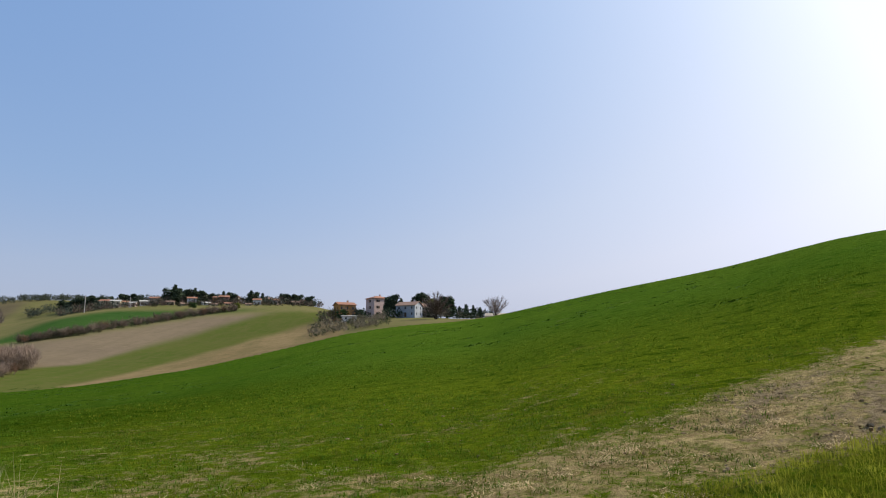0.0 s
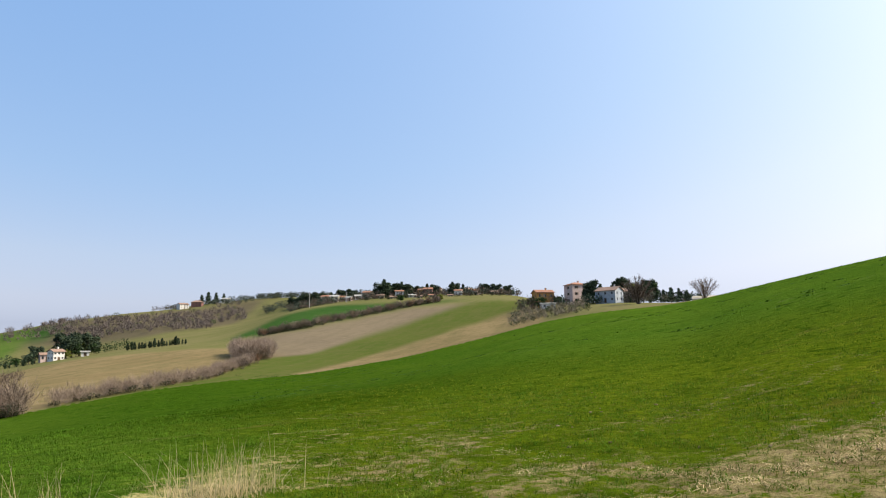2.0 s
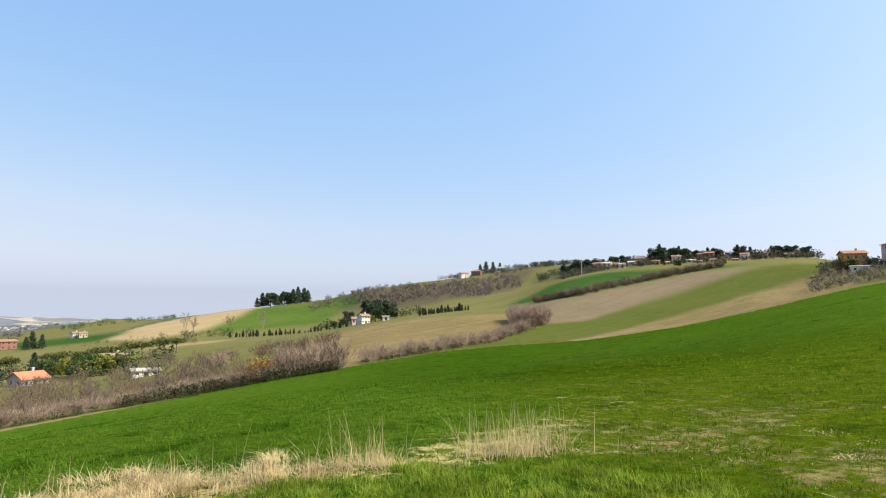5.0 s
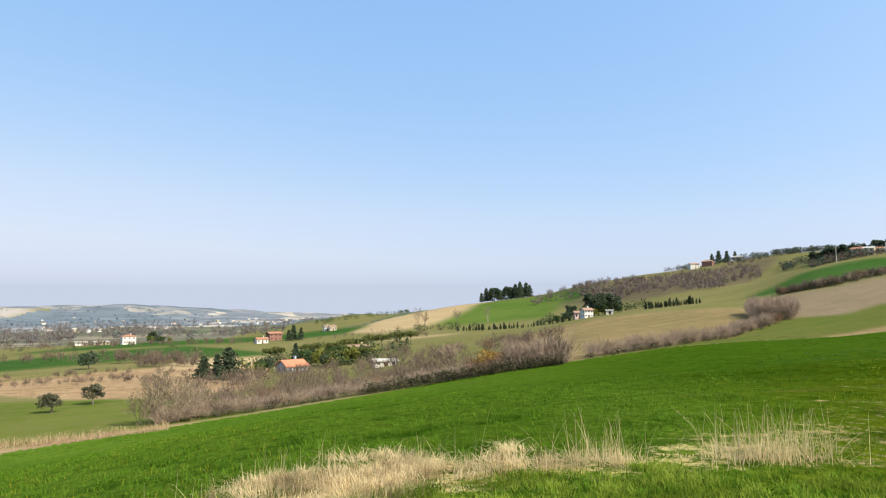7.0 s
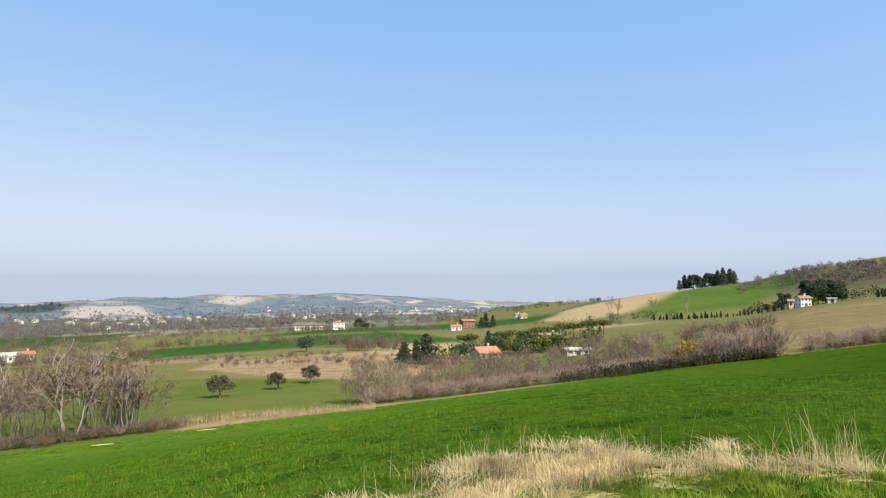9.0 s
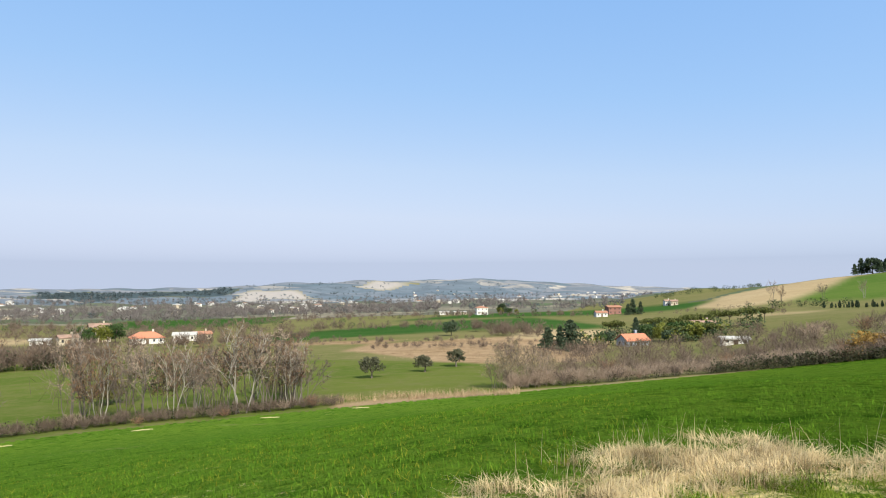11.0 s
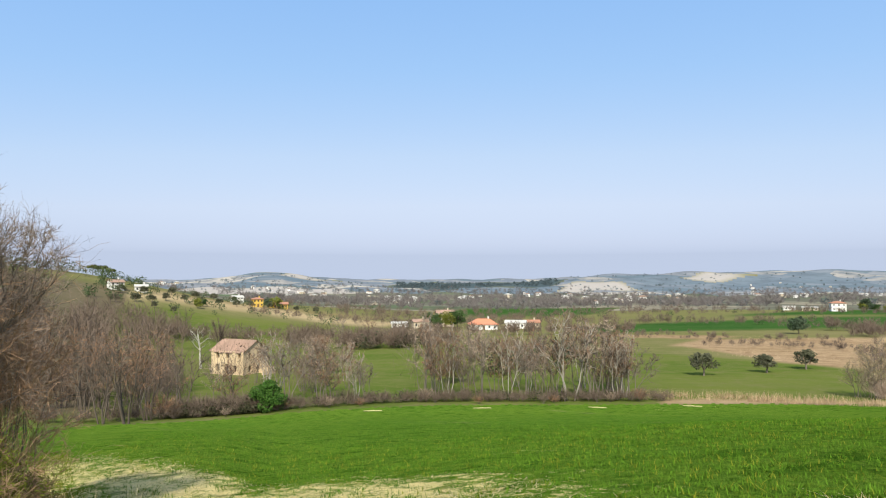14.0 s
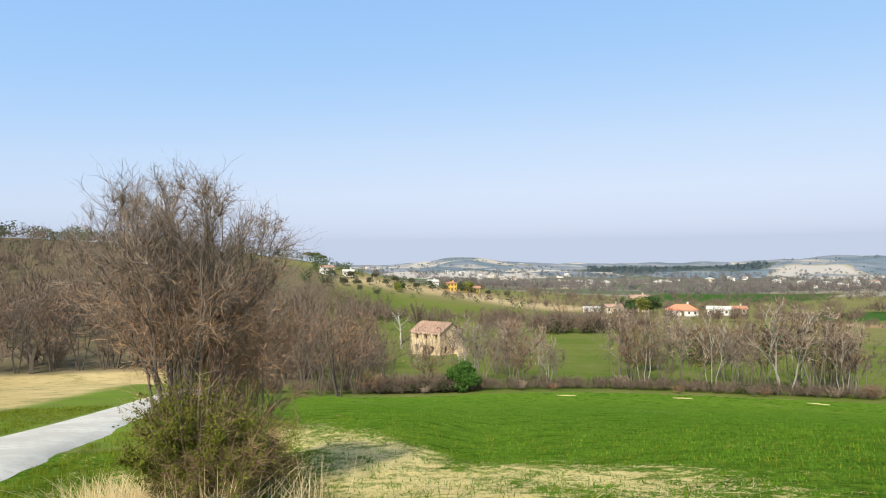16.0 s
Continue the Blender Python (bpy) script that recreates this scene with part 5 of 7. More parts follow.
def house(name, m, l, w, h, wall, roof, label, category="house", group="", kind="gable", pitch=0.4, storeys=2, bays=3, over=0.45, chimney=True, door=True, shutters=False):
    ob = thing(name, m, label, category, group)
    bm = bmesh.new()
    t = 0.35
    fh = h / storeys
    openings = []
    for side, length in ((0, l), (1, w), (2, l), (3, w)):
        holes = []
        n = bays if side % 2 == 0 else max(1, bays - 1)
        for s in range(storeys):
            for k in range(n):
                cx = length * (k + 0.5) / n
                if s == 0 and side == 0 and door and k == n // 2:
                    holes.append((cx - 0.55, cx + 0.55, 0.0, min(2.1, fh * 0.8)))
                else:
                    holes.append((cx - 0.42, cx + 0.42, s * fh + fh * 0.36, s * fh + fh * 0.36 + min(1.2, fh * 0.4)))
        mm = pose(-l / 2, -w / 2, 0) if side == 0 else pose(l / 2, -w / 2, 0, 0, 0, 90) if side == 1 else pose(l / 2, w / 2, 0, 0, 0, 180) if side == 2 else pose(-l / 2, w / 2, 0, 0, 0, -90)
        if side % 2:
            # end walls butt between the long walls
            mm = mm @ pose(t, 0, 0)
            holes = [(a - t, b - t, c, d) for a, b, c, d in holes]
            wall_side(bm, length - 2 * t, h, t, holes, mm)
        else:
            wall_side(bm, length, h, t, holes, mm)
        openings += [(mm, o, side == 0 and o[2] == 0.0) for o in holes]
    # footing that reaches into the slope
    box(bm, -l / 2, l / 2, -w / 2, w / 2, -2.5, -0.003)
    if kind == "gable":
        rise = w / 2 * pitch
        for sx in (-1, 1):
            x0, x1 = sorted((sx * l / 2, sx * (l / 2 - t)))
            v = [bm.verts.new((x, y, z)) for x in (x0, x1) for y, z in ((-w / 2, h + 0.002), (w / 2, h + 0.002), (0, h + rise - 0.02))]
            for f in ((0, 1, 2), (5, 4, 3), (0, 3, 4, 1), (1, 4, 5, 2), (2, 5, 3, 0)):
                bm.faces.new([v[i] for i in f])
    bmesh.ops.recalc_face_normals(bm, faces=bm.faces)
    part("wall", bm, wall, ob)
    rb = roof_mesh(w, l, h + 0.01, pitch, over, kind)
    bmesh.ops.recalc_face_normals(rb, faces=rb.faces)
    ro = part("roof", rb, roof, ob)
    if chimney:
        cb = bmesh.new()
        box(cb, l * 0.18, l * 0.18 + 0.6, w * 0.1, w * 0.1 + 0.6, h, h + w / 2 * pitch + 0.9)
        box(cb, l * 0.18 - 0.1, l * 0.18 + 0.7, w * 0.1 - 0.1, w * 0.1 + 0.7, h + w / 2 * pitch + 0.9, h + w / 2 * pitch + 1.02)
        part("chimney", cb, wall, ro)
    for mm, (a, b, c, d), is_door in openings:
        pb = bmesh.new()
        box(pb, a, b, 0.16, 0.22, c, d)
        bmesh.ops.transform(pb, matrix=mm, verts=pb.verts)
        part("door" if is_door else "window", pb, SHUTTER if is_door else PANE, ob)
        if shutters and not is_door:
            sb = bmesh.new()
            box(sb, a - 0.45, a - 0.02, -0.05, -0.002, c, d)
            box(sb, b + 0.02, b + 0.45, -0.05, -0.002, c, d)
            bmesh.ops.transform(sb, matrix=mm, verts=sb.verts)
            part("shutters", sb, SHUTTER, ob)
    return ob


def facing(az, d, turn, up=0.0):
    """A pose on the ground whose front (-y) looks back to the viewer, turned by some degrees."""
    return pose(*at(az, d, up), 0, 0, az + turn)


# hamlet on the near ridge
house("village_house", facing(5.6, 300, 32), 8, 7, 8.4, ROSE, TILE, "tall pale pink house with a low tiled roof among trees", group="hamlet houses", kind="hip", pitch=0.3, storeys=3, bays=2, shutters=True)
house("village_house", facing(8.4, 302, 20), 8, 7, 6.4, ORANGE, TILE, "bright orange house half hidden by bare trees", group="hamlet houses", kind="gable", pitch=0.35)
house("village_house", facing(2.9, 284, -28), 9, 7, 5.0, BLUE_GREY, OLD_TILE, "grey house with a tiled roof behind dark trees", group="hamlet houses", pitch=0.45)
house("village_house", facing(1.4, 296, 10), 8, 7, 4.6, CREAM, OLD_TILE, "small cream house beside a large bare tree", group="hamlet houses")
house("garden_shed", facing(8.0, 285, 5), 6, 3, 2.2, WHITE, SHEET, "low white garden shed below the houses", "shed", storeys=1, bays=2, chimney=False, pitch=0.15, kind="gable")
house("farm_barn", facing(-6.0, 250, 0, -3.9), 20, 8, 3.0, CREAM, CREAM, "long barn with a pale yellowish roof behind the crest", "barn", storeys=1, bays=4, chimney=False, pitch=0.3)
# town along the far ridge
TOWN = [(26.9, 545, 9, 8, 7, CREAM, TILE), (25.6, 520, 8, 7, 5, WHITE, TILE), (24.2, 505, 7, 6, 5, WHITE, SHEET), (23.4, 520, 9, 7, 6, CREAM, TILE), (21.3, 480, 6, 4, 2.6, CREAM, OLD_TILE), (19.0, 478, 6, 4, 2.6, WHITE, OLD_TILE),
        (18.2, 500, 8, 7, 7, RED, TILE), (17.4, 520, 8, 7, 6, CREAM, TILE), (14.8, 530, 8, 7, 6, CREAM, OLD_TILE), (13.2, 525, 10, 8, 5, WHITE, TILE), (11.8, 515, 8, 7, 5, CREAM, TILE), (20.1, 510, 8, 6, 6, ROSE, TILE), (28.4, 590, 10, 8, 5, WHITE, TILE), (16.3, 480, 5, 3.4, 2.2, CREAM, OLD_TILE),
        (22.3, 492, 7, 6, 4, CREAM, OLD_TILE), (25.0, 498, 6, 5, 4, ROSE, SHEET), (19.6, 484, 7, 4, 3, WHITE, SHEET), (17.9, 482, 6, 4, 3, CREAM, TILE), (15.6, 492, 7, 6, 5, WHITE, TILE), (14.2, 500, 7, 6, 5, ROSE, TILE), (12.5, 498, 8, 6, 4, CREAM, OLD_TILE), (20.7, 496, 8, 6, 6, WHITE, TILE), (26.2, 512, 8, 7, 7, CREAM, SHEET), (18.7, 505, 8, 6, 7, ORANGE, TILE)]
for i, (a_, d_, l_, w_, h_, wm, rm) in enumerate(TOWN):
    house("village_house", facing(a_, d_, (i * 37) % 50 - 25, -0.5 - 0.3 * (i % 3)), 0.78 * l_, 0.78 * w_, 0.74 * h_, wm, rm, {"white_render": "white", "cream_render": "cream", "brick_red_render": "dark red", "pale_pink_render": "pale pink", "orange_render": "orange"}[wm.name] + " house among pines on the ridge", group="ridge houses", storeys=2 if h_ > 5 else 1, bays=2, chimney=h_ > 5)
house("hill_house", facing(38.3, 765, 25), 10, 8, 4.6, WHITE, OLD_TILE, "white house with a gabled roof on the hilltop", group="ridge houses", kind="gable", pitch=0.38, bays=3)
house("hill_house", facing(37.2, 772, -18), 11, 8, 4.8, RED, OLD_TILE, "dark red house beside a white one on the hilltop", group="ridge houses", kind="hip", pitch=0.45, over=0.8)
house("hill_house", facing(35.0, 780, 0), 9, 5, 4, WHITE, SHEET, "small white house on the hilltop", group="ridge houses", storeys=1)
# farms on the slope and in the valley
house("farmhouse", facing(46.9, 324, 30), 4.6, 4.6, 3.7, WHITE, OLD_TILE, "white farmhouse beside dark trees on the slope", group="farmhouses")
house("farmhouse", facing(47.5, 332, 10), 5, 4, 3.0, ROSE, OLD_TILE, "low pinkish outbuilding of the slope farm", group="farmhouses", storeys=1)
house("garden_shed", facing(45.0, 315, 0), 3, 2.4, 1.8, WHITE, SHEET, "small white shed on the slope", "shed", storeys=1, bays=1, chimney=False, pitch=0.15)
house("farmhouse", facing(71.7, 200, 34, -0.7), 7.0, 5.6, 2.4, BLUE_GREY, NEW_TILE, "low blue-grey house with a bright orange roof beyond the hedge", group="farmhouses", storeys=1, bays=3, pitch=0.55, chimney=True)
house("farmhouse", facing(66.3, 250, 10), 8, 5, 2.8, ROSE, OLD_TILE, "low pink cottage under umbrella pines", group="farmhouses", storeys=1)
house("greenhouse_shed", facing(64.0, 178, 12), 6, 3.5, 1.4, WHITE, SHEET, "low pale shed behind the hedge", "shed", storeys=1, bays=3, chimney=False, pitch=0.25)
house("farmhouse", facing(73.2, 500, 24), 9.5, 7, 5.2, RED, TILE, "two-storey reddish house with a low tiled roof", group="farmhouses", kind="gable", pitch=0.3, over=0.7)
house("farmhouse", facing(74.2, 455, 18), 7.5, 5.5, 2.8, WHITE, TILE, "low white farmhouse with a terracotta roof", group="farmhouses", storeys=1)
house("farmhouse", facing(68.4, 606, 10), 6, 6, 3.4, CREAM, OLD_TILE, "beige stone farmhouse on the slope", group="farmhouses", storeys=1)
house("farmhouse", facing(68.9, 612, 20), 5.5, 5, 4.0, WHITE, OLD_TILE, "white farmhouse on the slope", group="farmhouses")
house("farmhouse", facing(84.2, 532, 12), 9, 8, 5.6, WHITE, TILE, "white cube-shaped farmhouse in the valley", group="farmhouses", kind="hip", pitch=0.3)
house("farm_barn", facing(86.0, 545, 5), 10, 5, 2.2, CREAM, SHEET, "low beige barn beside the white farmhouse", "barn", storeys=1, bays=4, chimney=False, pitch=0.2)
house("farm_barn", facing(87.4, 550, 5), 8, 5, 2.6, WHITE, SHEET, "small pale shed beside the white farmhouse", "barn", storeys=1, bays=2, chimney=False, pitch=0.2)
house("farmhouse", facing(111.4, 292, 6), 12, 8, 2.6, WHITE, NEW_TILE, "long farmhouse with a bright terracotta roof in the valley", group="farmhouses", storeys=1, bays=5, kind="hip", pitch=0.5)
house("farm_barn", facing(108.6, 302, -4), 9, 6, 2.6, WHITE, SHEET, "white barn with a pale roof in the valley", "barn", storeys=1, bays=3, chimney=False, pitch=0.35)
house("farmhouse", facing(107.3, 310, 10), 7, 5, 2.4, CREAM, TILE, "low cream house beside the white barn", group="farmhouses", storeys=1)
house("farmhouse", facing(116.8, 304, 15), 7, 5, 3.0, CREAM, OLD_TILE, "beige farmhouse with an old tiled roof", group="farmhouses", storeys=1)
house("farm_barn", facing(118.5, 306, -10), 7, 5, 2.0, WHITE, SHEET, "low pale shed on the valley floor", "barn", storeys=1, bays=2, chimney=False, pitch=0.25)
house("farmhouse", facing(114.7, 322, 8), 8, 7, 6.4, CREAM, OLD_TILE, "tall cream villa behind dark trees", group="farmhouses", storeys=3)
house("farmhouse", facing(130.4, 376, 14), 5.5, 5, 4.2, YELLOW, TILE, "bright yellow house on the olive slope", group="farmhouses", kind="hip", pitch=0.3)
house("farmhouse", facing(128.7, 386, 8), 10, 5, 2.4, YELLOW, TILE, "long ochre outbuilding beside the yellow house", group="farmhouses", storeys=1, bays=5)
house("farmhouse", facing(132.0, 400, 20), 6, 5, 3, WHITE, SHEET, "white house above the olive trees", group="farmhouses")
house("hill_house", facing(141.0, 345, 20), 6, 5, 3.4, WHITE, OLD_TILE, "white house among trees on the olive slope", group="farmhouses")
house("hill_house", facing(139.2, 352, 5), 5.5, 4, 2.6, WHITE, SHEET, "low white house among trees on the slope", group="farmhouses", storeys=1)

# scattered far houses of the valley towns
far_rng = np.random.default_rng(21)
far_protos = [house("valley_house", Matrix(), 9, 7, 4.6, (WHITE, CREAM, WHITE)[i], (OLD_TILE, SHEET, SHEET)[i], ("white valley house with a faded tiled roof", "cream valley house with an old roof", "white valley building with a pale roof")[i], group="valley houses", bays=2, chimney=False, kind="hip", pitch=0.35) for i in range(3)]
spots = []
for c_az, c_d, n_, sp_a, sp_d in ((106, 1150, 7, 3.2, 240), (99.5, 900, 6, 2.6, 200), (96, 1250, 6, 3, 300), (88, 1300, 6, 4, 350), (83, 1500, 6, 4, 400), (78, 1900, 8, 4, 500), (74, 2300, 8, 3, 500), (112, 1000, 5, 3, 250), (118, 900, 5, 3, 240), (126, 1100, 6, 3, 300), (129, 1500, 7, 3, 400), (92, 2500, 7, 6, 500), (122, 1300, 5, 4, 300), (138, 2400, 8, 3, 500)):
    for _ in range(n_):
        spots.append((c_az + far_rng.normal() * sp_a * 0.6, max(620.0, c_d + far_rng.normal() * sp_d * 0.6), far_rng.uniform(0.6, 1.3)))
scatter(far_protos, spots)

# ---- the ruined stone farmhouse ----


def ruin():
    ob = thing("ruined_farmhouse", facing(131.7, 130, -42), "abandoned yellowish stone farmhouse with a sagging tiled roof", "farmhouse")
    l, w, h, t = 7.6, 6.6, 4.3, 0.55
    bm = bmesh.new()
    front = [(1.2, 2.0, 0.6, 1.9), (3.3, 4.2, 0.0, 2.0), (5.2, 6.0, 0.6, 1.8), (1.3, 2.0, 3.0, 4.0), (3.6, 4.3, 3.0, 4.0), (6.4, 7.0, 3.1, 4.0)]
    end = [(0.9, 1.7, 0.5, 1.7), (3.2, 4.0, 3.0, 4.0), (4.6, 5.2, 3.1, 4.0), (0.9, 1.5, 3.0, 4.0)]
    mats = [pose(-l / 2, -w / 2, 0), pose(l / 2, -w / 2 + t, 0, 0, 0, 90), pose(l / 2, w / 2, 0, 0, 0, 180), pose(-l / 2, w / 2 - t, 0, 0, 0, -90)]
    for mm, length, holes in zip(mats, (l, w - 2 * t, l, w - 2 * t), (front, end, [], [(1.0, 1.8, 0.5, 1.7), (2.6, 3.4, 3.0, 4.0), (4.4, 5.2, 0.0, 2.0)])):
        wall_side(bm, length, h, t, holes, mm)
    rise = 1.75
    for sx in (-1, 1):
        x0, x1 = sorted((sx * l / 2, sx * (l / 2 - t)))
        v = [bm.verts.new((x, y, z)) for x in (x0, x1) for y, z in ((-w / 2, h + 0.002), (w / 2, h + 0.002), (0, h + rise))]
        for f in ((0, 1, 2), (5, 4, 3), (0, 3, 4, 1), (1, 4, 5, 2), (2, 5, 3, 0)):
            bm.faces.new([v[i] for i in f])
    box(bm, -l / 2, l / 2, -w / 2, w / 2, -1.5, -0.003)
    bmesh.ops.recalc_face_normals(bm, faces=bm.faces)
    part("wall", bm, STONE, ob)
    # dark box and slab added inside so the openings look shaded
    ib = bmesh.new()
    box(ib, -l / 2 + t + 0.9, l / 2 - t - 0.9, -w / 2 + t + 0.9, w / 2 - t - 0.9, 0.003, h - 0.4)
    box(ib, -l / 2 + t + 0.003, l / 2 - t - 0.003, -w / 2 + t + 0.003, w / 2 - t - 0.003, 2.35, 2.5)
    part("shade_core", ib, SHUTTER, ob, "added dark core that stands for shade behind the empty windows")
    # tile courses on both slopes, some slipped or missing
    r = random.Random(5)
    bm = bmesh.new()
    for s in (-1, 1):
        for i in range(14):
            for j in range(24):
                if r.random() < 0.035 or (s < 0 and 15 < j < 19 and i < 3 and r.random() < 0.6):
                    continue
                u0 = i / 14
                y0 = s * (w / 2 + 0.35) * (1 - u0)
                y1 = s * (w / 2 + 0.35) * (1 - u0 - 1 / 13.0)
                z0, z1 = h - 0.1 + (rise + 0.2) * u0, h - 0.1 + (rise + 0.2) * (u0 + 1 / 14)
                x0 = -l / 2 - 0.3 + (l + 0.6) * j / 24 + r.uniform(-0.02, 0.02)
                x1 = x0 + (l + 0.6) / 24 * 0.94
                sag = 0.22 * math.sin(math.pi * (j + 0.5) / 24) * math.sin(math.pi * min(u0 + 0.4, 1)) + r.uniform(0, 0.05)
                xm = (x0 + x1) / 2
                vs = [bm.verts.new(p) for p in ((x0, y0, z0 - sag), (xm, y0, z0 - sag + 0.09), (x1, y0, z0 - sag), (x1, y1, z1 - sag + 0.05), (xm, y1, z1 - sag + 0.14), (x0, y1, z1 - sag + 0.05))]
                bm.faces.new((vs[0], vs[1], vs[4], vs[5]))
                bm.faces.new((vs[1], vs[2], vs[3], vs[4]))
    me = bpy.data.meshes.new("roof")
    bm.to_mesh(me)
    bm.free()
    me.materials.append(OLD_TILE)
    ro = part("roof", me, OLD_TILE, ob)
    db = bmesh.new()
    for s in (-1, 1):
        v = [db.verts.new(p) for p in ((-l / 2, s * w / 2, h - 0.3), (l / 2, s * w / 2, h - 0.3), (l / 2, 0, h + rise - 0.35), (-l / 2, 0, h + rise - 0.35))]
        db.faces.new(v)
    part("roof_deck", db, SHUTTER, ro)
    # the fallen annex: a low wall broken along its top
    ab = bmesh.new()
    for i in range(9):
        box(ab, l / 2 + 0.003 + i * 0.42, l / 2 + 0.003 + (i + 1) * 0.42, 0.6, 1.1, -0.6, 2.7 - 0.19 * i + r.uniform(-0.3, 0.3))
    for i in range(6):
        box(ab, l / 2 + 3.3, l / 2 + 3.75, -2.2 + i * 0.45, -2.2 + (i + 1) * 0.45 + 0.09, -0.6, 0.9 + r.uniform(-0.2, 0.5))
    part("annex", ab, STONE, ob, "crumbling low wall of a fallen annex")
    return ob


ruin()


# ---- the lane ----
GRAVEL = plain_mat("white_gravel", (0.47, 0.435, 0.375), (0.37, 0.34, 0.29), 5, 0.95, 0.1, 0.7, 0.03)


def lane():
    rows_, cols = 150, 9
    verts, faces = [], []
    r = random.Random(3)
    for i in range(rows_ + 1):
        q = -30 + 100 * i / rows_
        for j in range(cols):
            u = j / (cols - 1) * 2 - 1
            wob = 0.10 * math.sin(q * 0.9 + (2 if u > 0 else 0)) + 0.06 * math.sin(q * 2.3) if abs(u) == 1 else 0
            off = u * (1.25 + wob)
            x = ROAD_AT[0] + ROAD_DIR[0] * q + ROAD_DIR[1] * -off
            y = ROAD_AT[1] + ROAD_DIR[1] * q + ROAD_DIR[0] * off
            az, d = math.degrees(math.atan2(-x, y)), math.hypot(x, y)
            crown = 0.06 * (1 - u * u) - (0.10 if abs(u) == 1 else 0)
            verts.append((x, y, float(height(az, d)) + 0.05 + crown))
    for i in range(rows_):
        for j in range(cols - 1):
            k = i * cols + j
            faces.append((k, k + 1, k + cols + 1, k + cols))
    me = mesh_of("road", verts, faces)
    me.polygons.foreach_set("use_smooth", [True] * len(faces))
    return tagged(part("road", me, GRAVEL), "white gravel farm lane beside the verge", "road", kind="structure")


lane()

# ---- the bare tree on the verge with brambles at its foot ----
r2 = np.random.default_rng(11)
STEM = plain_mat("brown_stem_bark", (0.095, 0.077, 0.064), (0.14, 0.113, 0.094), 14, 0.9)
SHOOT = leaf_mat("pale_grey_shoots", (0.165, 0.126, 0.098), (0.27, 0.212, 0.168))
RUSSET = leaf_mat("russet_shoots", (0.27, 0.16, 0.094), (0.41, 0.26, 0.155))
CANE = leaf_mat("brown_bramble_canes", (0.16, 0.105, 0.062), (0.30, 0.20, 0.115))
vase_tree("verge_tree", r2, spin(151.7, 8.4, 1.0, 0), (STEM, STEM, SHOOT, RUSSET), "many-stemmed leafless shrub tree on the grass verge", split=2.2,
          h=3.72, w=2.5, stems=16, boughs=16, sprays=9, twigs=13, r0=0.0078, wisp=0.0019, foot=0.68, lump=0.13, low=0.44, splay=0.06, taper=0.52)
bare_shrub("bramble_thicket", r2, spin(150.9, 7.9, 1.0, 40), (BARK, CANE), "tangled bramble thicket with yellow-green leaves under the bare tree", "bush", leaves=24000, leaf=BRAMBLE, leaf_size=0.014,
           h=1.75, w=1.55, stems=40, twigs=2800, wisp=0.0022, foot=0.4, lump=0.35, arch=0.25, r0=0.0035, reach=0.16)
dry = bare_shrub("dry_bramble", r2, spin(149.0, 7.5, 1.0, 40), (BARK, CANE), "brown dry bramble tangle with few leaves under the bare tree", "bush", "dry brambles", leaves=7000, leaf=BRAMBLE, leaf_size=0.013,
           h=1.2, w=1.45, stems=40, twigs=6400, wisp=0.0020, foot=0.4, lump=0.4, arch=0.45, r0=0.0035, reach=0.13)
copy_thing(dry, spin(147.3, 8.3, 1.05, 200))
bare_shrub("sucker_shoots", r2, spin(150.9, 7.8, 1.0, 40), (SHOOT, SHOOT), "thin pale upright shoots rising out of the brambles", "shrub", h=2.0, w=1.2, stems=44, twigs=420, wisp=0.0018, foot=0.5, lump=0.3, r0=0.0024, reach=0.10, root=0.3)
russet = vase_tree("russet_shrub", r2, spin(149.2, 8.9, 1.0, 10), (STEM, RUSSET, RUSSET), "russet leafless shrub growing beside the bare tree", "shrub", "russet shrubs",
                   h=2.7, w=1.7, stems=11, boughs=10, sprays=6, twigs=8, r0=0.0042, wisp=0.0022, foot=0.58, lump=0.25, low=0.12, splay=0.5, angle=1.0)
for az_, d_, s_ in ((147.5, 9.3, 0.96), (148.2, 10.2, 0.85)):
    copy_thing(russet, spin(az_, d_, s_))


# ---- grass ----
def blades(name, spots, length, width, lean, mat, label, r, segs=3, curl=0.5, lift=1.0, lay_to=None):
    """Curved tapering blades at spots (x, y, z), each leaning any way or to its own bearing."""
    s = np.asarray(spots, float)
    n = len(s)
    th = r.uniform(0, 6.283, n) if lay_to is None else lay_to + r.normal(size=n) * 0.55
    ln = length * r.uniform(0.5, 1.25, n)
    wd = width * r.uniform(0.7, 1.3, n)
    out = np.stack([np.cos(th), np.sin(th), np.zeros(n)], -1)
    side = np.stack([-np.sin(th), np.cos(th), np.zeros(n)], -1)
    tilt = np.abs(r.normal(size=n)) * lean
    pts = []
    for k in range(segs + 1):
        u = k / segs
        c = s + out * (ln * (tilt * u + curl * tilt * u * u))[:, None]
        c[:, 2] += lift * ln * u * (1 - 0.35 * np.clip(tilt, 0, 1.5) * u)
        w = (wd * (1 - u) ** 0.7)[:, None] * side
        pts += [c - w] if k == segs else [c - w, c + w]
    verts = np.stack(pts, 1).reshape(-1, 3)
    m = 2 * segs + 1
    base = np.arange(n) * m
    faces = []
    for k in range(segs - 1):
        faces += np.stack([base + 2 * k, base + 2 * k + 1, base + 2 * k + 3, base + 2 * k + 2], -1).tolist()
    faces += np.stack([base + 2 * segs - 2, base + 2 * segs - 1, base + 2 * segs], -1).tolist()
    me = mesh_of(name, verts, faces)
    return tagged(part(name, me, mat), label, "grass", kind="stuff")


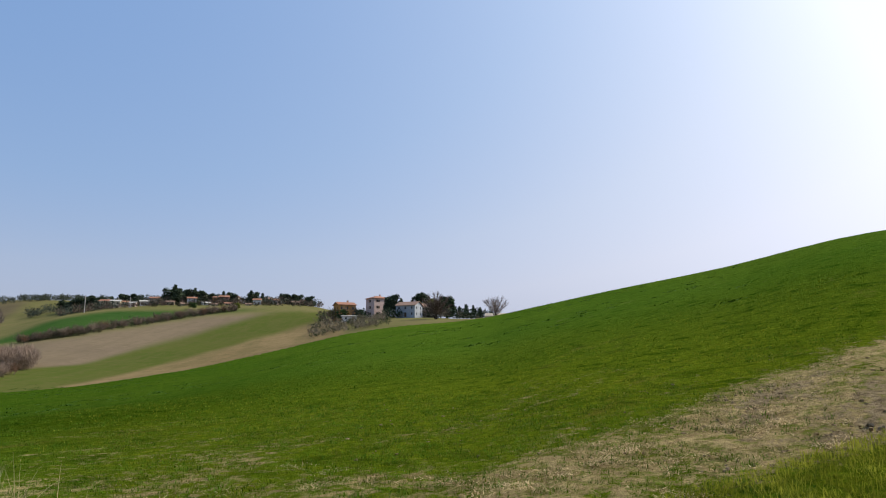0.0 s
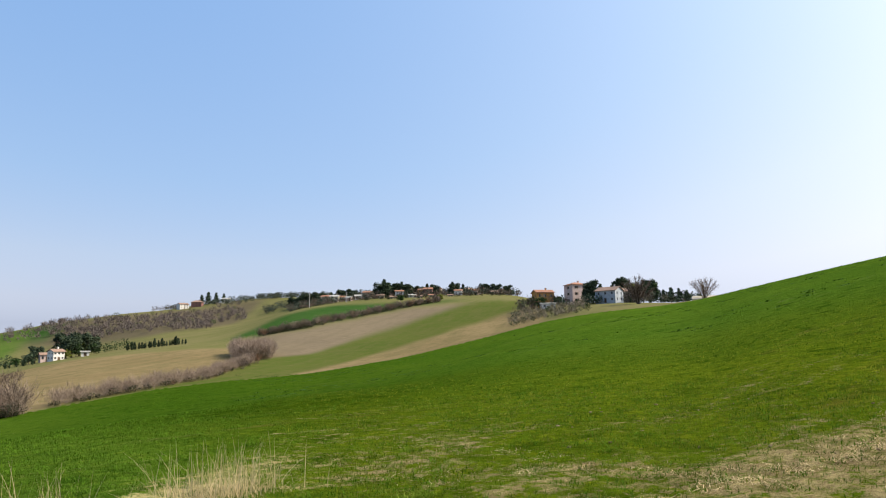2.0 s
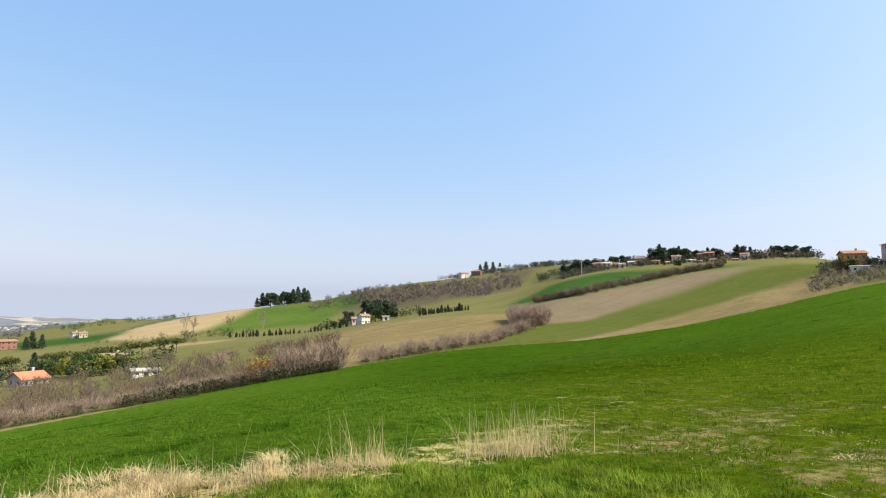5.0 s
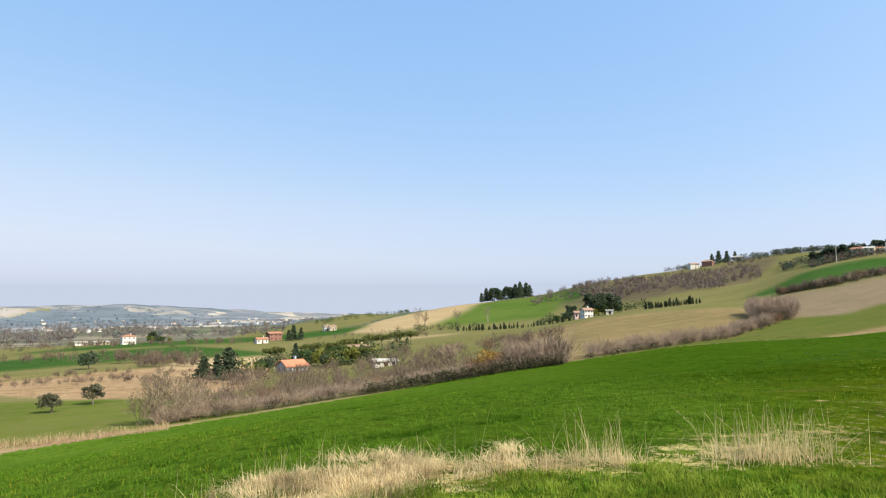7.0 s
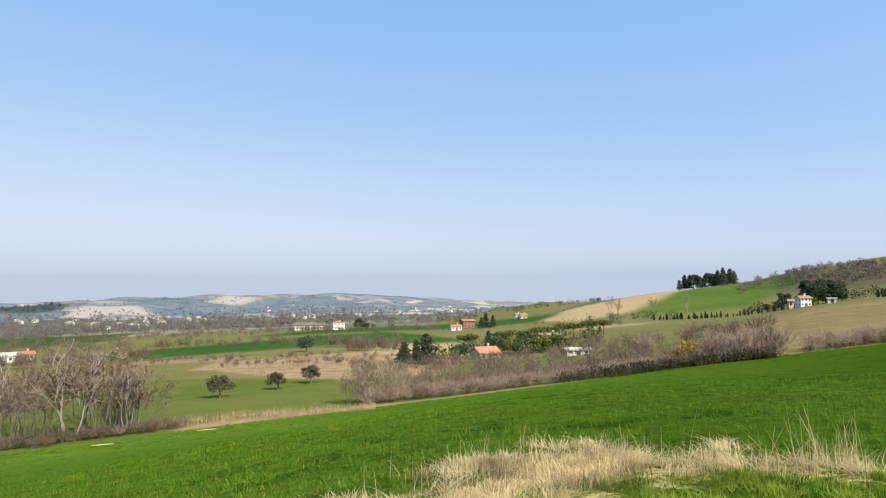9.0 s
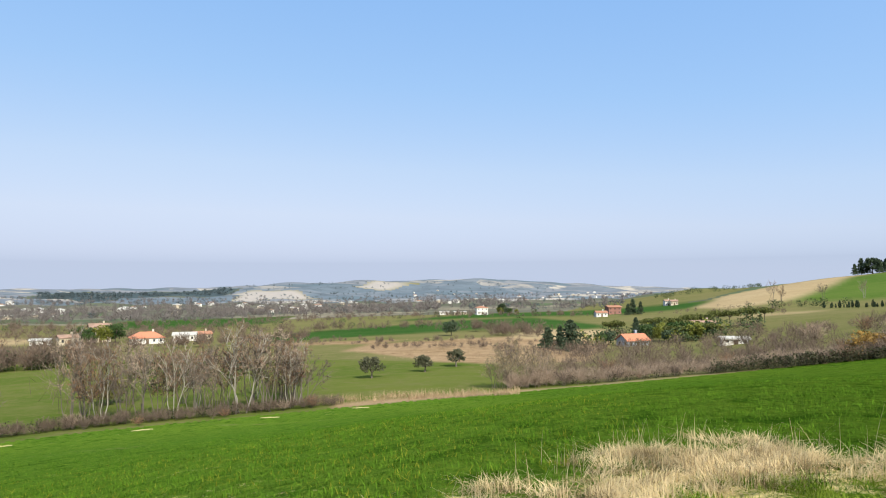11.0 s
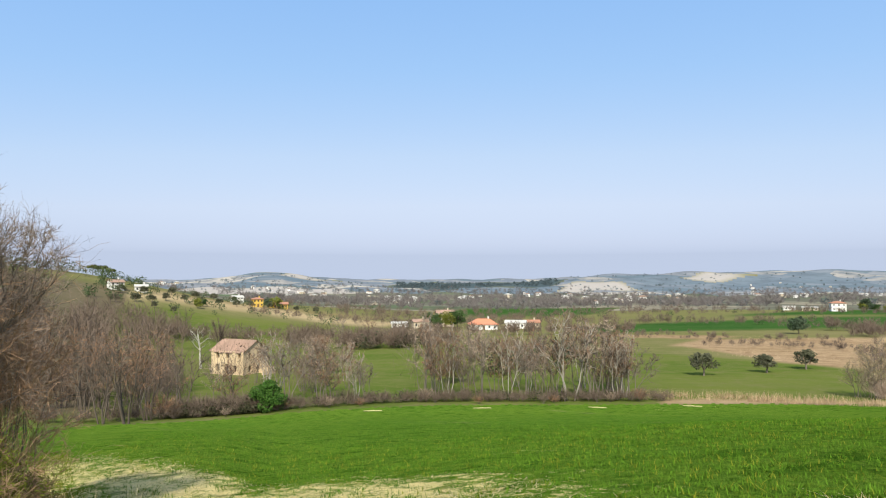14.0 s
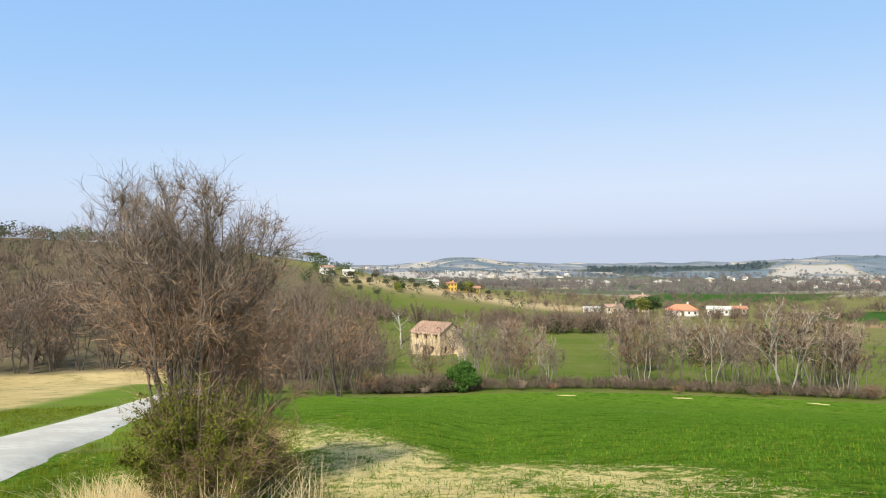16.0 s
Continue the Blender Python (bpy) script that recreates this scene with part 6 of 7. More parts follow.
def spots_in(r, n, az0, az1, d0, d1, keep=None):
    az = r.uniform(az0, az1, n)
    d = np.sqrt(r.uniform(d0 * d0, d1 * d1, n))
    x, y = -np.sin(np.radians(az)) * d, np.cos(np.radians(az)) * d
    if keep is not None:
        p, q = road_coords(x, y)
        ok = keep(p, q, x, y, d, r.uniform(0, 1, n))
        az, d, x, y = az[ok], d[ok], x[ok], y[ok]
    return np.stack([x, y, height(az, d)], -1)


def lumps(x, y, s):
    return 0.5 + 0.25 * (np.sin(x * s + 1.7 * np.sin(y * s * 0.7)) + np.sin(y * s * 1.3 + 1.3 * np.sin(x * s * 0.9)))


r3 = np.random.default_rng(4)


def tufts(r, base, n, rad):
    """n blade spots round each tuft centre."""
    off = r.normal(size=(len(base), n, 2)) * rad
    xy = (base[:, None, :2] + off).reshape(-1, 2)
    z = height(np.degrees(np.arctan2(-xy[:, 0], xy[:, 1])), np.hypot(xy[:, 0], xy[:, 1]))
    return np.column_stack([xy, z])


def ground_az(x, y):
    return np.degrees(np.arctan2(-x, y))


in_wheat = lambda p, q, x, y, d, u: (p > 5.8) & (u < (1.2 - d / 21) * (1 - 0.75 * straw_at(ground_az(x, y), d)))
in_straw = lambda p, q, x, y, d, u: (p > 5.6) & (u < np.clip(straw_at(ground_az(x, y), d) - 0.31, 0, 1) * lumps(x, y, 1.7) * 2.3)
thin_straw = lambda p, q, x, y, d, u: (p > 5.6) & (u < 0.5 * straw_at(ground_az(x, y), d))
on_verge = lambda p, q, x, y, d, u: ((p > 1.4) & (p < 5.8) & (d < 20)) | ((p > -5.0) & (p < -1.4) & (d < 34))
by_tramp = lambda p, q, x, y, d, u: (d < np.interp(ground_az(x, y), STRAW_AZ, STRAW_NEAR) * 1.04) & (p > 0.8)
blades("wheat_crop", tufts(r3, spots_in(r3, 42000, -38, 152, 5.5, 22, in_wheat), 6, 0.06), 0.066, 0.0054, 0.9, WHEAT, "short green tufts of young wheat", r3, 2)
wheat_out = lambda p, q, x, y, d, u: (p > 5.8) & (u < 1.25 - d / 48)
blades("wheat_leaves", tufts(r3, spots_in(r3, 15000, -38, 140, 19, 46, wheat_out), 4, 0.10), 0.085, 0.010, 0.9, WHEAT, "leafy tufts of young wheat", r3, 2)
blades("yellow_wheat_leaves", tufts(r3, spots_in(r3, 3600, -38, 30, 13, 40, wheat_out), 3, 0.08), 0.08, 0.008, 0.9, SUNNY, "sunlit yellow-green wheat leaves", r3, 2)
blades("sunny_wheat", tufts(r3, spots_in(r3, 6500, 72, 150, 6, 28, in_wheat), 4, 0.07), 0.07, 0.006, 0.9, SUNNY, "bright yellow-green wheat near the verge", r3, 2)
blades("yellowing_wheat", tufts(r3, spots_in(r3, 13000, -38, 28, 6.5, 22, in_wheat), 5, 0.05), 0.065, 0.004, 0.9, YOUNG, "yellowish tips among the young wheat", r3, 2)
blades("verge_grass", tufts(r3, spots_in(r3, 12000, 138, 176, 4.5, 34, on_verge), 6, 0.07), 0.11, 0.006, 0.8, GRASS, "short green tufts of verge grass", r3, 2)
blades("tramped_edge_grass", tufts(r3, spots_in(r3, 7000, -38, 6, 5.0, 12, by_tramp), 7, 0.06), 0.10, 0.004, 0.8, SUNNY, "yellow-green grass beside the trampled ground", r3, 2)
blades("straw_green", tufts(r3, spots_in(r3, 5200, -37, 152, 5.8, 22, thin_straw), 6, 0.05), 0.07, 0.0042, 0.9, GRASS, "green shoots coming up through straw", r3, 2)
blades("dry_stubble", spots_in(r3, 64000, 14, 152, 5.8, 21, in_straw), 0.06, 0.004, 1.6, DRY, "flattened dry straw and dead grass", r3, 2, 0.0, 0.5)
blades("trampled_straw", spots_in(r3, 60000, -37, 30, 6, 21, in_straw), 0.06, 0.0045, 1.6, OLD_STRAW, "trampled brown straw on bare ground", r3, 2, 0.0, 0.4)
blades("lying_straw", spots_in(r3, 60000, -37, 6, 6.5, 21, in_straw), 0.08, 0.004, 1.4, OLD_STRAW, "loose pale straw lying on trampled ground", r3, 2, 0.0, 0.22)
edge_straw = lambda p, q, x, y, d, u: in_straw(p, q, x, y, d, u) & (lumps(x, y, 2.9) * lumps(x, y, 6.1) > 0.27)
blades("bright_straw", spots_in(r3, 150000, -37, 14, 5.5, 21, edge_straw), 0.09, 0.0055, 1.5, DRY, "bright straw caught on the trampled ground", r3, 2, 0.0, 0.35)
blades("cut_straw", spots_in(r3, 70000, 84, 150, 5.8, 20, in_straw), 0.06, 0.0035, 1.4, DRY, "loose cut straw at the field's edge", r3, 2, 0.0, 0.3)

# lumps of turned earth on the trampled place
CLOD = plain_mat("grey_brown_earth", (0.20, 0.145, 0.08), (0.28, 0.21, 0.12), 18, 0.95, 0.0, 0.6, 0.02)


def clods(r, spots):
    ico = bmesh.new()
    bmesh.ops.create_icosphere(ico, subdivisions=1, radius=1.0)
    v = np.array([list(q.co) for q in ico.verts])
    f = np.array([[q.index for q in g.verts] for g in ico.faces])
    ico.free()
    n = len(spots)
    size = 0.017 * np.exp(np.clip(r.normal(size=n), -2, 1.6) * 0.5)
    body = v[None] * (1 + 0.28 * r.normal(size=(n, len(v), 1))) * (size[:, None] * r.uniform(0.7, 1.4, (n, 3)))[:, None, :]
    body[:, :, 2] *= 0.7
    verts = (body + spots[:, None, :]).reshape(-1, 3)
    faces = (f[None] + (np.arange(n) * len(v))[:, None, None]).reshape(-1, 3)
    return tagged(part("earth_clods", mesh_of("earth_clods", verts, faces), CLOD), "lumps of grey-brown earth on trampled ground", "soil", kind="stuff")


clods(r3, spots_in(r3, 5200, -37, 8, 7, 20, lambda p, q, x, y, d, u: u < straw_at(ground_az(x, y), d) * (0.25 + 0.75 * (ground_az(x, y) < -18)) * np.clip(lumps(x, y, 2.3) * 2.4 - 0.9, 0, 1)))


def tuft(r, az, d, n, rad):
    a = r.normal(size=(n, 2)) * rad
    c = at(az, d)
    x, y = c.x + a[:, 0], c.y + a[:, 1]
    return np.stack([x, y, height(np.degrees(np.arctan2(-x, y)), np.hypot(x, y))], -1)


def clumped(r, n, per, rad, az0, az1, d0, d1, keep=None):
    """Blade spots gathered in clumps, and the bearing to which each clump has been laid."""
    base = spots_in(r, n, az0, az1, d0, d1, keep)
    return tufts(r, base, per, rad), np.repeat(r.uniform(0, 6.283, len(base)), per)


tall = [tuft(r3, a_, d_, n_, s_) for a_, d_, n_, s_ in ((30.6, 8.6, 14, 0.2), (31.8, 8.6, 26, 0.14), (33.2, 8.5, 40, 0.16), (34.6, 8.4, 34, 0.14), (35.8, 8.3, 40, 0.16), (37.2, 8.2, 22, 0.15), (38.8, 8.1, 14, 0.2), (45.4, 7.9, 26, 0.14), (46.8, 7.8, 34, 0.14), (48.6, 7.7, 18, 0.2), (57, 8.0, 4, 0.3), (66, 7.9, 4, 0.4), (74, 7.3, 4, 0.4))]
blades("tall_dry_grass", np.concatenate(tall), 0.58, 0.0026, 0.42, DRY, "tall dry straw-coloured grass stalks", r3, 4)
short = [tuft(r3, a_, d_, n_, 0.35) for a_, d_, n_ in ((52, 7.9, 14), (56, 8.0, 20), (60, 8.0, 26), (64, 7.9, 30), (68, 7.8, 30), (72, 7.5, 26), (75, 7.3, 22), (79, 7.0, 14), (83, 6.8, 8))]
blades("dry_grass_stalks", np.concatenate(short), 0.33, 0.0024, 0.6, DRY, "dry grass stalks rising from the matted bank", r3, 4)
base_ = [tuft(r3, a_, d_, n_, 0.2) for a_, d_, n_ in ((31.6, 8.5, 60), (33.4, 8.4, 110), (35.4, 8.3, 120), (37.2, 8.2, 70), (46.2, 7.8, 110), (48.2, 7.7, 90))]
blades("tussock_dry_grass", np.concatenate(base_), 0.24, 0.0032, 0.8, DRY, "dry tussocks at the foot of tall stalks", r3, 3)
tufted = [tuft(r3, a_, d_, n_, 0.24) for a_, d_, n_ in ((153.6, 7.6, 420), (155.0, 7.7, 520), (156.6, 7.9, 420), (157.6, 7.6, 240), (149.5, 6.9, 160), (142.5, 7.6, 120))]
blades("arching_dry_grass", np.concatenate(tufted), 0.5, 0.003, 1.0, DRY, "arching pale dry grass at the foot of the thicket", r3, 4)
bank_far, bank_near = ([44, 48, 56, 64, 72, 78, 86], [8.0, 8.1, 8.3, 8.3, 7.9, 7.3, 6.6]), ([44, 48, 56, 60, 64, 72, 86], [7.5, 7.4, 7.2, 6.8, 6.3, 5.6, 5.4])
on_bank = lambda p, q, x, y, d, u: (d < np.interp(ground_az(x, y), *bank_far) * (0.93 + 0.14 * lumps(x, y, 3.1))) & (d > np.interp(ground_az(x, y), *bank_near)) & (u < (0.35 + 0.9 * lumps(x, y, 2.3)) * np.interp(ground_az(x, y), [44, 52, 58, 66, 74, 80, 86], [0.35, 0.5, 0.95, 0.95, 0.65, 0.4, 0.2]))
spots_, way_ = clumped(r3, 760, 46, 0.075, 44, 86, 5.4, 8.8, on_bank)
blades("matted_dry_grass", spots_, 0.145, 0.0036, 1.15, DRY, "matted pale dry grass on the bank", r3, 3, lay_to=way_)
spots_, way_ = clumped(r3, 320, 34, 0.07, 44, 86, 5.4, 8.6, on_bank)
blades("weathered_matted_grass", spots_, 0.15, 0.0036, 1.2, OLD_STRAW, "weathered brown grass matted on the bank", r3, 2, lay_to=way_)
before_bank = lambda p, q, x, y, d, u: d < np.interp(ground_az(x, y), *bank_near) * (0.96 + 0.12 * lumps(x, y, 2.7))
spots_, way_ = clumped(r3, 520, 40, 0.07, 18, 70, 5.0, 7.8, before_bank)
blades("bank_grass", spots_, 0.09, 0.0046, 0.85, LUSH, "rich green grass on the bank", r3, 3)
spots_, way_ = clumped(r3, 130, 40, 0.06, 18, 70, 5.0, 8.0, before_bank)
blades("dark_bank_grass", spots_, 0.10, 0.0044, 0.85, WHEAT, "darker green grass tufts on the bank", r3, 3)
blades("reed_fringe", spots_in(r3, 6800, 81, 98.5, 83.3, 88.5, lambda p, q, x, y, d, u: u < 1.5 * lumps(x, y, 0.9) * lumps(x, y, 0.31) + 0.1), 0.85, 0.016, 0.4, REED, "fringe of dry reeds along the ditch", r3, 3)
blades("reed_bed", spots_in(r3, 5000, 75, 95, 150, 225, lambda p, q, x, y, d, u: u < lumps(x, y, 0.12) - 0.15), 0.55, 0.03, 0.6, REED, "wide bed of tan dry reeds", r3, 2)

# pale straw heaps left at the field's lower edge
STRAW = plain_mat("pale_straw", (0.40, 0.37, 0.15), (0.33, 0.32, 0.12), 5, 0.95, 0.1, 0.7, 0.05)


def heap():
    bm = bmesh.new()
    n, k = 18, 6
    r = random.Random(9)
    grid = [[bm.verts.new(((i / n - 0.5) * 2.0 + r.uniform(-0.06, 0.06), (j / k - 0.5) * 0.42 * r.uniform(0.5, 1.1) + 0.07 * math.sin(i * 0.9), 0.07 * max(0, math.sin(math.pi * i / n)) ** 0.5 * max(0, math.sin(math.pi * j / k)) * r.uniform(0.6, 1.2) - 0.01)) for j in range(k + 1)] for i in range(n + 1)]
    for i in range(n):
        for j in range(k):
            bm.faces.new((grid[i][j], grid[i + 1][j], grid[i + 1][j + 1], grid[i][j + 1]))
    me = bpy.data.meshes.new("straw_mound")
    bm.to_mesh(me)
    bm.free()
    me.materials.append(STRAW)
    return tagged(new("straw_mound", me), "long low heap of pale straw on the wheat", "straw heap", "straw heaps")


h0 = heap()
h0.matrix_basis = facing(120.75, 72, 0, 0.06)
for az_, d_, t_ in ((111.5, 74, 6), (101.9, 75.5, -4), (94.5, 78, 5)):
    copy_thing(h0, facing(az_, d_, t_, 0.06))

blades("field_weeds", tufts(r3, spots_in(r3, 900, -24, 34, 36, 170, lambda p, q, x, y, d, u: u < (lumps(x, y, 0.09) - 0.35) * 1.8), 16, 0.36), 0.13, 0.05, 1.3, DARK_WEED, "dark weed clumps standing in the wheat", r3, 2)

# ---- woods and trees too far to tell apart ----


def far_wood(name, label, mat, boxes, r, size, leaf, leafless=False):
    """Many crowns as one mass: leaf sprays, or upright twigs where leafless."""
    pts, sz = [], []
    for az0, az1, d0, d1, n in boxes:
        az, d = r.uniform(az0, az1, n), r.uniform(d0, d1, n)
        hh = size * r.uniform(0.5, 1.25, n)
        for a_, dd, h_ in zip(az, d, hh):
            c = at(a_, dd)
            c = np.array([c.x, c.y, c.z])
            if leafless:
                m = 90 if dd < 250 else 50 if dd < 600 else 42
                q = r.normal(size=(m, 3))
                q *= (r.uniform(0.15, 1, m) ** 0.45 / np.linalg.norm(q, axis=1))[:, None]
                q[:, 2] = np.where(q[:, 2] < 0, q[:, 2] * 0.7, q[:, 2])
                way = q * 0.7 + r.normal(size=(m, 3)) * 0.35 + np.array([0, 0, 0.65])
                way *= (r.uniform(0.10, 0.24, m) * h_ / np.linalg.norm(way, axis=1))[:, None]
                mid = c + q * np.array([0.40, 0.40, 0.40]) * h_ * r.uniform(0.85, 1.15) + np.array([0, 0, 0.5 * h_])
                wide = leaf * h_ * (1.0 if dd < 250 else 1.25)
                pts.append(np.concatenate([mid - way, mid + way * 0.6, np.full((m, 1), wide), np.full((m, 1), wide * 0.35)], 1))
                for _ in range(2 if dd < 250 and h_ > 4 else 1):
                    lean_ = r.normal(size=3) * np.array([0.13, 0.13, 0.0]) * h_
                    pts.append(np.array([[*(c - [0, 0, 0.3] + lean_ * 0.2), *(c + lean_ + [0, 0, 0.62 * h_]), 0.005 * h_, 0.003 * h_]]))
                continue
            m = 60
            o = r.normal(size=(m, 3))
            o /= np.linalg.norm(o, axis=1)[:, None]
            o *= (r.uniform(0.2, 1, m) ** 0.5)[:, None] * h_ * 0.5
            o[:, 2] *= 0.8
            pts.append(np.array([0, 0, h_ * 0.42]) + c + o)
            sz.append(np.full(m, leaf * h_))
    me = twig_mesh(name, np.concatenate(pts), r) if leafless else leaf_mesh(name, np.concatenate(pts), np.concatenate(sz), r, 1.2)
    return tagged(part(name, me, mat), label, "wood", kind="stuff")


def strip_boxes(knots, n, wide):
    """Boxes for a wood that follows a line of (az, d) knots."""
    out = []
    for (a0, d0), (a1, d1) in zip(knots, knots[1:]):
        for k in range(5):
            u, v = k / 5, (k + 1) / 5
            da, db = d0 + (d1 - d0) * u, d0 + (d1 - d0) * v
            out.append((a0 + (a1 - a0) * u, a0 + (a1 - a0) * v, min(da, db) - wide, max(da, db) + wide, n))
    return out


r4 = np.random.default_rng(33)
# HAZE_ leaf colours are greyed and blued to paint in the air's haze
HAZE_BROWN = leaf_mat("hazed_leafless_woods", (0.128, 0.112, 0.105), (0.165, 0.146, 0.136))
GREY_SCRUB = leaf_mat("grey_brown_scrub", (0.115, 0.092, 0.08), (0.178, 0.145, 0.126))
HAZE_GREEN = leaf_mat("hazed_dark_trees", (0.055, 0.074, 0.08), (0.082, 0.10, 0.104))
HAZE_BLUE = leaf_mat("haze_blue_trees", (0.085, 0.108, 0.118), (0.125, 0.145, 0.15))
far_wood("hill_scrub", "leafless grey-brown scrub on the hillside", GREY_SCRUB, [(33.5, 36, 560, 740, 60), (36, 41, 520, 700, 170), (41, 47, 540, 680, 220), (46, 51.5, 610, 690, 90), (36, 39, 480, 520, 20)], r4, 6.5, 0.018, True)
far_wood("hill_evergreens", "dark evergreen copses on the hillside", DULL, [(34, 47, 540, 720, 60), (40.5, 45, 330, 350, 14), (48, 51, 340, 370, 16), (56, 63, 395, 430, 12), (62, 70, 760, 900, 60), (138, 145, 300, 420, 40), (145, 166, 250, 370, 60)], r4, 5.5, 0.075)
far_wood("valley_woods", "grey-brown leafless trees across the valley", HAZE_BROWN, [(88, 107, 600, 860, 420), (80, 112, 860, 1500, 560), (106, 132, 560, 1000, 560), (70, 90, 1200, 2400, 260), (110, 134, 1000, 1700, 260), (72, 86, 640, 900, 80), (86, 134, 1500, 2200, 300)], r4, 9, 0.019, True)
far_wood("slope_scrub", "leafless brown trees on the steep hillside", TWIG, [(146, 167, 110, 340, 430), (136, 146, 130, 250, 90)], r4, 8, 0.0075, True)
far_wood("bank_hedge", "dense dark hedge along the hillside field bank", HEDGE, strip_boxes([(17.2, 421), (20.2, 393), (24.3, 353), (28.9, 312), (32.3, 304)], 22, 2), r4, 3.0, 0.055)
far_wood("bank_hedge_twigs", "brown twigs filling the hedge on the hillside field bank", TWIG, strip_boxes([(17.2, 421), (20.2, 393), (24.3, 353), (28.9, 312), (32.3, 304)], 12, 2), r4, 4.2, 0.011, True)
far_wood("ridge_gardens", "dark evergreens between the houses of the ridge", RIDGE_GREEN, [(10.8, 19, 490, 545, 150), (19, 30, 490, 570, 230), (35, 36.6, 770, 800, 30), (38.8, 39.6, 775, 800, 10)], r4, 5.6, 0.09)
far_wood("ridge_bare_trees", "leafless brown trees between the houses of the ridge", TWIG, [(10, 30, 470, 520, 70), (38, 41, 760, 790, 24)], r4, 6.5, 0.012, True)
far_wood("hamlet_evergreens", "dark evergreens round the hamlet houses", PINE, [(-4.5, 1.6, 280, 300, 36), (3.6, 5.0, 276, 290, 12), (5.4, 10.5, 300, 330, 40)], r4, 5.0, 0.085)
far_wood("ridge_pines", "belt of dark pines along the ridge", RIDGE_GREEN, [(26.5, 35, 745, 830, 150), (10.5, 30, 520, 580, 70), (28, 32, 580, 640, 40)], r4, 7, 0.085)
PALE_SCRUB = leaf_mat("pale_grey_scrub", (0.15, 0.125, 0.085), (0.30, 0.26, 0.18))
far_wood("hamlet_scrub", "leafless trees and shrubs round the hamlet", PALE_SCRUB, [(5.0, 11.4, 236, 286, 110), (-5, 6, 278, 300, 50)], r4, 3.3, 0.011, True)
far_wood("hamlet_bushes", "dull green bushes below the hamlet houses", DULL, [(4.6, 11.2, 236, 290, 70)], r4, 2.6, 0.08)
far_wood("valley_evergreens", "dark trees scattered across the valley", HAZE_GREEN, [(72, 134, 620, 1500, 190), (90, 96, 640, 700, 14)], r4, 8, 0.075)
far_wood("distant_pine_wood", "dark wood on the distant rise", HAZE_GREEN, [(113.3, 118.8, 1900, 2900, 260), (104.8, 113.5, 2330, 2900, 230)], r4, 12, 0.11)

far_wood("garden_scrub", "brown leafless shrubs round the valley gardens", TWIG, [(49, 62, 124, 200, 110), (60, 83, 108, 185, 190), (62, 74, 190, 260, 60), (56, 70, 420, 480, 40)], r4, 3.5, 0.008, True)
far_wood("field_hedges", "leafless hedges between the valley fields", TWIG, [(99, 121, 236, 250, 90), (84, 99, 306, 314, 50), (76, 88, 262, 272, 44), (100, 121, 318, 350, 110), (121, 131, 325, 335, 40), (124, 140, 206, 222, 80), (74, 84, 455, 465, 36), (60, 66, 330, 340, 20), (101, 116, 700, 720, 30), (103, 124, 380, 560, 260), (84, 103, 440, 560, 130), (120, 138, 420, 560, 90)], r4, 5.0, 0.012, True)
far_wood("field_evergreens", "small dark trees between the valley fields", DULL, [(62, 74, 190, 300, 26), (76, 100, 300, 560, 24), (100, 124, 330, 600, 40), (124, 141, 300, 420, 50), (128, 133, 372, 392, 12)], r4, 4.5, 0.08)
far_wood("hilltop_trees", "dark trees on the skyline of the steep hillside", DULL, [(147, 168, 330, 385, 70), (140, 147, 380, 430, 20)], r4, 8, 0.07)
far_wood("ditch_brambles", "low brown brambles along the field ditch", TWIG, strip_boxes([(96, 83), (104, 81.5), (112, 80.5), (120, 79), (128, 77), (136, 75), (146, 71)], 16, 0.8), r4, 1.5, 0.007, True)
far_wood("bramble_mounds", "dull brown-green bramble mounds along the ditch", HEDGE, strip_boxes([(99, 83), (112, 81), (124, 79), (138, 75.5)], 7, 0.7) + strip_boxes([(129.5, 76.5), (133, 76), (137, 75)], 14, 0.8), r4, 1.5, 0.07)
far_wood("reed_shrubs", "low brown shrubs among the dry reeds", TWIG, [(75, 82, 150, 215, 26), (82, 94, 178, 188, 40), (84, 95, 205, 215, 26), (92, 104, 206, 228, 34)], r4, 2.2, 0.014, True)
far_wood("valley_copse", "brown leafless copse beside the valley crop", TWIG, [(79.2, 83.4, 232, 248, 34)], r4, 5.0, 0.011, True)
far_wood("meadow_thicket", "dull brown thickets behind the meadow", TWIG, [(114, 128, 172, 200, 90), (118, 123, 172, 182, 30), (104, 113, 125, 150, 16)], r4, 5.5, 0.010, True)
far_wood("meadow_evergreens", "dark green bushes behind the meadow", HEDGE, [(117, 122, 170, 184, 14), (104, 107.5, 140, 156, 10), (109, 111, 108, 116, 5)], r4, 4.5, 0.07)
far_wood("distant_trees", "trees on the distant slopes, tinted grey-blue for haze", HAZE_BLUE, [(78, 104, 1900, 3100, 300), (121, 137, 1400, 2700, 200), (104, 121, 1300, 2200, 120)], r4, 8, 0.11)
far_wood("town_shrubs", "bare shrubs and small trees before the ridge houses", TWIG, [(10.5, 29, 474, 498, 120)], r4, 3.6, 0.016, True)
far_wood("town_gardens", "bushes and small trees in the ridge gardens", HEDGE, [(10.5, 24, 468, 496, 110)], r4, 2.6, 0.11)
far_wood("hamlet_bare_crowns", "dense brown crowns of bare trees by the hamlet", TWIG, [(-0.6, 2.2, 280, 290, 16), (8.6, 10.8, 276, 296, 8)], r4, 7, 0.006, True)
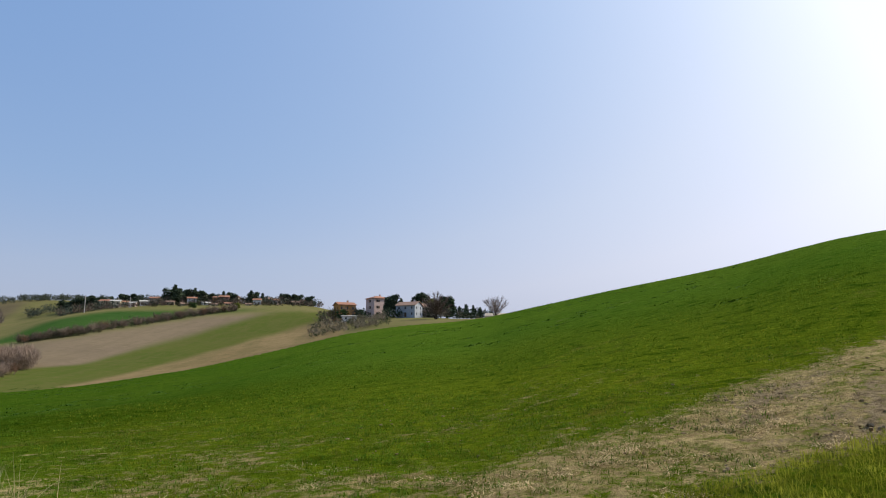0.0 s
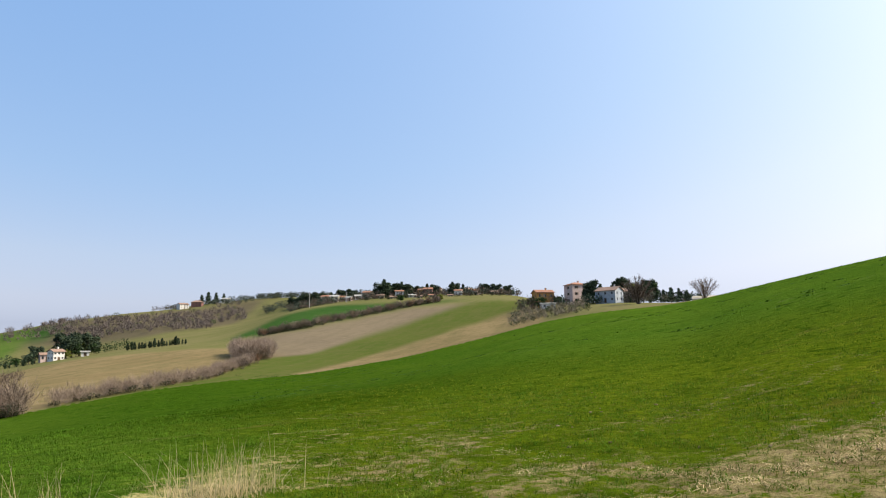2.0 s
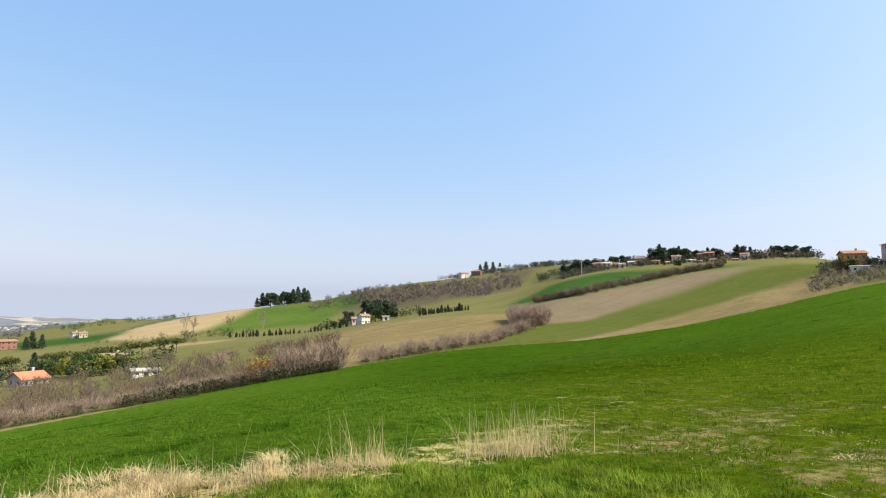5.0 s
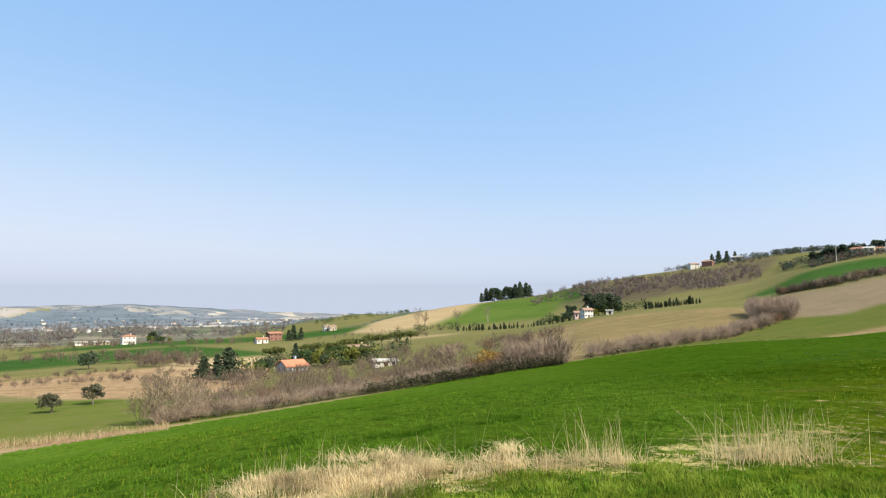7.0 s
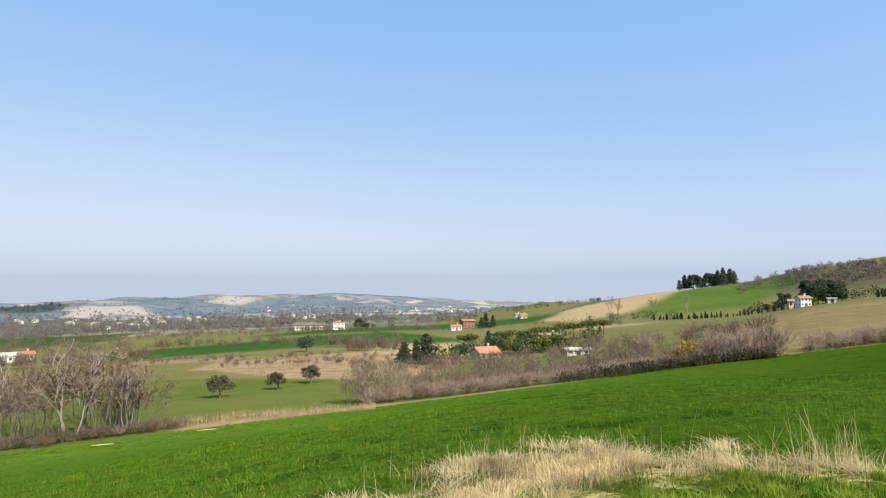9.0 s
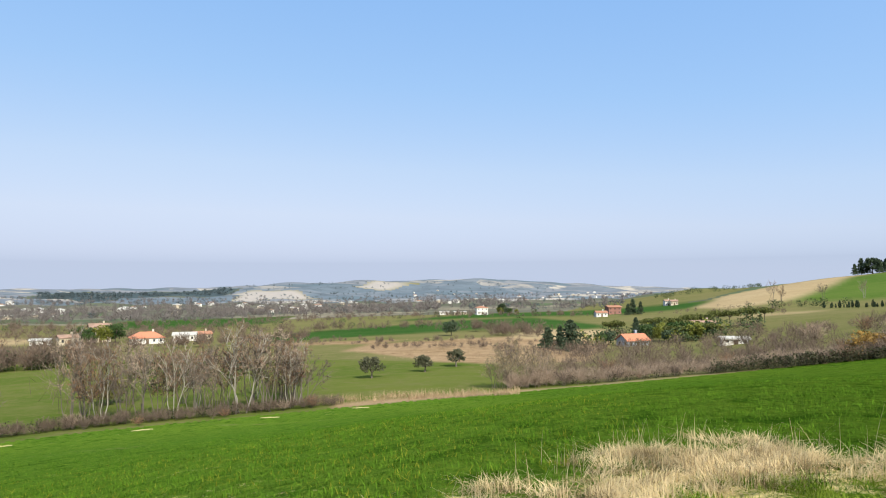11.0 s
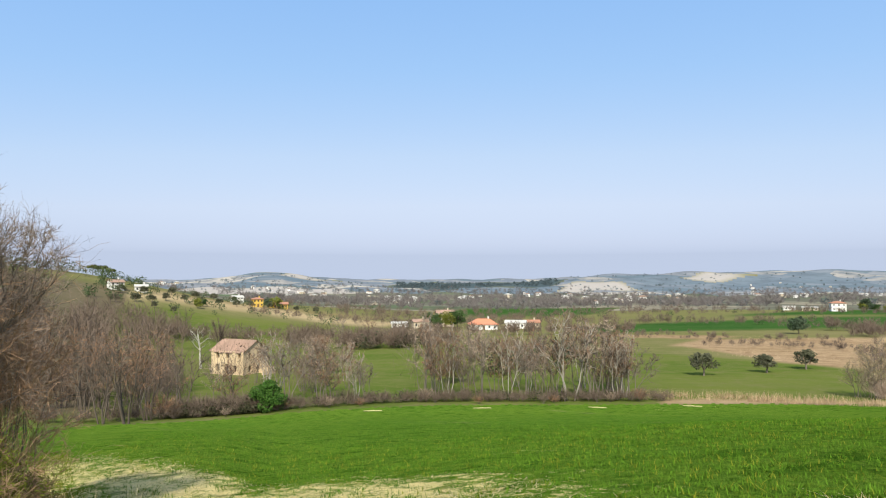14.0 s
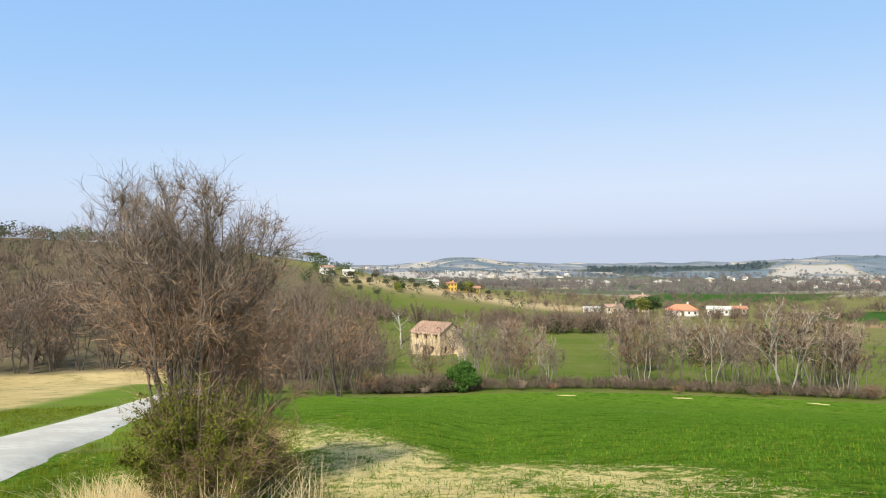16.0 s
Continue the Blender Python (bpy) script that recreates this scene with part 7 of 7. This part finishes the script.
far_wood("orchard_trees", "yellow-green trees in the garden beyond the hedge", YELLOW_GREEN, [(64.5, 71, 202, 250, 12), (73.5, 76, 196, 215, 3)], r4, 5.2, 0.08)
far_wood("orchard_evergreens", "dull green trees in the garden beyond the hedge", DULL, [(62, 71.2, 202, 262, 18), (73, 76, 196, 222, 5)], r4, 5.6, 0.08)
far_wood("ditch_thicket", "tangled brown bramble thicket beside the ivy bush", TWIG, strip_boxes([(129.8, 77), (133, 76.3), (137.5, 75.2)], 10, 1.1), r4, 2.3, 0.008, True)
far_wood("ditch_thicket_leaves", "dull olive leaves in the ditch thicket", HEDGE, strip_boxes([(130.2, 77), (133.5, 76.2)], 8, 1.0), r4, 2.1, 0.06)
# dense fine growth filling the hedges
far_wood("hedge_growth", "dense pale pinkish-brown twigs filling the field hedge", PINK_TWIG, strip_boxes([(48.4, 114), (52, 111.5), (56, 108), (60, 105), (66, 102), (72, 99), (78, 95), (82, 91.5)], 20, 2.0), r4, 2.2, 0.0048, True)
far_wood("hedge_brambles", "dark brambles at the foot of the field hedge", HEDGE, strip_boxes([(48.8, 112), (52, 109.4), (56, 106), (60, 102.6), (66, 100)], 10, 1.0), r4, 2.1, 0.065)
far_wood("hedge_foot", "dull brambles here and there at the hedge foot", HEDGE, strip_boxes([(66, 100), (72, 97), (78, 93)], 3, 0.8), r4, 1.3, 0.07)
far_wood("hedge_tangle", "brown leafless tangle behind the field hedge", TWIG, strip_boxes([(49, 122), (56, 119), (64, 116), (72, 110), (80, 103)], 12, 5.0), r4, 2.9, 0.0050, True)
far_wood("hedge_end_growth", "taller pale leafless shrubs at the hedge's end", PINK_TWIG, [(48.4, 53.6, 110.5, 117, 90), (79.4, 82.6, 90.5, 96, 14)], r4, 4.6, 0.0042, True)
far_wood("slope_hedge_growth", "fuzzy pinkish-brown twigs filling the ditch hedge", PINK_TWIG, strip_boxes([(32.6, 197), (34, 177), (36, 153), (41, 133), (47, 122)], 20, 2.2), r4, 2.9, 0.0055, True)
far_wood("slope_hedge_foot", "dark brambles at the foot of the ditch hedge", HEDGE, strip_boxes([(33, 187), (36, 150.5), (41, 130.3), (47, 119.3)], 5, 0.6), r4, 1.4, 0.08)
far_wood("copse_growth", "pale pinkish twigs of the leafless copse", PINK_TWIG, [(31.3, 34.3, 202, 224, 420)], r4, 5.2, 0.0055, True)
far_wood("ditch_tree_growth", "fine brown twigs between the ditch trees", TWIG, [(99, 117.5, 84, 95, 16), (121, 134, 84, 112, 22), (136, 146, 78, 108, 50)], r4, 6.5, 0.0028, True)
far_wood("ditch_willow_leaves", "first yellow-green leaves on the ditch willows", YELLOW_GREEN, [(105, 112, 82, 90, 16), (99, 117, 83, 92, 8), (124, 128, 80, 90, 4)], r4, 3.6, 0.010)
# tall poles
POLE = plain_mat("grey_pole", (0.42, 0.41, 0.39), (0.36, 0.35, 0.33), 4, 0.7)


def pole(az, d, h):
    ob = thing("utility_pole", spin(az, d, 1.0, az), "slender grey utility pole on the ridge", "pole", "utility poles")
    part("pole", tube_mesh("pole", [(0, 0, -0.5, 0, 0, h, 0.22, 0.16)], 8), POLE, ob)
    part("crossarm", tube_mesh("crossarm", [(-0.9, 0, h - 0.6, 0.9, 0, h - 0.6, 0.08, 0.08)], 5), POLE, ob)


pole(28.3, 470, 11)
pole(25.2, 480, 7)
